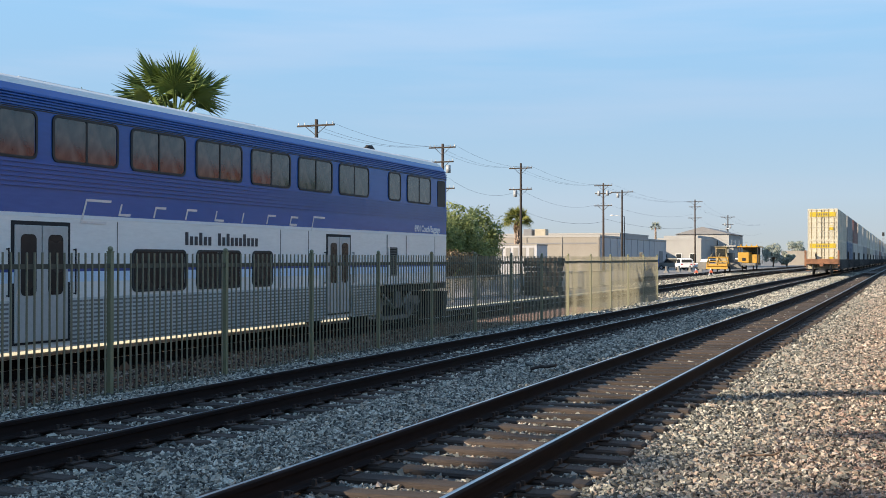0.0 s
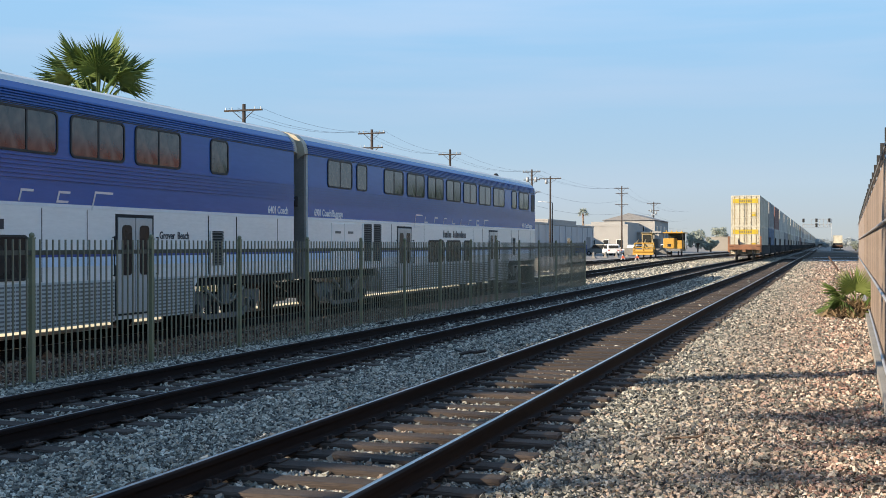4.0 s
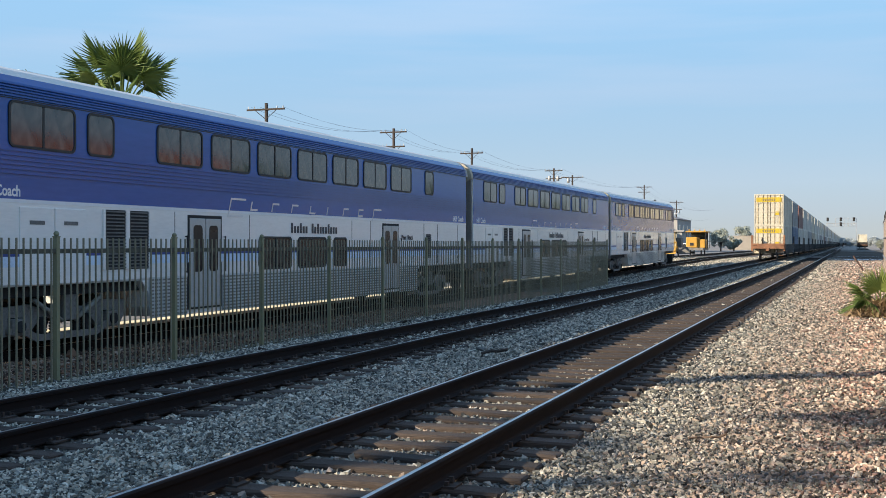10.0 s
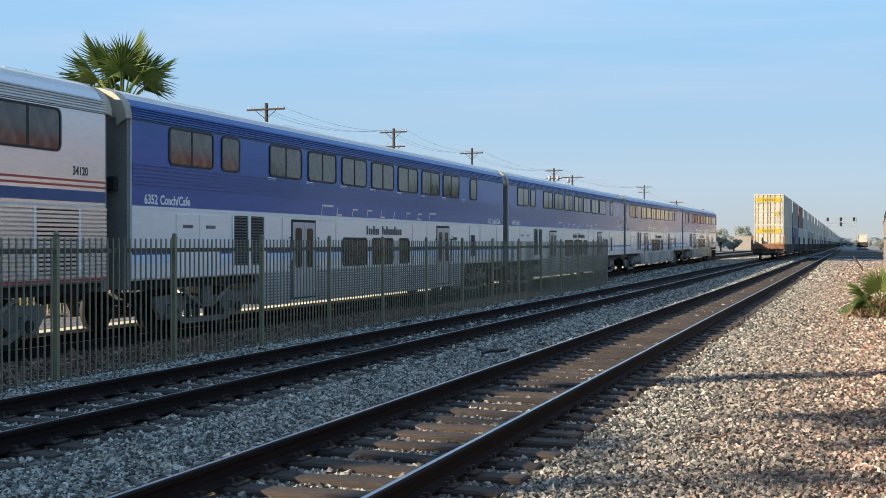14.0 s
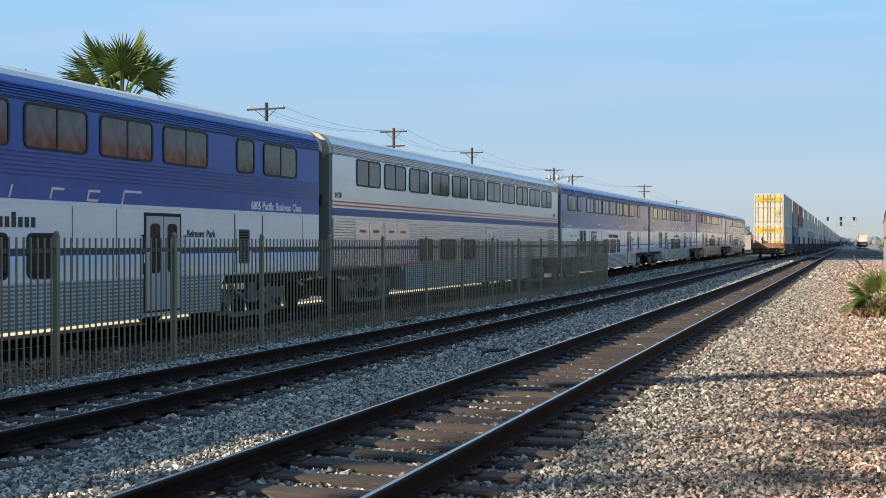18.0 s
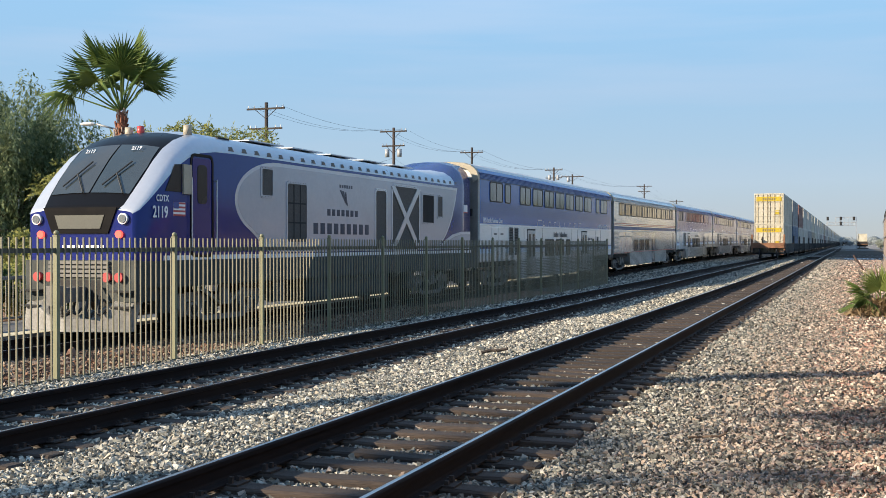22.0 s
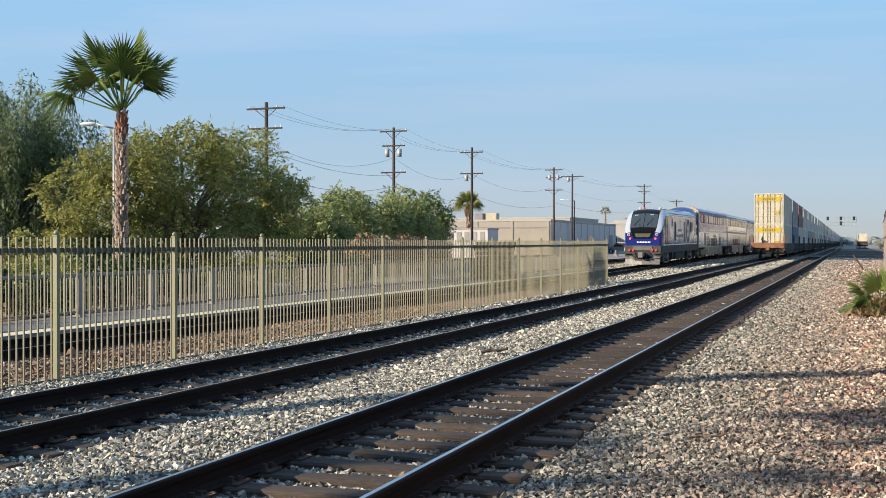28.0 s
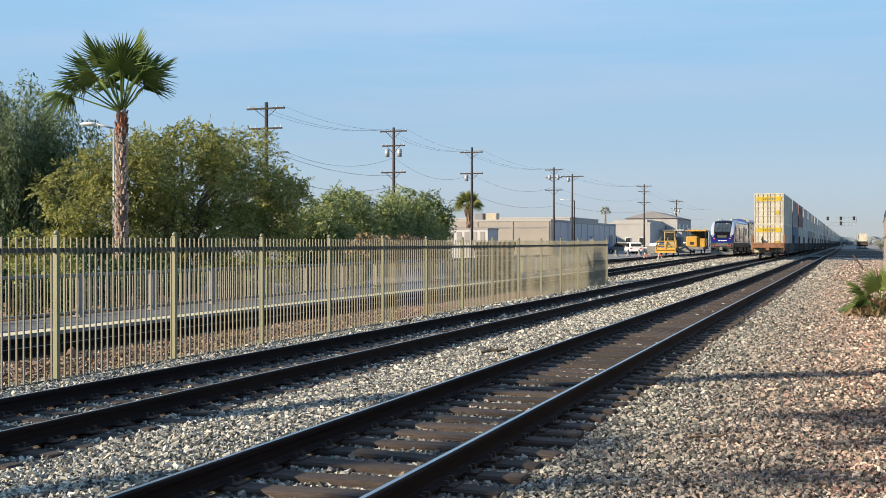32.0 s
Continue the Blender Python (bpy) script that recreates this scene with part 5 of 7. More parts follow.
rnd = random.Random(77)
while fy < 1100:
    x = T2 + bend(T2, fy)
    well_car(x, fy, 17.0)
    for z in (0.53, 3.285):
        container(x, fy + 0.3, rise(fy) + z, 16.15, 2.75, rnd.choice(("cream", "white", "white", "tan", "grey")))
    fy += 18.25
# a far train beside the main line
container(3.7, 352, 2.12, 12.2, 2.3, "cream")
bm = bmesh.new()
box(bm, 2.3, 5.2, 340, 380, -0.3, 0.2)
tagged(part("far_track_bed", bm, M_GAPSHADE_GRAVEL, None), "grey gravel bed of a far side track", "track bed", kind="structure")
far_car = well_car(3.7, 352, 13)
bm = bbox(-1.3, 1.3, -0.4, 12.6, 0.53, 1.91, 0.05)
part("deck_load", bm, M_UNDER, far_car, "dark load under the container")


# ---- maintenance machines on the siding ----
M_YEL = mat("machine_yellow", (0.46, 0.25, 0.03), 0.5, 0, (0.30, 0.17, 0.03), 2, 14, 0.6)


def rail_machine(y, style):
    col = M_TANYEL if style else M_YEL
    g = thing("track_machine", T4, y, 0.06, "faded tan ballast regulator with a raised plough blade" if style else "bright yellow tamping machine with a glazed cab", "track machine", "machines on the siding")
    bm = bbox(-1.2, 1.2, -2.8, 3.2, 0.62, 1.0, 0.05)
    part("chassis", bm, M_BOGIE, g)
    for yy in (-1.8, 2.2):
        for sx in (-0.755, 0.755):
            bm = bmesh.new()
            tube(bm, (sx - 0.06, yy, 0.36), (sx + 0.06, yy, 0.36), 0.36, n=18)
            part("wheel", bm, M_UNDER, g)
    if style:
        bm = bbox(-0.55, 0.75, -0.6, 1.1, 1.0, 2.95, 0.06)
        cab = part("cab", bm, col, g)
        bm = bmesh.new()
        box(bm, -0.45, 0.62, -0.63, -0.59, 1.85, 2.80)
        part("windscreen", bm, M_GLASS, cab)
        bm = bmesh.new()
        box(bm, 0.74, 0.78, -0.4, 0.9, 1.95, 2.75)
        part("side_window", bm, M_GLASS, cab)
        bm = bbox(-0.65, 0.85, -0.8, 1.3, 2.95, 3.05, 0.03)
        part("roof", bm, col, cab)
        bm = bmesh.new()
        for a, b in (((-3.2, 0.75), (-1.3, 0.75)), ((-3.2, 0.75), (-2.2, 1.75)), ((-1.3, 0.75), (-2.2, 1.75))):
            for sx in (-1.15, 0.0, 1.15):
                tube(bm, (sx, *a), (sx, *b), 0.07, n=6)
        for yy, zz in ((-3.2, 0.75), (-2.7, 1.25), (-2.2, 1.75)):
            tube(bm, (-1.2, yy, zz), (1.2, yy, zz), 0.07, n=6)
        plate(bm, [(-3.25, 0.35), (-3.05, 0.35), (-2.75, 1.0), (-2.95, 1.0)], -1.25, 1.25)
        part("plough_blade", bm, M_YEL, g, "yellow lattice plough frame")
        for sx in (-1.2, 0.0, 1.2):
            bm = bmesh.new()
            tube(bm, (sx, -3.0, 1.2), (sx * 0.7, -1.0, 2.2), 0.07, n=8)
            part("blade_arm", bm, col, g)
        bm = bbox(0.2, 1.25, 1.2, 3.0, 1.0, 2.3, 0.05)
        part("engine_hood", bm, M_BOGIE, g)
        bm = bmesh.new()
        tube(bm, (0.3, 1.5, 2.3), (0.3, 1.5, 3.3), 0.06, n=8)
        part("exhaust", bm, M_UNDER, g)
        for sx in (-1.9, 1.9):
            bm = bmesh.new()
            box(bm, sx - 0.7, sx + 0.7, -1.2, -0.9, 0.3, 1.2)
            part("wing", bm, M_BOGIE, g)
    else:
        bm = bbox(-1.3, 0.3, -2.6, 2.8, 1.0, 2.5, 0.12)
        part("engine_housing", bm, col, g)
        bm = bbox(0.25, 1.35, -2.2, 1.0, 0.95, 2.2, 0.10)
        part("side_tank", bm, col, g)
        bm = bbox(-1.0, 1.2, 0.6, 2.8, 2.2, 3.2, 0.06)
        cab = part("cab", bm, M_UNDER, g)
        bm = bmesh.new()
        box(bm, -0.9, 1.1, 0.56, 0.60, 2.45, 3.1)
        part("windscreen", bm, M_GLASS, cab)
        bm = bbox(-1.4, 1.5, -2.4, 3.2, 3.22, 3.38, 0.03)
        part("canopy", bm, col, g)
        for sx in (-1.3, 1.4):
            for yy in (-2.3, 0.4, 3.0):
                bm = bmesh.new()
                tube(bm, (sx, yy, 0.9), (sx, yy, 3.22), 0.05, n=6)
                part("canopy_post", bm, M_UNDER, g)
        for k in range(4):
            bm = bmesh.new()
            tube(bm, (-0.9 + 0.6 * k, -2.0 + k, 3.38), (-0.9 + 0.6 * k, -2.0 + k, 3.62), 0.10, n=8)
            part("beacon", bm, col, g)
        bm = bmesh.new()
        box(bm, -0.7, -0.2, -2.63, -2.59, 1.3, 1.7)
        part("warning_plate", bm, M_UNDER, g)
    return g


rail_machine(136.5, 1)
rail_machine(163.0, 0)
M_ORANGE = mat("orange_plastic", (0.75, 0.16, 0.06), 0.5)
for x, y in ((-20.6, 118.5), (-19.3, 120.0)):
    c = thing("warning_tripod", x, y, ground_z(x, y), "small orange folding warning sign on the gravel", "warning sign", "orange warning signs")
    for a in range(3):
        bm = bmesh.new()
        tube(bm, (0, 0, 0.72), (0.30 * math.cos(a * 2.09), 0.36 * math.sin(a * 2.09), 0.02), 0.03, n=6)
        part("leg", bm, M_WHITE, c)
    bm = bmesh.new()
    for s in range(3):
        bm.faces.new([bm.verts.new(p) for p in ((0, 0, 0.75), (0.25 * math.cos(s * 2.09), 0.28 * math.sin(s * 2.09), 0.3), (0.28 * math.cos(s * 2.09 + 2.09), 0.28 * math.sin(s * 2.09 + 2.09), 0.3))])
    part("panel", bm, M_ORANGE, c)


# ---- parked cars, barriers ----
def parked_car(x, y, rz, kind, paint_m, label):
    c = thing("parked_car", x, y, ground_z(x, y), label, "car", "cars in the lot", rz)
    tall = 1.85 if kind == "suv" else 1.75
    L2 = 2.5
    prof = [(-L2, 0.45), (L2, 0.45), (L2, 0.95), (L2 - 0.1, 1.05), (1.35, 1.12), (0.75, tall - 0.05), (-0.4, tall), (-2.3, tall - 0.08) if kind == "suv" else (-0.75, tall - 0.05), (-L2, 1.15) if kind == "suv" else (-1.0, 1.12), (-L2, 1.10)]
    bm = bmesh.new()
    plate(bm, prof, -0.92, 0.92)
    bmesh.ops.bevel(bm, geom=bm.edges[:], offset=0.06, segments=2, affect="EDGES")
    body = part("body", bm, paint_m, c)
    for s in (-1, 1):
        bm = bmesh.new()
        plate(bm, [(-2.2 if kind == "suv" else -0.8, 1.15), (1.15, 1.15), (0.70, tall - 0.16), (-2.1 if kind == "suv" else -0.7, tall - 0.16)], s * 0.925 - 0.004, s * 0.925 + 0.004)
        part("side_window", bm, M_GLASS, c)
        for yy in (-1.55, 1.55):
            bm = bmesh.new()
            tube(bm, (s * 0.72, yy, 0.36), (s * 0.94, yy, 0.36), 0.36, n=18)
            w = part("wheel", bm, M_RUBBER, c)
            bm = bmesh.new()
            tube(bm, (s * 0.94, yy, 0.36), (s * 0.955, yy, 0.36), 0.20, n=12)
            part("rim", bm, M_LETTER, w)
        bm = bmesh.new()
        box(bm, s * 0.7 - 0.14, s * 0.7 + 0.14, -L2 - 0.02, -L2 + 0.05, 0.85, 1.0)
        part("tail_light", bm, M_RED, c)
    bm = bmesh.new()
    box(bm, -0.75, 0.75, -L2 - 0.015, -L2 + 0.06, 1.22, tall - 0.2) if kind == "suv" else box(bm, -0.9, 0.9, -L2, -1.1, 1.08, 1.14)
    part("rear_window" if kind == "suv" else "truck_bed", bm, M_GLASS if kind == "suv" else M_UNDER, c)


parked_car(-31.0, 168, 20, "suv", M_WHITE, "white sport utility car parked in the lot")
parked_car(-29.6, 182, -30, "pickup", M_WHITE, "white pickup truck parked in the lot")
parked_car(-34.6, 178, 75, "suv", M_GREYPAINT, "grey van parked by the building")
parked_car(-37.5, 176, 15, "suv", M_BLUE, "dark blue car parked by the building")
parked_car(-27.5, 196, 60, "suv", M_WHITE, "white car parked in the lot")
for k in range(7):
    x, y = -29.2 + 0.55 * k, 130 + 5.2 * k
    c = thing("concrete_barrier", x, y, ground_z(x, y), "pale concrete traffic barrier block", "barrier", "concrete barriers", 8)
    bm = bmesh.new()
    sweep(bm, [(-0.3, 0), (0.3, 0), (0.26, 0.12), (0.10, 0.36), (0.08, 0.82), (-0.08, 0.82), (-0.10, 0.36), (-0.26, 0.12)], -1.5, 1.5)
    part("block", bm, M_CONC, c)


# ---- buildings ----
M_BEIGE = mat("beige_wall", (0.27, 0.25, 0.22), 0.85, 0, (0.22, 0.195, 0.165), 0.4, 6, 0.7, 0.1)
M_PALEWALL = mat("pale_wall", (0.33, 0.325, 0.315), 0.85, 0, (0.26, 0.255, 0.25), 0.4, 6, 0.6, 0.1)
M_METALWALL = mat("grey_metal_wall", (0.40, 0.40, 0.42), 0.6, 0.2, (0.32, 0.32, 0.33), 0.4, 6, 0.6)
M_DARKROOF = mat("dark_roofing", (0.20, 0.20, 0.21), 0.85, 0, (0.14, 0.14, 0.14), 0.5, 8, 0.6)


def block(b, x0, x1, y0, y1, h, wall_m, roof_m, parapet=0.35, cap=M_PALEWALL):
    bm = bmesh.new()
    box(bm, x0, x1, y0, y1, 0, h - 0.02)
    part("wall", bm, wall_m, b)
    bm = bmesh.new()
    box(bm, x0 + 0.2, x1 - 0.2, y0 + 0.2, y1 - 0.2, h - 0.02, h + 0.02)
    part("roof", bm, roof_m, b)
    bm = bmesh.new()
    for q in ((x0 - 0.06, x1 + 0.06, y0 - 0.06, y0 + 0.2), (x0 - 0.06, x1 + 0.06, y1 - 0.2, y1 + 0.06), (x0 - 0.06, x0 + 0.2, y0 + 0.2, y1 - 0.2), (x1 - 0.2, x1 + 0.06, y0 + 0.2, y1 - 0.2)):
        box(bm, *q, h - 0.02, h + parapet)
    part("parapet", bm, cap, b)


def opening_unit(b, x, y, z, w, h, face, name="window"):
    """A window or door set in a wall that faces south ('s') or east ('e')."""
    bm = bmesh.new()
    d = (w / 2, 0.05) if face == "s" else (0.05, w / 2)
    box(bm, x - d[0], x + d[0], y - d[1], y + d[1], z, z + h)
    fr = part(name, bm, M_DARKROOF if name == "door" else M_WHITE, b)
    if name != "door":
        bm = bmesh.new()
        if face == "s":
            box(bm, x - w / 2 + 0.08, x + w / 2 - 0.08, y - 0.065, y - 0.052, z + 0.08, z + h - 0.08)
        else:
            box(bm, x + 0.052, x + 0.065, y - w / 2 + 0.08, y + w / 2 - 0.08, z + 0.08, z + h - 0.08)
        part("pane", bm, M_GLASS, fr)


ware = thing("warehouse", 0, 0, -0.15, "long beige warehouse with a flat white-edged roof", "building")
block(ware, -72, -41.7, 159.3, 208, 5.05, M_BEIGE, M_PALEWALL, 0.25)
for k in range(6):
    bm = bmesh.new()
    x = -70 + k * 5.6
    box(bm, x - 0.12, x + 0.12, 159.2, 159.3, 0, 5.0)
    part("pilaster", bm, M_BEIGE, ware)
for k in range(11):
    bm = bmesh.new()
    y = 160.8 + k * 4.6
    box(bm, -41.7, -41.58, y - 0.12, y + 0.12, 0, 5.0)
    part("wall_rib", bm, M_METALWALL, ware)
bm = bmesh.new()
box(bm, -41.699, -41.66, 159.4, 207.9, 0, 4.9)
part("east_cladding", bm, M_METALWALL, ware, "grey metal cladding")
opening_unit(ware, -41.62, 186, 1.6, 2.6, 1.4, "e")
opening_unit(ware, -41.62, 203, 0, 3.2, 3.2, "e", "door")
bm = bmesh.new()
box(bm, -72, -41.75, 159.23, 159.29, 4.0, 4.2)
part("fascia_band", bm, M_DARKROOF, ware)
for x, y, w in ((-53.5, 168, 1.8), (-55.6, 168, 1.4)):
    bm = bbox(x - w / 2, x + w / 2, y - 0.8, y + 0.8, 5.05, 6.5, 0.05)
    part("roof_unit", bm, M_CREAM if w > 1.5 else M_DARKROOF, ware, "rooftop air conditioner")
shed = thing("block_wall_shed", 0, 0, -0.2, "low weathered grey shed beside the lot", "shed")
block(shed, -47.5, -38.8, 120, 124, 3.4, M_METALWALL, M_PALEWALL, 0.1, M_BEIGE)
for k in range(9):
    bm = bmesh.new()
    box(bm, -47.3 + k * 0.95, -46.75 + k * 0.95, 119.95, 120.0, 1.9, 3.1)
    part("stained_panel", bm, M_CONC, shed)
cab2 = thing("low_wall", 0, 0, -0.2, "low beige block wall with peeling paint", "wall")
bm = bmesh.new()
box(bm, -48, -38, 104, 104.3, 0, 2.6)
part("wall", bm, M_BEIGE, cab2)
b2 = thing("white_building", 0, 0, -0.1, "white flat-roofed workshop with a grey upper storey", "building")
block(b2, -47, -38.2, 226, 250, 5.6, M_PALEWALL, M_WHITE)
bm = bmesh.new()
box(bm, -46, -39.0, 227, 248, 5.5, 6.5)
part("upper_storey", bm, M_PALEWALL, b2)
for k in range(3):
    opening_unit(b2, -45.5 + k * 2.8, 225.95, 1.2, 1.2, 1.6, "s")
b3 = thing("gabled_building", 0, 0, -0.1, "pale two-storey building with a shallow gabled roof", "building")
bm = bmesh.new()
box(bm, -47, -35.6, 246, 268, 0, 7.2)
part("wall", bm, M_PALEWALL, b3)
bm = bmesh.new()
v = [bm.verts.new(p) for p in ((-47.4, 245.6, 7.2), (-35.2, 245.6, 7.2), (-41.3, 245.6, 8.8), (-47.4, 268.4, 7.2), (-35.2, 268.4, 7.2), (-41.3, 268.4, 8.8))]
for q in ((0, 1, 2), (3, 5, 4), (1, 4, 5, 2), (0, 2, 5, 3), (0, 3, 4, 1)):
    bm.faces.new([v[i] for i in q])
part("roof", bm, M_DARKROOF, b3)
for k in range(3):
    opening_unit(b3, -35.55, 249 + 6 * k, 4.6, 1.6, 1.3, "e")
    opening_unit(b3, -45 + 3.2 * k, 245.95, 4.6, 1.5, 1.3, "s")
    opening_unit(b3, -45 + 3.2 * k, 245.95, 0.9, 1.8, 1.6, "s")
bm = bmesh.new()
box(bm, -42, -33.5, 238, 246, 0, 4.3)
part("annex", bm, M_PALEWALL, b3)
bm = bmesh.new()
box(bm, -42.3, -33.0, 237.6, 246, 4.3, 4.6)
part("annex_roof", bm, M_PALEWALL, b3)
opening_unit(b3, -38, 237.95, 0, 3.0, 3.0, "s", "door")
b4 = thing("far_white_hall", 0, 0, -0.1, "distant white flat-roofed hall", "building")
block(b4, -80, -52, 214, 240, 6.6, M_PALEWALL, M_WHITE, 0.3)
b5 = thing("far_low_building", 0, 0, -0.1, "distant low tan building behind trees", "building")
block(b5, -33, -24, 330, 345, 3.8, M_BEIGE, M_BEIGE, 0.3, M_BEIGE)
# building across the tracks, behind the camera's fence
b6 = thing("brick_building", 0, 0, -0.2, "tan building with a red-brown upper wall, opposite the platform", "building")
block(b6, 30, 46, 38, 118, 7.3, M_BEIGE, M_DARKROOF, 0.3, M_BEIGE)
bm = bmesh.new()
box(bm, 29.5, 46.5, 37.5, 92, 7.6, 9.9)
part("red_brown_roof_storey", bm, mat("red_brown_wall", (0.28, 0.10, 0.07), 0.8, 0, (0.18, 0.07, 0.05), 0.5, 6, 0.6), b6)
for k in range(9):
    opening_unit(b6, 30.0 - 0.06, 42 + 8 * k, 3.0, 2.4, 2.2, "e")


# ---- power poles and wires ----
M_POLE = mat("dark_pole_wood", (0.042, 0.033, 0.028), 0.9, 0, (0.025, 0.02, 0.017), 1, 12, 0.8, 0.3, (3, 3, 0.3))
M_ROTPOLE = mat("reddish_pole_wood", (0.062, 0.045, 0.038), 0.9, 0, (0.04, 0.028, 0.024), 1, 12, 0.8, 0.3, (3, 3, 0.3))
M_WIRE = mat("wire_black", (0.02, 0.02, 0.02), 0.6)
M_TRANS = mat("transformer_grey", (0.34, 0.36, 0.38), 0.5, 0.2)
PX = -38.5


def pole(y, h, arms, cans=0, red=False, lean=0.0, lower=False):
    p = thing("power_pole", PX, y, -0.25, "tall wooden power pole with crossarms" + (" and grey transformers" if cans else ""), "power pole", "power poles along the line")
    bm = bmesh.new()
    tube(bm, (0, 0, 0), (lean, 0, h + 0.25), 0.17, 0.12, n=10)
    part("post", bm, M_ROTPOLE if red else M_POLE, p)
    for z, w in arms:
        bm = bmesh.new()
        box(bm, -w / 2, w / 2, -0.16, -0.05, z - 0.06, z + 0.06)
        tube(bm, (-w * 0.3, -0.1, z), (0, -0.1, z - 0.7), 0.025, n=5)
        tube(bm, (w * 0.3, -0.1, z), (0, -0.1, z - 0.7), 0.025, n=5)
        arm = part("crossarm", bm, M_POLE, p)
        for k in (-0.46, -0.3, 0.3, 0.46):
            bm = bmesh.new()
            tube(bm, (w * k, -0.1, z + 0.06), (w * k, -0.1, z + 0.24), 0.045, 0.03, n=6)
            part("insulator", bm, M_TRANS, arm)
    for k in range(cans):
        bm = bmesh.new()
        sx = (-0.75, 0.75, -0.4)[k]
        z = arms[-1][0] - (0.9 if cans < 3 else 0.5 + 0.5 * k) + (2.2 if len(arms) > 2 else 0.0)
        tube(bm, (sx * 0.8, -0.1, z + 0.1), (sx * 0.8, -0.1, z + 0.80), 0.21, n=12)
        part("transformer", bm, M_TRANS, p)
    return p


POLES = [(68.5, 11.5, [(11.3, 3.0), (9.9, 2.6)], 0, False), (91.6, 12.0, [(11.9, 2.6), (10.6, 2.2), (8.2, 2.4)], 2, True), (113.5, 12.0, [(11.7, 2.6), (9.4, 2.6)], 1, False),
         (148.9, 12.1, [(12.0, 2.5), (10.9, 2.3), (9.2, 2.5)], 2, True), (159.8, 11.8, [(11.7, 3.4)], 1, False), (220.7, 13.4, [(13.2, 3.0), (12.2, 2.4), (10.0, 2.6)], 0, True), (264.5, 11.9, [(11.7, 3.2), (10.0, 2.6)], 3, False)]
for y, h, arms, cans, red in POLES:
    pole(y, h, arms, cans, red)


def cable(name, a, b, sag, r=0.008):
    """One sagging wire as a thin round tube of short straight pieces."""
    bm = bmesh.new()
    n = 14
    pts = [Vector(a).lerp(Vector(b), i / n) - Vector((0, 0, sag * 4 * (i / n) * (1 - i / n))) for i in range(n + 1)]
    for p, q in zip(pts, pts[1:]):
        tube(bm, p, q, r, n=4, caps=False)
    return tagged(part(name, bm, M_WIRE, None), "thin black overhead wire sagging between power poles", "wire", "overhead wires", "structure")


line = [(35, 11.5, 1), (68.5, 11.3, 1), (91.6, 11.9, 1), (113.5, 11.7, 1), (148.9, 12.0, 1), (220.7, 13.2, 1), (264.5, 11.7, 1), (330, 11.7, 1)]
for (y0, h0, _), (y1, h1, _) in zip(line[1:], line[2:]):
    for k in (-1.2, -0.5, 1.2):
        cable("overhead_wire", (PX + k, y0, h0 - 0.05), (PX + k, y1, h1 - 0.05), 0.5 + (y1 - y0) * 0.008)
    cable("overhead_wire", (PX, y0, h0 - 2.6), (PX, y1, h1 - 2.6), 1.2, 0.010)
    cable("overhead_wire", (PX, y0, h0 - 4.8), (PX, y1, h1 - 5.2), 0.8, 0.013)
cable("overhead_wire", (PX, 68.5, 8.2), (PX, 91.6, 7.7), 0.6, 0.012)


# ---- street lamps ----
def street_lamp(x, y, h, arm, rz, pole_m=M_TRANS):
    s = thing("street_lamp", x, y, ground_z(x, y), "pale grey street lamp with a long arm", "street lamp", "street lamps", rz)
    bm = bmesh.new()
    tube(bm, (0, 0, 0), (0, 0, h), 0.09, 0.06, n=10)
    part("pole", bm, pole_m, s)
    bm = bmesh.new()
    tube(bm, (0, 0, h), (arm, 0, h + 0.2), 0.04, n=8)
    part("arm", bm, M_TRANS, s)
    bm = bmesh.new()
    bmesh.ops.create_uvsphere(bm, u_segments=12, v_segments=6, radius=0.38, matrix=Matrix.Translation((arm + 0.35, 0, h + 0.2)) @ Matrix.Diagonal((0.9, 0.34, 0.22, 1)))
    part("lamp_head", bm, M_WHITE, s)


street_lamp(-29.0, 38.7, 7.2, 0.75, 200)
street_lamp(PX + 0.28, 160.0, 8.0, 1.5, 180, M_POLE)
street_lamp(-39, 255, 8.4, 1.6, 0)

# ---- signal bridge over the main line ----
sig = thing("signal_gantry", 0, 290, 0.1, "slender grey signal gantry with black signal heads", "signal gantry")
bm = bmesh.new()
tube(bm, (1.6, 0, 0), (1.6, 0, 7.9), 0.06, n=8)
part("mast", bm, M_TRANS, sig)
bm = bmesh.new()
for z in (5.9, 6.6, 7.9):
    tube(bm, (1.6, 0, z), (-5.3 if z < 7 else -3.2, 0, z), 0.06, n=6)
for x in (-5.3, -3.2, -2.2, -1.2, -0.3, 0.6, 1.3):
    tube(bm, (x, 0, 5.9), (x, 0, 7.9 if x > -5 else 6.6), 0.06, n=5)
for k in range(8):
    tube(bm, (1.6 - k * 0.84, 0, 5.9), (1.18 - k * 0.84, 0, 6.6), 0.04, n=5)
part("truss", bm, M_TRANS, sig, "pale lattice truss with railings")
for x, z in ((-5.05, 7.6), (-1.98, 7.6), (-1.98, 6.4), (1.05, 7.6)):
    bm = bmesh.new()
    box(bm, x - 0.27, x + 0.27, -0.3, -0.1, z - 0.45, z + 0.45)
    for k in (-0.25, 0.25):
        tube(bm, (x, -0.5, z + k), (x, -0.3, z + k), 0.13, n=8)
    part("signal_head", bm, M_UNDER, sig)
    bm = bmesh.new()
    tube(bm, (x, 0, 5.9), (x, 0, z - 0.4), 0.05, n=6)
    part("stem", bm, M_TRANS, sig)


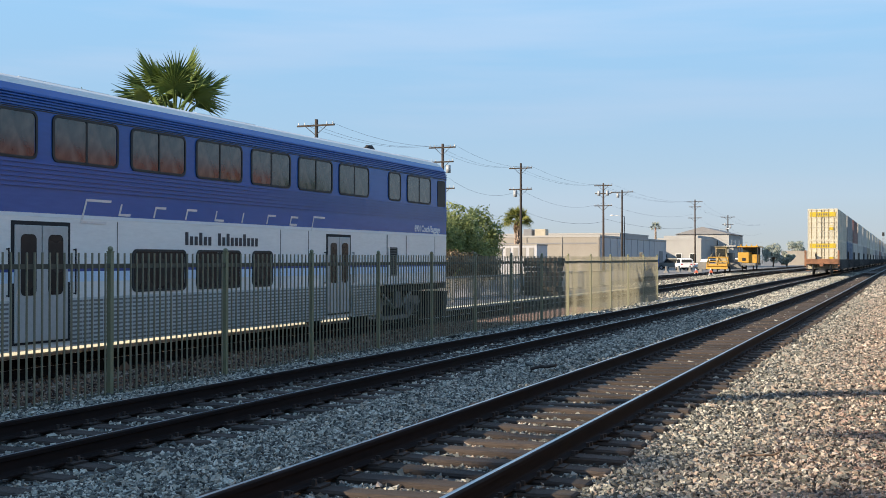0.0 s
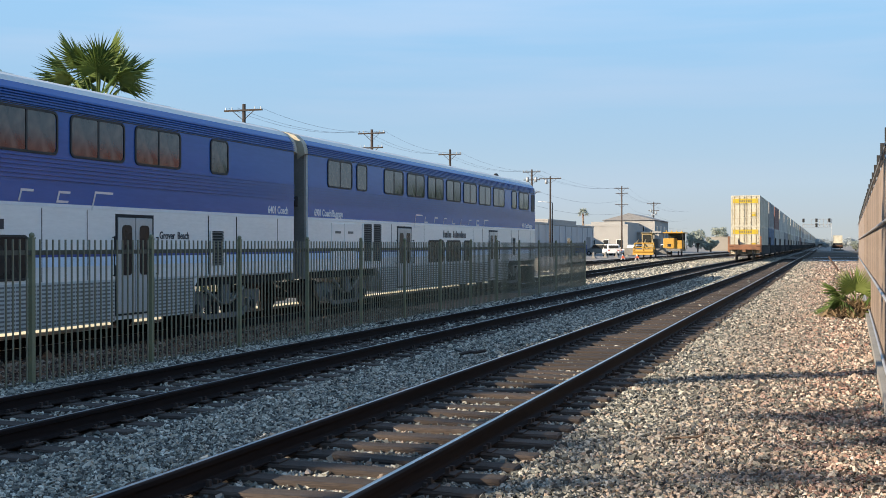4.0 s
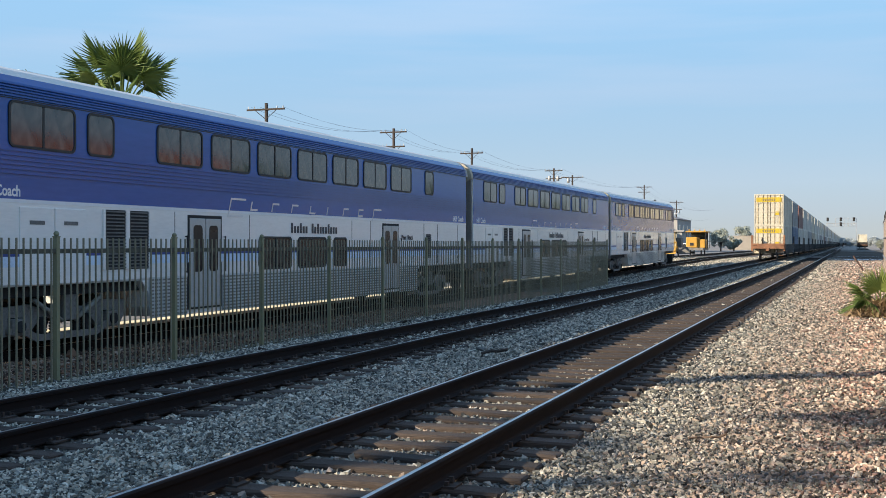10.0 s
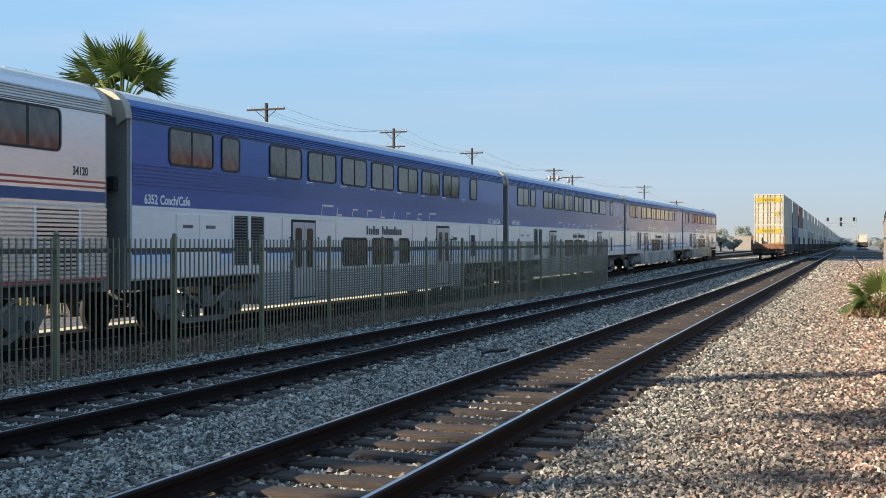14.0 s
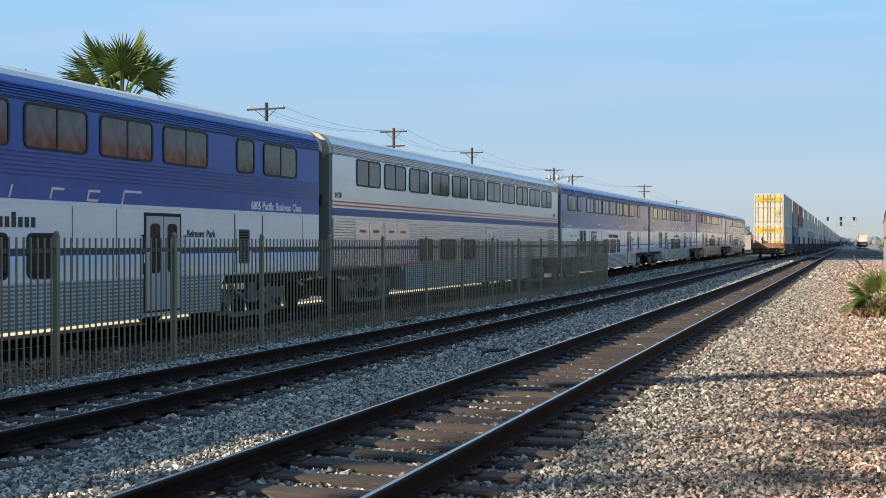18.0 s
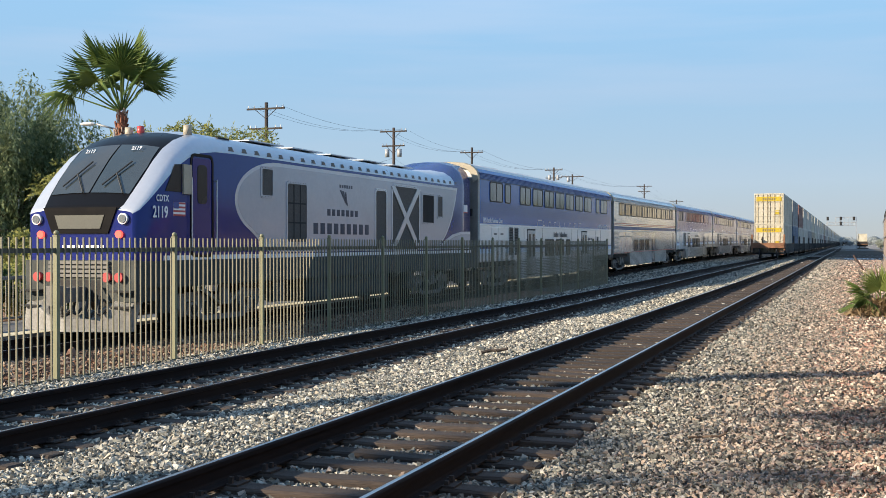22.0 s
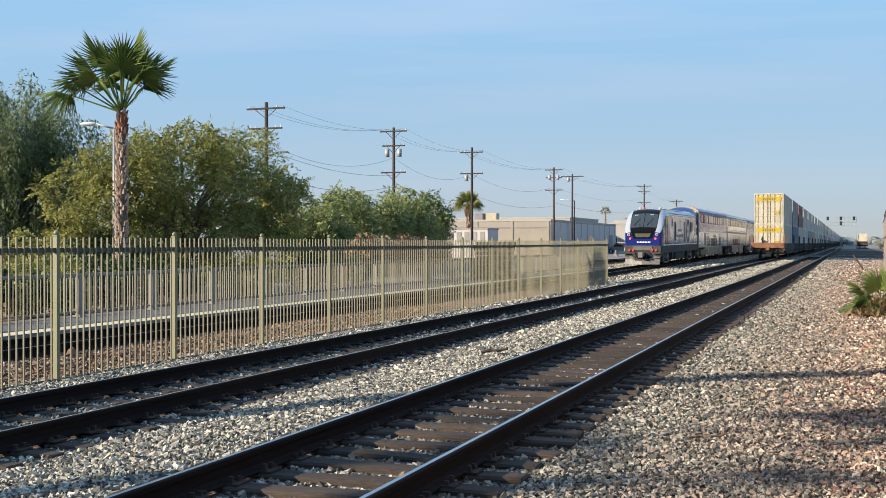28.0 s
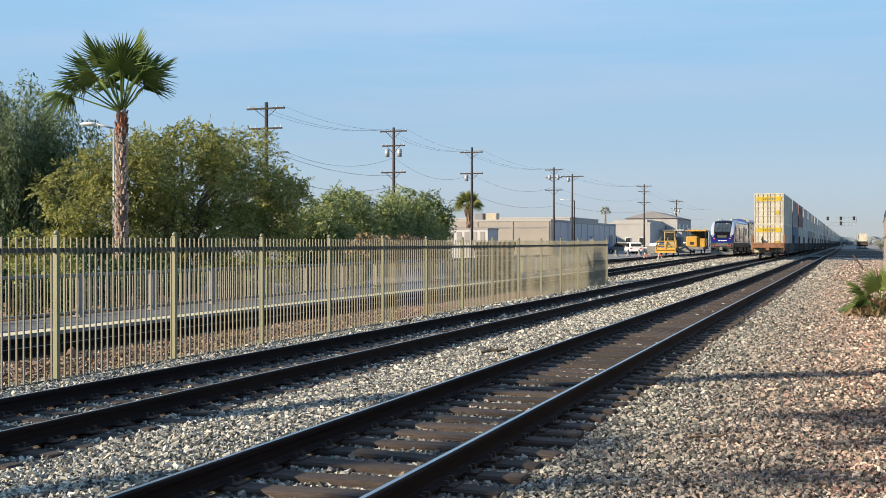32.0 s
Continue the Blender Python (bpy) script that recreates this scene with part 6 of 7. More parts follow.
# ---- slatted chain-link fence beside the camera ----
M_SLAT = mat("tan_plastic_slat", (0.23, 0.18, 0.145), 0.6, 0, (0.16, 0.12, 0.095), 0.7, 12, 0.7, 0.1, (6, 6, 0.5), per="object", spread=0.38)
M_GALV = mat("galvanised_steel", (0.42, 0.43, 0.44), 0.45, 0.7, (0.30, 0.30, 0.31), 2, 20, 0.6)
sf = thing("slatted_fence", 0.47, 0, -0.28, "tall chain-link fence with tan privacy slats", "fence", kind="structure", rz=-1.2)
bm = bmesh.new()
box(bm, -0.12, 0.18, 3.0, 78, -0.1, 0.14)
part("concrete_curb", bm, M_CONC, sf)
for z in (0.22, 1.15, 2.2, 3.2):
    bm = bmesh.new()
    tube(bm, (-0.03, 3.0, z), (-0.03, 78, z), 0.026, n=8)
    part("rail", bm, M_GALV, sf)
slat_me = None
for k in range(290):
    if slat_me is None:
        bm = bmesh.new()
        box(bm, -0.004, 0.004, -0.068, 0.068, 0.18, 3.16)
        slat_me = part("slat", bm, M_SLAT, sf)
        slat_me.location = (0.01, 3.1, 0)
    else:
        part("slat", slat_me.data, None, sf).location = (0.01 + 0.006 * (k % 2), 3.1 + 0.145 * k, 0)
bm = bmesh.new()
for k in range(int((78 - 45.2) / 0.145)):
    y = 45.2 + 0.145 * k
    box(bm, 0.008, 0.014, y - 0.068, y + 0.068, 0.18, 3.16)
part("far_slats", bm, M_SLAT, sf)["kind"] = "stuff"
for k in range(26):
    bm = bmesh.new()
    tube(bm, (0.05, 3.05 + 3.0 * k, 0), (0.05, 3.05 + 3.0 * k, 3.25), 0.035, n=8)
    part("post", bm, M_GALV, sf)
    bm = bmesh.new()
    box(bm, 0.05, 0.15, 4.4 + 3.0 * k, 4.52 + 3.0 * k, 0.1, 3.80)
    part("dark_post", bm, M_UNDER, sf)

# bent rusty pipe and litter by the tracks
bm = bmesh.new()
pts = [Vector((0.42 - 0.32 * math.cos(a * 1.2 + 0.6), 75.5 - 0.25 * a, 0.95 - 0.53 * a)) for a in [k * 0.17 for k in range(12)]]
rings = []
for i, p in enumerate(pts):                    # one continuous bent tube
    d = (pts[min(i + 1, 11)] - pts[max(i - 1, 0)]).to_track_quat("Z", "Y")
    rings.append([bm.verts.new(p + d @ Vector((0.06 * math.cos(k * math.pi / 5), 0.06 * math.sin(k * math.pi / 5), 0))) for k in range(10)])
for a, b in zip(rings, rings[1:]):
    for k in range(10):
        bm.faces.new((a[k], a[(k + 1) % 10], b[(k + 1) % 10], b[k])).smooth = True
bm.faces.new(rings[0][::-1])
bm.faces.new(rings[-1])
tagged(part("rusty_pipe", bm, M_SCRAP_PIPE, None), "bent rusty brown pipe standing out of the gravel", "pipe").location = (0.1, 0, -0.12)
rnd = random.Random(5)
for k in range(3):
    m = thing("rag_heap", -0.6 + 1.2 * k, 117.2 + 0.4 * k, ground_z(0, 117), "long pale heap of rubble beside the track", "rubble", "rubble heaps")
    for i in range(16):
        x = rnd.uniform(-1.1, 1.1)
        bm = bmesh.new()
        bmesh.ops.create_icosphere(bm, subdivisions=1, radius=rnd.uniform(0.08, 0.2), matrix=Matrix.Translation((x, rnd.uniform(-0.3, 0.3), 0.06)) @ Matrix.Rotation(rnd.uniform(0, 3), 4, "Z") @ Matrix.Diagonal((1.6, 1, 0.6, 1)))
        part("rubble_piece", bm, M_WHITE if i % 2 else M_GALV, m)
M_SCRAP = mat("dark_scrap", (0.045, 0.034, 0.028), 0.8, 0, (0.02, 0.016, 0.014), 8, 60, 0.8, 0.3)
for x, y, rz, w in ((-5.35, 16.9, 20, 0.42), (-9.9, 17.6, -30, 0.5), (-10.3, 25.2, 10, 0.35), (-10.6, 37.6, -60, 0.55), (-5.8, 60, 0, 0.4), (-1.2, 10.2, 22, 0.36), (2.4, 114, 10, 0.9), (1.6, 112, -30, 0.8), (2.9, 110, 50, 1.0), (3.2, 116, 0, 1.2), (0.2, 108, 15, 0.6), (1.2, 93, -40, 0.6)):
    s = thing("scrap_piece", x, y, -0.19 if -9 < x < -1 else ground_z(x, y) + 0.02, "bent dark scrap of rubber or wood on the ballast", "scrap", "scrap on the ballast", rz)
    bm = bmesh.new()
    v0 = Vector((-w / 2, 0, 0.03))
    for i in range(5):
        v1 = v0 + Vector((w / 5, rnd.uniform(-0.06, 0.06), rnd.uniform(-0.01, 0.03)))
        tube(bm, v0, v1, 0.012 if -2 < x < -1 else 0.03, 0.010 if -2 < x < -1 else 0.025, n=6)
        v0 = v1
    part("strip", bm, M_DRYWOOD if -2 < x < -1 else M_SCRAP, s)

# stacked dark timbers at the platform's end
st_ = thing("timber_stack", -18.2, 57.5, -0.375, "tall stack of dark old timbers on the platform", "timber stack")
for k in range(8):
    for j in range(4):
        bm = bmesh.new()
        box(bm, -0.95, 0.95, j * 0.34 - 0.7, j * 0.34 - 0.42, k * 0.26, k * 0.26 + 0.22)
        ob = part("timber", bm, M_SCRAP, st_)
        ob.location = (rnd.uniform(-0.12, 0.12), rnd.uniform(-0.04, 0.04), 0)

# road crossing over the main line, further off: asphalt, timber panels between the rails, white edge lines
bm = bmesh.new()
box(bm, -1.75, 30, 119, 152, -0.4, 0.0)
road = tagged(part("road", bm, M_ASPHALT, None), "dark asphalt road at the level crossing", "road", kind="structure")
for y in (119.6, 146.5):
    bm = bmesh.new()
    box(bm, -1.4, 4.5, y, y + 0.45, 0.0, 0.004)
    part("stop_line", bm, M_WHITE, road)
for k in range(6):
    for x0 in (-0.62, 0.02):
        bm = bbox(T1 + 0.35 + x0, T1 + 0.35 + x0 + 0.6, 118 + k * 3.0, 120.9 + k * 3.0, 0.0, rise(122) - 0.01, 0.01)
        tagged(part("crossing_panel", bm, M_SCRAP, None), "dark timber crossing panel laid between the rails", "crossing panel", "crossing panels", "structure")


# ---- plants ----
def leaf_material(name, c1, c2, c3, trans=0.25):
    m = mat(name, c1, 0.55)
    n, l = m.node_tree.nodes, m.node_tree.links
    b = n["Principled BSDF"]
    ge = n.new("ShaderNodeNewGeometry")
    rp = n.new("ShaderNodeValToRGB")
    els = rp.color_ramp.elements
    els.new(0.5)
    for e, p, c in zip(els, (0.0, 0.5, 1.0), (c2, c1, c3)):
        e.position, e.color = p, (*c, 1)
    l.new(ge.outputs["Random Per Island"], rp.inputs["Fac"])
    l.new(rp.outputs["Color"], b.inputs["Base Color"])
    b.inputs["Specular IOR Level"].default_value = 0.25
    tr = n.new("ShaderNodeBsdfTranslucent")
    l.new(rp.outputs["Color"], tr.inputs["Color"])
    mx = n.new("ShaderNodeMixShader")
    mx.inputs[0].default_value = trans
    l.new(b.outputs[0], mx.inputs[1])
    l.new(tr.outputs[0], mx.inputs[2])
    l.new(mx.outputs[0], n["Material Output"].inputs["Surface"])
    return m


L_OLIVE = leaf_material("olive_leaves", (0.25, 0.265, 0.08), (0.13, 0.148, 0.05), (0.37, 0.36, 0.115), 0.48)
L_GREEN = leaf_material("green_leaves", (0.060, 0.100, 0.035), (0.030, 0.055, 0.022), (0.10, 0.14, 0.05))
L_PEPPER = leaf_material("pepper_tree_leaves", (0.15, 0.20, 0.10), (0.075, 0.11, 0.052), (0.26, 0.31, 0.155), 0.35)
L_HEDGE = leaf_material("hedge_leaves", (0.22, 0.26, 0.10), (0.11, 0.145, 0.055), (0.34, 0.37, 0.15), 0.42)
# Haze of distance is put into these two leaf colours, paled towards grey.
L_FARHAZE = leaf_material("haze_paled_leaves", (0.43, 0.46, 0.40), (0.36, 0.39, 0.35), (0.50, 0.53, 0.46), 0.55)
L_HAZY = leaf_material("haze_greyed_leaves", (0.45, 0.49, 0.50), (0.40, 0.44, 0.46), (0.50, 0.54, 0.54), 0.5)
L_PALM = leaf_material("palm_leaves", (0.13, 0.19, 0.05), (0.065, 0.10, 0.03), (0.18, 0.24, 0.07), 0.18)
L_DRY = leaf_material("dry_leaves", (0.22, 0.16, 0.095), (0.12, 0.085, 0.05), (0.33, 0.24, 0.14))
M_BARK = mat("grey_brown_bark", (0.14, 0.105, 0.08), 0.9, 0, (0.07, 0.05, 0.04), 3, 25, 0.8, 0.8, (2, 2, 0.5))
M_PALMBOOT = mat("cut_palm_stubs", (0.48, 0.37, 0.29), 0.9, 0, (0.22, 0.15, 0.11), 6, 40, 0.8, 0.4)
M_PALMBARK = mat("palm_bark", (0.15, 0.11, 0.085), 0.9, 0, (0.06, 0.045, 0.035), 3, 30, 0.8, 0.6)
M_PALMTOP = mat("reddish_palm_fibre", (0.24, 0.095, 0.05), 0.9, 0, (0.12, 0.05, 0.035), 3, 30, 0.8, 0.6)


def spray_cloud(rng, centres, radii, sprays, leaflets, reach, size, droop, flat):
    """Leaflets set in pairs along short drooping twigs that stand out of the clumps."""
    centres, radii = np.asarray(centres), np.asarray(radii)
    wgt = radii[:, 0] * radii[:, 1]
    pick = rng.choice(len(centres), sprays, p=wgt / wgt.sum())
    d = rng.normal(size=(sprays, 3))
    d[:, 2] += 0.35
    d /= np.linalg.norm(d, axis=1)[:, None]
    base = centres[pick] + d * radii[pick] * (0.45 + 0.5 * rng.random(sprays))[:, None]
    axis = d + 0.55 * rng.normal(size=(sprays, 3))
    axis[:, 2] -= droop
    axis /= np.linalg.norm(axis, axis=1)[:, None]
    face = d * 0.7 + np.array([0, 0, 0.8]) + 0.35 * rng.normal(size=(sprays, 3))
    side = np.cross(axis, face)
    side /= np.linalg.norm(side, axis=1)[:, None] + 1e-9
    u = (np.arange(leaflets) + 0.5) / leaflets
    ln = reach * (0.6 + 0.7 * rng.random(sprays))
    pos = base[:, None] + axis[:, None] * (u[None, :, None] * ln[:, None, None])
    pos[:, :, 2] -= 0.35 * droop * (u ** 2)[None] * ln[:, None]
    turn = np.where(np.arange(leaflets) % 2, 1.0, -1.0)[None, :, None]
    long = side[:, None] * turn * 0.8 + axis[:, None] * 0.75 + 0.25 * rng.normal(size=(sprays, leaflets, 3))
    long[:, :, 2] -= 0.2 * droop
    long /= np.linalg.norm(long, axis=2)[:, :, None]
    wide = np.cross(long, face[:, None] + 0.5 * rng.normal(size=(sprays, leaflets, 3)))
    wide /= np.linalg.norm(wide, axis=2)[:, :, None] + 1e-9
    s = size * (0.65 + 0.7 * rng.random((sprays, leaflets)))[:, :, None]
    a, b = long * s, wide * s * flat * 0.5
    v = np.stack([pos, pos + a * 0.45 + b, pos + a, pos + a * 0.45 - b], 2).reshape(-1, 3)
    return v, np.arange(len(v)).reshape(-1, 4)


def leaf_cloud(rng, centres, radii, count, size, droop=0.0, flat=0.6):
    """Corners and faces of many small leaves gathered in clumps."""
    centres, radii = np.asarray(centres), np.asarray(radii)
    wgt = radii[:, 0] * radii[:, 1] * radii[:, 2]
    pick = rng.choice(len(centres), count, p=wgt / wgt.sum())
    d = rng.normal(size=(count, 3))
    d /= np.linalg.norm(d, axis=1)[:, None]
    rad = 1 - 0.55 * rng.random(count) ** 1.6
    pos = centres[pick] + d * radii[pick] * rad[:, None]
    long = rng.normal(size=(count, 3)) + d * 0.6
    long[:, 2] -= droop
    long /= np.linalg.norm(long, axis=1)[:, None]
    side = np.cross(long, rng.normal(size=(count, 3)))
    side /= np.linalg.norm(side, axis=1)[:, None] + 1e-9
    s = size * (0.6 + 0.8 * rng.random(count))[:, None]
    a, b = long * s, side * s * flat * 0.5
    v = np.stack([pos - a * 0.5, pos + b, pos + a * 0.5, pos - b], 1).reshape(-1, 3)
    f = np.arange(count * 4).reshape(-1, 4)
    return v, f


def tree(name, x, y, trunk, lobes, count, size, material, label, seed, droop=0.0, clump=0.9, flat=0.6, clumps=90, reach=0.0, leaflets=8, fill=0.3):
    """lobes: (dx, dy, z, rx, ry, rz) of the large masses; each breaks up into clumps."""
    t = thing(name, x, y, ground_z(x, y), label, "tree")
    rng, rnd = np.random.default_rng(seed), random.Random(seed)
    cs, rs = [], []
    vol = [l[3] * l[4] * l[5] for l in lobes]
    for l, v in zip(lobes, vol):
        n = max(6, int(clumps * v / sum(vol)))
        for _ in range(n):
            d = rng.normal(size=3)
            d /= np.linalg.norm(d)
            k = rng.random() ** 0.45 if not reach else 0.45 + 0.55 * rng.random() ** 0.6
            cs.append((l[0] + d[0] * l[3] * k, l[1] + d[1] * l[4] * k, l[2] + d[2] * l[5] * k))
            r = clump * (0.6 + 0.8 * rng.random())
            rs.append((r, r, r * (0.75 if droop < 0.5 else 1.5)))
    v, f = spray_cloud(rng, cs, rs, count // leaflets, leaflets, reach, size, droop, flat) if reach else leaf_cloud(rng, cs, rs, count, size, droop, flat)
    if reach and fill:                         # leaves deeper in the crown close it
        v2, f2 = leaf_cloud(rng, cs, np.asarray(rs) * 0.85, int(count * fill), size * 1.2, droop, flat * 1.5)
        v, f = np.concatenate([v, v2]), np.concatenate([f, f2 + len(v)])
    part("crown", mesh_arrays("crown", v, f, material), None, t)
    bm = bmesh.new()
    th = trunk[1]
    tube(bm, (0, 0, -0.1), (trunk[2], 0, th), trunk[0], trunk[0] * 0.7, n=10)
    part("trunk", bm, M_BARK, t)
    for k in range(min(len(cs), 26)):
        c = Vector(cs[rnd.randrange(len(cs))])
        bm = bmesh.new()
        a = Vector((trunk[2], 0, th * rnd.uniform(0.7, 1.0)))
        mid = a.lerp(c, 0.5) + Vector((rnd.uniform(-.4, .4), rnd.uniform(-.4, .4), rnd.uniform(0, .6)))
        tube(bm, a, mid, trunk[0] * 0.38, trunk[0] * 0.22, n=6)
        tube(bm, mid, c, trunk[0] * 0.22, 0.02, n=6)
        part("limb", bm, M_BARK, t)
    return t


# weeping pepper tree, big olive-leaved tree, hedge of trees
tree("pepper_tree", -37.6, 42.0, (0.35, 3.0, 0.3), [(0, 0, 7.0, 3.8, 3.6, 3.1), (-3.3, -2.7, 6.4, 3.3, 3.5, 3.3), (0.9, 1.3, 4.6, 2.4, 2.4, 3.1), (1.0, -1.6, 2.9, 2.8, 3.5, 2.2)], 84000, 0.20, L_PEPPER, "large weeping pepper tree with fine grey-green foliage", 3, droop=1.7, clump=0.8, flat=0.24, clumps=190, reach=0.9, leaflets=12)
tree("spreading_tree", -31.0, 46.6, (0.28, 2.2, 0.2), [(0.6, -7.6, 4.0, 2.2, 2.4, 2.6), (0.2, -4.6, 5.4, 2.2, 2.4, 2.3), (0.2, -3.0, 5.6, 2.5, 2.6, 2.3), (0.4, 0.3, 5.8, 2.9, 3.4, 2.5), (0.6, 5.2, 5.8, 2.8, 3.4, 2.6), (0.4, 8.6, 4.2, 2.3, 2.6, 2.4), (0.8, 1.0, 2.6, 2.6, 8.0, 1.9)], 84000, 0.175, L_OLIVE, "broad tree with yellow-olive leaves behind the platform", 5, droop=0.35, clump=0.62, flat=0.36, clumps=330, reach=0.42, leaflets=9, fill=0.13)
for k, (x, y, sd) in enumerate(((-30.0, 39.5, 69), (-29.6, 33.5, 70), (-25.2, 33, 67), (-24.6, 27, 68), (-24.5, 24, 61), (-25.0, 29, 62), (-25.5, 36.5, 63), (-25.2, 43, 64), (-25.5, 50, 65), (-26, 57, 66))):
    tree("low_shrub", x, y, (0.07, 0.6, 0.0), [(0, 0, 1.5 if x < -28 else 0.95, 1.4, 3.2, 1.5 if x < -28 else 0.8)], 3600, 0.17, L_OLIVE if k % 2 else L_GREEN, "dense low shrub behind the platform railing", sd, clump=0.45, clumps=40)
for k, (x, y, h, r, m, sd) in enumerate(((-35.5, 69.5, 5.0, 2.6, L_HEDGE, 11), (-36, 75, 5.5, 2.7, L_HEDGE, 12), (-36, 81, 5.9, 3.0, L_HEDGE, 13), (-36.5, 87.5, 5.9, 3.1, L_HEDGE, 14), (-37, 94, 6.0, 3.0, L_HEDGE, 15)  )):
    tree("hedge_tree", x, y, (0.2, 1.5, 0.1), [(0, 0, h - 2.2, r, r * 1.25, 2.3), (0.3, 0.8, h * 0.4, r * 0.9, r * 1.1, 1.7)], 11200, 0.27, m, "rounded green tree in a row behind the lot", sd, droop=0.6, clump=0.7, flat=0.35, clumps=80, reach=0.5, leaflets=8)
for k, (x, y, sd) in enumerate(((-31, 69.5, 21), (-31.4, 76, 22), (-31.0, 82, 23))):
    tree("dry_shrub", x, y, (0.08, 0.8, 0.1), [(0, 0, 1.6, 1.6, 2.6, 1.3)], 2600, 0.24, L_DRY, "half dry brown shrub with bare twigs", sd, clump=0.6, clumps=26)
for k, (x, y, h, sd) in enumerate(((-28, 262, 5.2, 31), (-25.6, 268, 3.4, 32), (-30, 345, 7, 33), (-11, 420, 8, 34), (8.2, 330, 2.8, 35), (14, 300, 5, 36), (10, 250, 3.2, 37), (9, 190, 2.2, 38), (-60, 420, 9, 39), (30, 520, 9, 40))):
    tree("far_tree", x, y, (0.2, 1.5, 0.1), [(0, 0, h * 0.58, h * 0.42, h * 0.5, h * 0.42)], 2600, 0.5, L_FARHAZE, "distant tree with leaves paled grey-green for the haze", sd, clump=h * 0.16, clumps=24)


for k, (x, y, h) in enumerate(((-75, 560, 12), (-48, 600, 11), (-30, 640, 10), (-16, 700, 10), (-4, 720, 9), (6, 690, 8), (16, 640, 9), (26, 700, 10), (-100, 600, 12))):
    tree("far_tree", x, y, (0.3, 1.5, 0.1), [(0, 0, h * 0.30, h * 0.9, h * 0.6, h * 0.25)], 2200, 0.9, L_HAZY, "very distant tree on the horizon, its leaves paled for the haze", 90 + k, clump=h * 0.16, clumps=30)


def fan_leaf(rng, base, way, up, stalk, blade, segs, droop, verts, faces, stems):
    """A fan palm leaf: stalk, a pleated half-round blade, and free narrow segments with hanging tips."""
    way = way / np.linalg.norm(way)
    side = np.cross(way, up)
    side /= np.linalg.norm(side) + 1e-9
    upn = np.cross(side, way)
    hub = base + way * stalk
    stems.append((base, hub))
    k0 = len(verts)
    verts.append(hub)
    spread, cup = rng.uniform(88, 112), rng.uniform(0.25, 0.6)
    lens = [blade * (0.74 + 0.26 * math.cos(math.radians(-spread + 2 * spread * i / segs))) * rng.uniform(0.92, 1.06) for i in range(segs + 1)]
    for i in range(2 * segs + 1):               # the pleated edge, ridge and valley by turns
        a = math.radians(-spread + spread * i / segs)
        d = way * math.cos(a) + side * math.sin(a)
        ln = lens[i // 2] * 0.42
        verts.append(hub + d * ln + upn * (0.05 * blade * (i % 2) - cup * ln * abs(math.sin(a))) + np.array([0, 0, -0.25 * droop * ln]))
    for i in range(2 * segs):
        faces.append((k0, k0 + 1 + i, k0 + 2 + i))
    for i in range(segs):
        a = math.radians(-spread + spread * (2 * i + 1) / segs)
        d = way * math.cos(a) + side * math.sin(a)
        tip = hub + d * lens[i] - upn * cup * lens[i] * abs(math.sin(a)) + np.array([0, 0, -droop * lens[i] * rng.uniform(0.5, 1.3)])
        k = len(verts)
        verts.append(tip)
        faces += [(k0 + 1 + 2 * i, k, k0 + 2 + 2 * i), (k0 + 2 + 2 * i, k, k0 + 3 + 2 * i)]


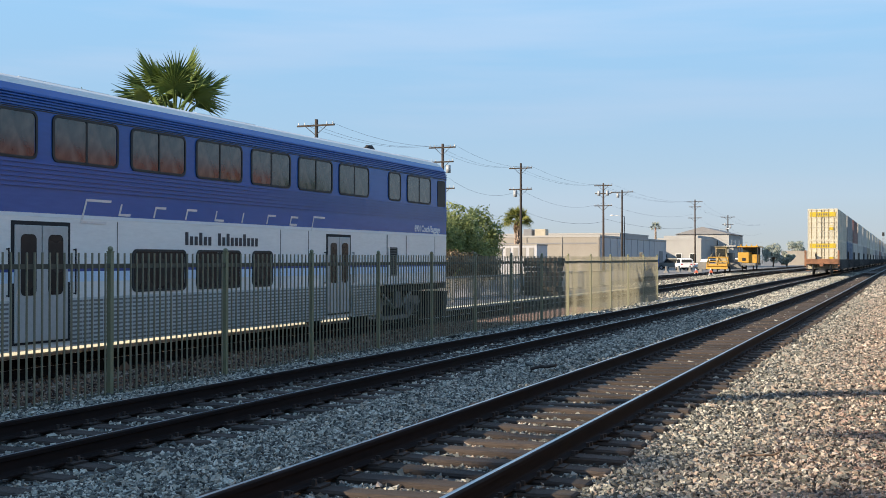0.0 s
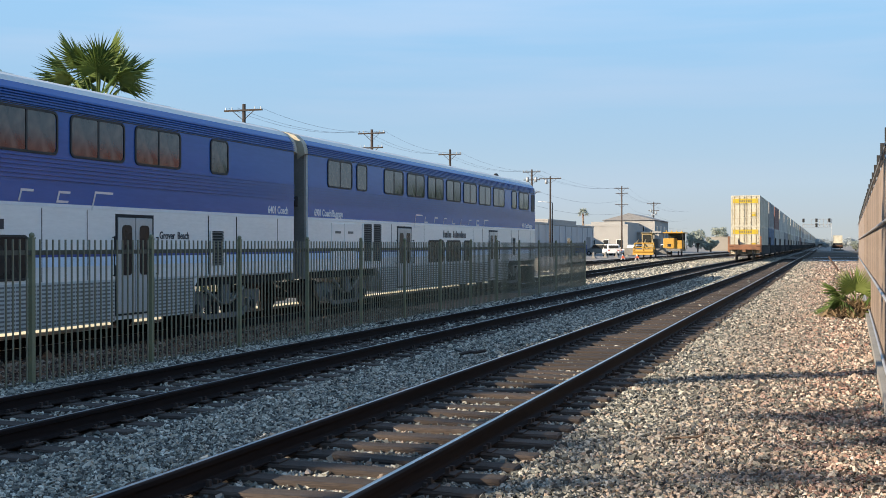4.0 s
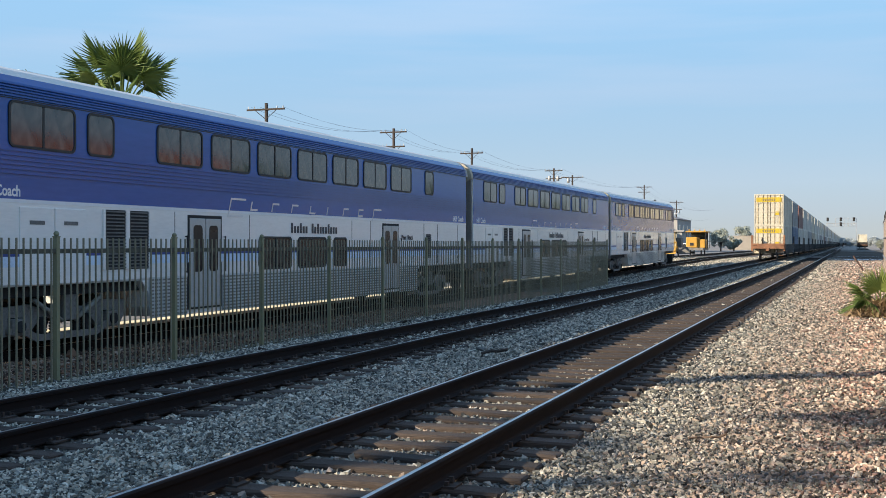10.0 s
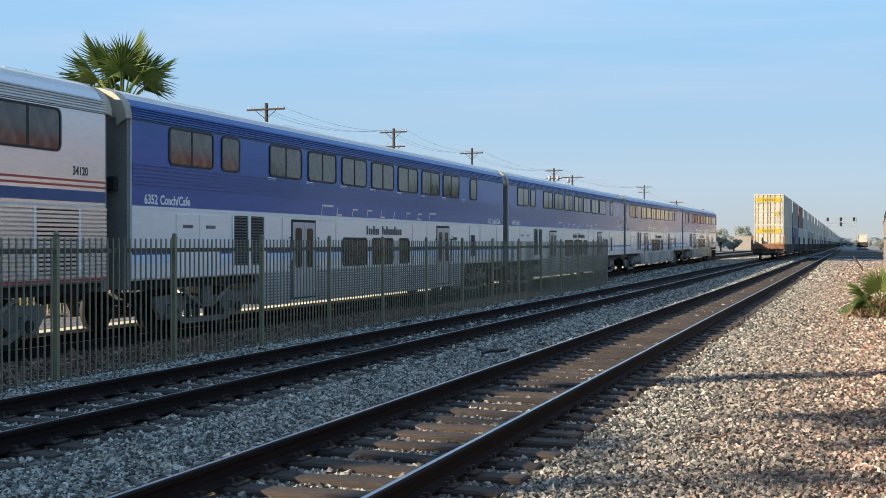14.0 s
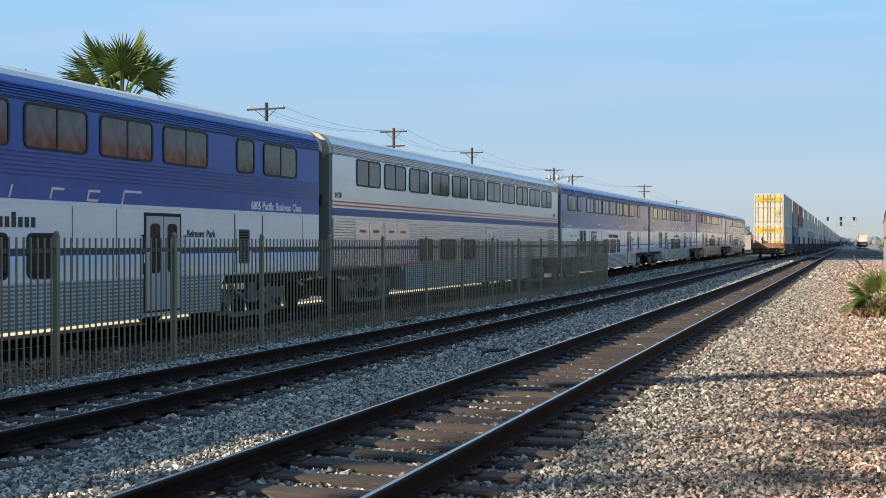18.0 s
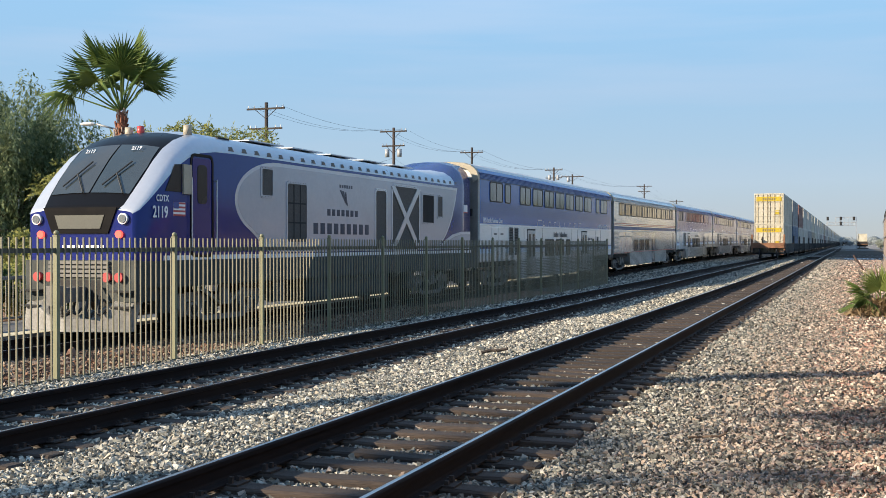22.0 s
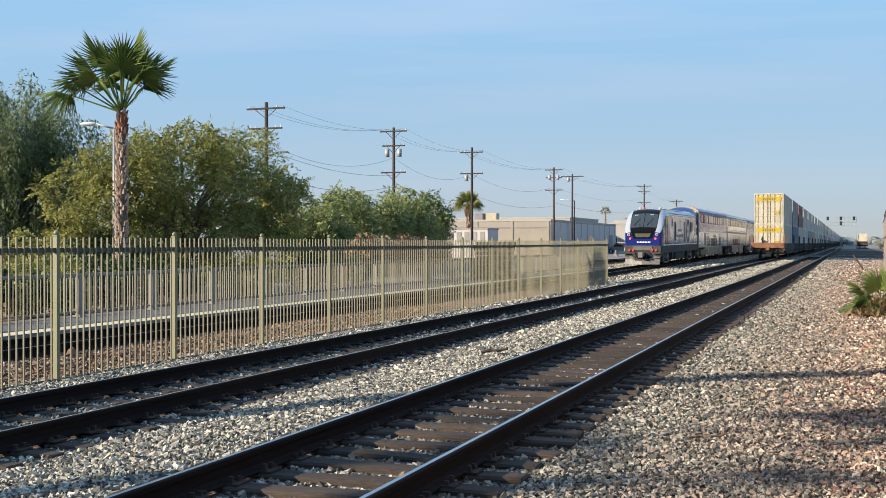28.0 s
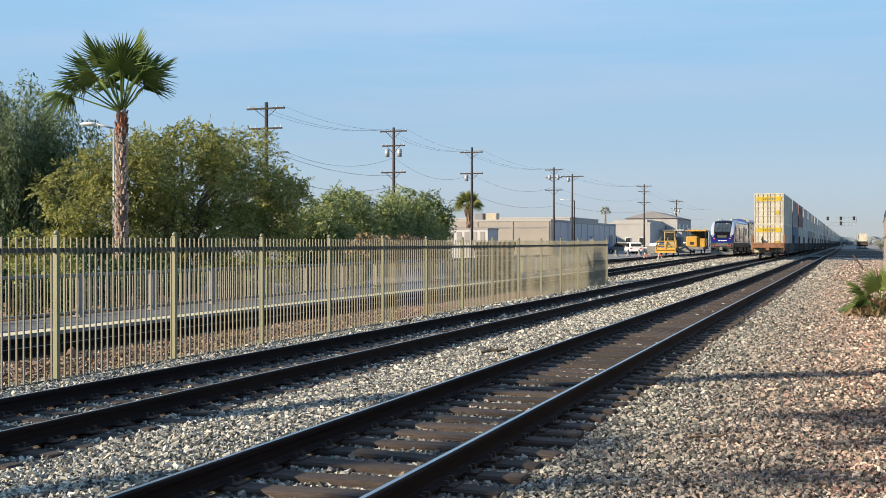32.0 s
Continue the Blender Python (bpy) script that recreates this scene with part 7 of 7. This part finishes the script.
def fan_palm(name, x, y, h, r, leaves, seed, label, leaf_m=None, blade=0.95, stalk=0.9, skirt=0, trunk_r=0.22, spec=None, top_m=None):
    t = thing(name, x, y, ground_z(x, y), label, "palm tree")
    rng = np.random.default_rng(seed)
    if h > 1:
        bm = bmesh.new()
        n, rings = 16, []
        steps = 34
        for k in range(steps + 1):
            z = -0.1 + (h + 0.1) * k / steps
            rr = trunk_r * (1.0 - 0.25 * z / h) * (1 + (0.10 if k % 2 else -0.04)) * (1.1 if z > h - 0.9 else 1)
            rings.append([bm.verts.new((rr * math.cos(2 * math.pi * (i + 0.5 * (k % 2)) / n) * rng.uniform(0.92, 1.1), rr * math.sin(2 * math.pi * (i + 0.5 * (k % 2)) / n) * rng.uniform(0.92, 1.1), z)) for i in range(n)])
        for k, (a, b) in enumerate(zip(rings, rings[1:])):
            for i in range(n):
                bm.faces.new((a[i], a[(i + 1) % n], b[(i + 1) % n], b[i])).material_index = 1 if k > steps * (1 - 0.9 / h) else 0
        bm.faces.new(rings[-1])
        # cut leaf bases standing out of the trunk
        for k in range(int(h * 60)):
            z = rng.uniform(0.3, h)
            a = rng.uniform(0, 2 * math.pi)
            rr = trunk_r * (1.0 - 0.25 * z / h) * (1.1 if z > h - 0.9 else 1)
            p = Vector((rr * math.cos(a), rr * math.sin(a), z))
            q = p + Vector((math.cos(a) * 0.07, math.sin(a) * 0.07, 0.17))
            tube(bm, p, q, 0.055, 0.025, n=4, mi=1 if z > h - 1.0 and k % 3 else 2)
        part("trunk", bm, [M_PALMBARK, top_m or M_PALMTOP, M_PALMBOOT], t)
    verts, faces, stems = [], [], []
    for k in range(leaves):
        if spec:
            az, el = spec[k % len(spec)]
            az, el = math.radians(az) + rng.uniform(-0.12, 0.12), math.radians(el) + rng.uniform(-0.08, 0.08)
        else:
            az, el = k * 2.399 + rng.uniform(-0.3, 0.3), math.radians(88 - 84 * (k / max(1, leaves - 1)) ** 0.85)
        way = np.array([math.cos(az) * math.cos(el), math.sin(az) * math.cos(el), math.sin(el)])
        up = np.array([-math.cos(az) * math.sin(el), -math.sin(az) * math.sin(el), math.cos(el)])
        base = np.array([0, 0, h if h > 1 else 0.15]) + way * trunk_r * 0.6
        fan_leaf(rng, base, way, up, stalk * rng.uniform(0.8, 1.15), blade * rng.uniform(0.85, 1.15), 30, 0.12 + 0.55 * max(0, 1.05 - el), verts, faces, stems)
    part("crown", mesh_arrays("crown", verts, faces, leaf_m or L_PALM), None, t)
    for a, b in stems:
        bm = bmesh.new()
        tube(bm, a, b, 0.028 * blade, 0.016 * blade, n=5)
        part("leaf_stalk", bm, leaf_m or L_PALM, t)
    if skirt:
        v, f = leaf_cloud(rng, [(0, 0, h - 0.7)] if h > 1 else [(0.0, 0.0, 0.18), (-0.25, -0.45, 0.08)], [(0.5, 0.5, 0.9)] if h > 1 else [(0.6, 0.55, 0.26), (0.6, 0.6, 0.12)], skirt, 0.5 if h > 1 else 0.35, 2.2 if h > 1 else 0.3, 0.16)
        part("dry_skirt", mesh_arrays("dry_skirt", v, f, L_DRY), None, t, "dry brown hanging leaves")
    return t


PALM_WAYS = [(300, 89), (216, 81), (36, 82), (126, 78), (310, 72), (222, 70), (30, 71), (126, 62), (350, 64), (262, 64), (205, 58), (44, 62), (310, 54), (218, 44), (30, 54), (80, 44), (150, 44), (345, 40), (262, 44), (222, 27), (207, 17)]
fan_palm("fan_palm", -27.0, 36.5, 7.55, 1.0, 21, 7, "tall fan palm with a rough brown trunk behind the platform", blade=1.4, stalk=1.75, trunk_r=0.22, spec=PALM_WAYS)
fan_palm("fan_palm", -44.0, 128.5, 6.3, 1.0, 26, 8, "distant fan palm with a thick dry skirt", leaf_m=L_OLIVE, blade=1.25, stalk=0.7, skirt=500, trunk_r=0.4)
fan_palm("fan_palm", -63, 300, 10.2, 1.0, 18, 9, "distant thin tall fan palm", leaf_m=L_FARHAZE, blade=1.0, stalk=0.8, trunk_r=0.25)
L_YOUNG = leaf_material("young_palm_leaves", (0.13, 0.19, 0.05), (0.065, 0.105, 0.03), (0.23, 0.28, 0.085), 0.35)
fan_palm("palm_shrub", 0.74, 30.6, 0.2, 0.5, 11, 10, "young fan palm with dry leaves at its foot, beside the fence", leaf_m=L_YOUNG, blade=0.72, stalk=0.5, skirt=900, trunk_r=0.12)
# trees behind the camera's side of the station, whose shade falls on the gravel
SHADE = "tall fan palm standing by the platform"
fan_palm("fan_palm", -21.5, -3.6, 14.6, 1.0, 10, 41, SHADE, blade=1.1, stalk=1.0, trunk_r=0.26)
fan_palm("fan_palm", -21.3, -8.1, 11.0, 1.0, 7, 42, SHADE, blade=0.9, stalk=1.3, trunk_r=0.20)
fan_palm("fan_palm", -21.6, -10.3, 11.4, 1.0, 7, 43, SHADE, blade=0.9, stalk=1.3, trunk_r=0.17)


# Trees added out of view, to darken what the train's side reflects.
for k, (x, y, h, sd) in enumerate(((15, 58, 7.5, 71), (18, 78, 8.5, 72), (15, 100, 7, 73), (19, 124, 9, 74), (16, 150, 8, 75), (20, 182, 9, 76))):
    tree("reflection_tree", x, y, (0.25, 2.2, 0.1), [(0, 0, h * 0.6, h * 0.36, h * 0.5, h * 0.36)], 3000, 0.45, L_GREEN if k % 2 else L_OLIVE, "unseen green tree added across the tracks to darken the train's reflections", sd, clump=h * 0.14, clumps=30)


# ---- loose stones of the ballast ----
def stones(name, x0, x1, y0, y1, density, size, zf, seed, label, keep=None, stone_m=None):
    rng = np.random.default_rng(seed)
    n = int((x1 - x0) * (y1 - y0) * density * 0.92)
    x = rng.uniform(x0, x1, n)
    y = y0 + (y1 - y0) * rng.random(n)
    # only the wedge that opens before the camera
    ok = (x > -0.98 * y - 0.6) & (x < 0.022 * y + 0.62) & (0.938 * y - 0.346 * x > 7.2)
    if keep is not None:
        ok &= keep(x, y, rng)
    x, y = x[ok], y[ok]
    n = len(x)
    # broken blocks: eight jittered corners close by, wedges further off
    block_ = y1 <= 9
    if block_:
        corner = np.array([(sx, sy, sz) for sz in (-1, 1) for sy in (-1, 1) for sx in (-1, 1)]) * 0.60
    else:
        corner = np.array([(-1, -0.8, -0.7), (1, -0.9, -0.6), (0, 1, -0.7), (-0.9, -0.6, 0.7), (0.8, -0.8, 0.8), (0.1, 0.8, 0.6)]) * 0.78
    m = len(corner)
    v = corner[None] + rng.uniform(-0.24, 0.24, (n, m, 3))
    v *= rng.uniform(0.65, 1.3, (n, 1, 3)) * np.array([1.2, 1.0, 0.82])
    v *= (0.74 * size * rng.lognormal(0, 0.30, n))[:, None, None]
    yaw, tip, way = rng.uniform(0, 2 * np.pi, n), rng.normal(0, 0.75, n), rng.uniform(0, 2 * np.pi, n)
    h = np.sin(tip / 2)
    w, a, b, c = np.cos(tip / 2), h * np.cos(way), h * np.sin(way), 0 * h          # tipped out of the level
    cy, sy = np.cos(yaw / 2), np.sin(yaw / 2)
    w, a, b, c = w * cy - c * sy, a * cy + b * sy, b * cy - a * sy, w * sy + c * cy  # after a turn about the upright
    R = np.stack([np.stack([1 - 2 * (b * b + c * c), 2 * (a * b - c * w), 2 * (a * c + b * w)], -1), np.stack([2 * (a * b + c * w), 1 - 2 * (a * a + c * c), 2 * (b * c - a * w)], -1), np.stack([2 * (a * c - b * w), 2 * (b * c + a * w), 1 - 2 * (a * a + b * b)], -1)], 1)
    v = np.einsum("nij,nkj->nki", R, v)
    z = zf(x, y) + rng.uniform(-1.0, 0.95, n) * size
    v += np.stack([x, y, z], -1)[:, None]
    if block_:
        quads = ((0, 2, 3, 1), (4, 5, 7, 6), (0, 1, 5, 4), (2, 6, 7, 3), (0, 4, 6, 2), (1, 3, 7, 5))
        tris = np.array([t for a, b, c, d in quads for t in ((a, b, c), (a, c, d))])
    else:
        tris = np.array([(0, 2, 1), (3, 4, 5), (0, 1, 4), (0, 4, 3), (1, 2, 5), (1, 5, 4), (2, 0, 3), (2, 3, 5)])
    f = (tris[None] + m * np.arange(n)[:, None, None]).reshape(-1, 3)
    me = bpy.data.meshes.new(name)
    v, f = v.reshape(-1, 3).astype(np.float32), f.astype(np.int32)
    me.vertices.add(len(v))
    me.vertices.foreach_set("co", v.ravel())
    me.loops.add(f.size)
    me.loops.foreach_set("vertex_index", f.ravel())
    me.polygons.add(len(f))
    me.polygons.foreach_set("loop_start", np.arange(0, f.size, 3, dtype=np.int32))
    me.polygons.foreach_set("loop_total", np.full(len(f), 3, np.int32))
    me.polygons.foreach_set("use_smooth", np.zeros(len(f), bool))
    me.update(calc_edges=True)
    me.materials.append(stone_m or M_STONE)
    return tagged(new(name, me), label, "gravel", kind="stuff")


def sm(a, b, v):
    v = np.clip((v - a) / (b - a), 0, 1)
    return v * v * (3 - 2 * v)


def bed(x, y):
    z = -0.235 + 0.2 * sm(35, 105, y)
    low = -0.32 + 0.38 * sm(45, 135, y) - 0.22
    z = z - 0.10 * (1 - sm(25, 75, y)) * sm(5.0, 6.8, -x)
    z = np.where(x < -9.3, z + (low - z) * sm(9.3, 12.0, -x), z)
    return z - 0.06 * sm(-1.6, 0.4, x)


def in_track(xc):
    """Ballast between the ties lies a little below their tops, and never on the rails."""
    def f(x, y, rng):
        d = np.abs(x - xc)
        on_rail = np.abs(d - 0.755) < 0.10
        on_tie = (np.abs(((y - (1.5 if xc > -5 else 5.0)) / 0.51) % 1.0 - 0.0) < 0.24) | (((y - (1.5 if xc > -5 else 5.0)) / 0.51) % 1.0 > 0.76)
        return ~on_rail & (~on_tie | (rng.random(len(x)) < (0.0 if xc > -5 else 0.08)))
    return f


G1 = "loose grey crushed stone ballast"
stones("ballast_between_tracks", -6.6, -4.95, 5, 17, 2300, 0.026, lambda x, y: bed(x, y) + 0.012, 51, G1)
stones("ballast_between_tracks", -6.6, -4.9, 17, 32, 1100, 0.034, lambda x, y: bed(x, y) + 0.015, 50, G1)
stones("ballast_between_tracks", -6.5, -4.8, 32, 70, 320, 0.044, lambda x, y: bed(x, y) + 0.015, 52, G1)
stones("ballast_by_the_fence", -11.7, -9.3, 8, 24, 950, 0.034, lambda x, y: bed(x, y) + 0.01, 53, G1)
stones("ballast_by_the_fence", -11.5, -9.2, 24, 60, 240, 0.048, lambda x, y: bed(x, y) + 0.01, 54, G1)
stones("ballast_in_near_track", -5.0, -2.25, 4, 18, 1200, 0.030, lambda x, y: bed(x, y) - 0.012, 55, G1, in_track(T1), M_PATHSTONE)
stones("ballast_in_near_track", -5.0, -2.25, 18, 40, 400, 0.036, lambda x, y: bed(x, y) - 0.018, 59, G1, in_track(T1), M_PATHSTONE)
stones("ballast_in_near_track", -4.9, -2.2, 40, 110, 90, 0.05, lambda x, y: bed(x, y) - 0.03, 65, G1, in_track(T1), M_PATHSTONE)
stones("far_ballast", -6.4, -4.7, 70, 140, 75, 0.065, lambda x, y: bed(x, y) + 0.01, 66, G1)
stones("far_ballast", -13.5, -9.2, 60, 140, 45, 0.07, lambda x, y: bed(x, y) + 0.01, 67, G1)
stones("far_ballast", -20.0, -16.2, 78, 145, 45, 0.07, lambda x, y: bed(x, y) + 0.02, 68, G1)
stones("reddish_ballast", -14.0, -11.4, 11, 34, 420, 0.042, lambda x, y: bed(x, y) + 0.012, 64, "loose reddish brown stone behind the fence", lambda x, y, rng: np.abs(x + 14.2) > 0.12, M_REDSTONE)
stones("ballast_in_middle_track", -9.35, -6.55, 7, 22, 900, 0.029, lambda x, y: bed(x, y) - 0.006, 56, G1, in_track(T2))
stones("ballast_in_middle_track", -9.35, -6.5, 22, 45, 350, 0.042, lambda x, y: bed(x, y) - 0.008, 60, G1, in_track(T2))
stones("gravel_path", -2.3, 1.6, 4, 13, 2400, 0.0255, lambda x, y: bed(x, y) + 0.010, 57, "loose grey and pink crushed stone beside the track", stone_m=M_PATHSTONE)
stones("gravel_path", -2.3, 1.8, 13, 24, 1200, 0.031, lambda x, y: bed(x, y) + 0.010, 61, "loose grey and pink crushed stone beside the track", stone_m=M_PATHSTONE)
stones("gravel_path", -2.1, 4.0, 55, 130, 75, 0.065, lambda x, y: bed(x, y) + 0.010, 63, "loose grey and pink crushed stone beside the track", stone_m=M_PATHSTONE)
stones("gravel_path", -2.2, 2.6, 24, 55, 480, 0.035, lambda x, y: bed(x, y) + 0.010, 58, "loose grey and pink crushed stone beside the track", stone_m=M_PATHSTONE)


# ---- what moves: the train runs away from the camera, gathering speed ----
RUN = (-0.49553, 9.09178, 10.18713, -5.97567, -6.90415, 33.65476, 139.97098, 86.78595)


def run(t):
    """Place along the track of the joint between the second and the third car."""
    v = 0.0
    for c in RUN:
        v = v * (t - 16) / 16 + c
    return v


def motions():
    times = [0.5 * i for i in range(65)]
    for k, car in enumerate(CARS):
        rows = []
        for t in times:
            y = run(t) + (1 - k) * LEN + LEN / 2
            za, zb = station_rail(y - 9.4), station_rail(y + 9.4)
            rows.append((t, pose(T3, y, (za + zb) / 2, math.degrees(math.atan2(zb - za, 18.8)))))
        walk(car, rows)
    rows = []
    for t in times:
        y = run(t) - 4 * LEN - 10.7
        za, zb = station_rail(y - 7), station_rail(y + 7)
        rows.append((t, pose(T3, y, (za + zb) / 2, math.degrees(math.atan2(zb - za, 14)))))
    walk(LOCO, rows)
    # a row at least every 75 degrees of turn, on whole frames
    stamps, k = [0], 0
    while k < 32 * FPS:
        step = abs(run((k + 1) / FPS) - run(k / FPS)) / 0.457
        k = min(32 * FPS, k + max(1, int(radians(75) / step)))
        stamps.append(k)
    for w, _ in WHEELS:
        base = w.location.copy()
        walk(w, [(k / FPS, pose(base.x, base.y, base.z, -math.degrees((run(k / FPS) - run(0.0)) / 0.457))) for k in stamps])


motions()
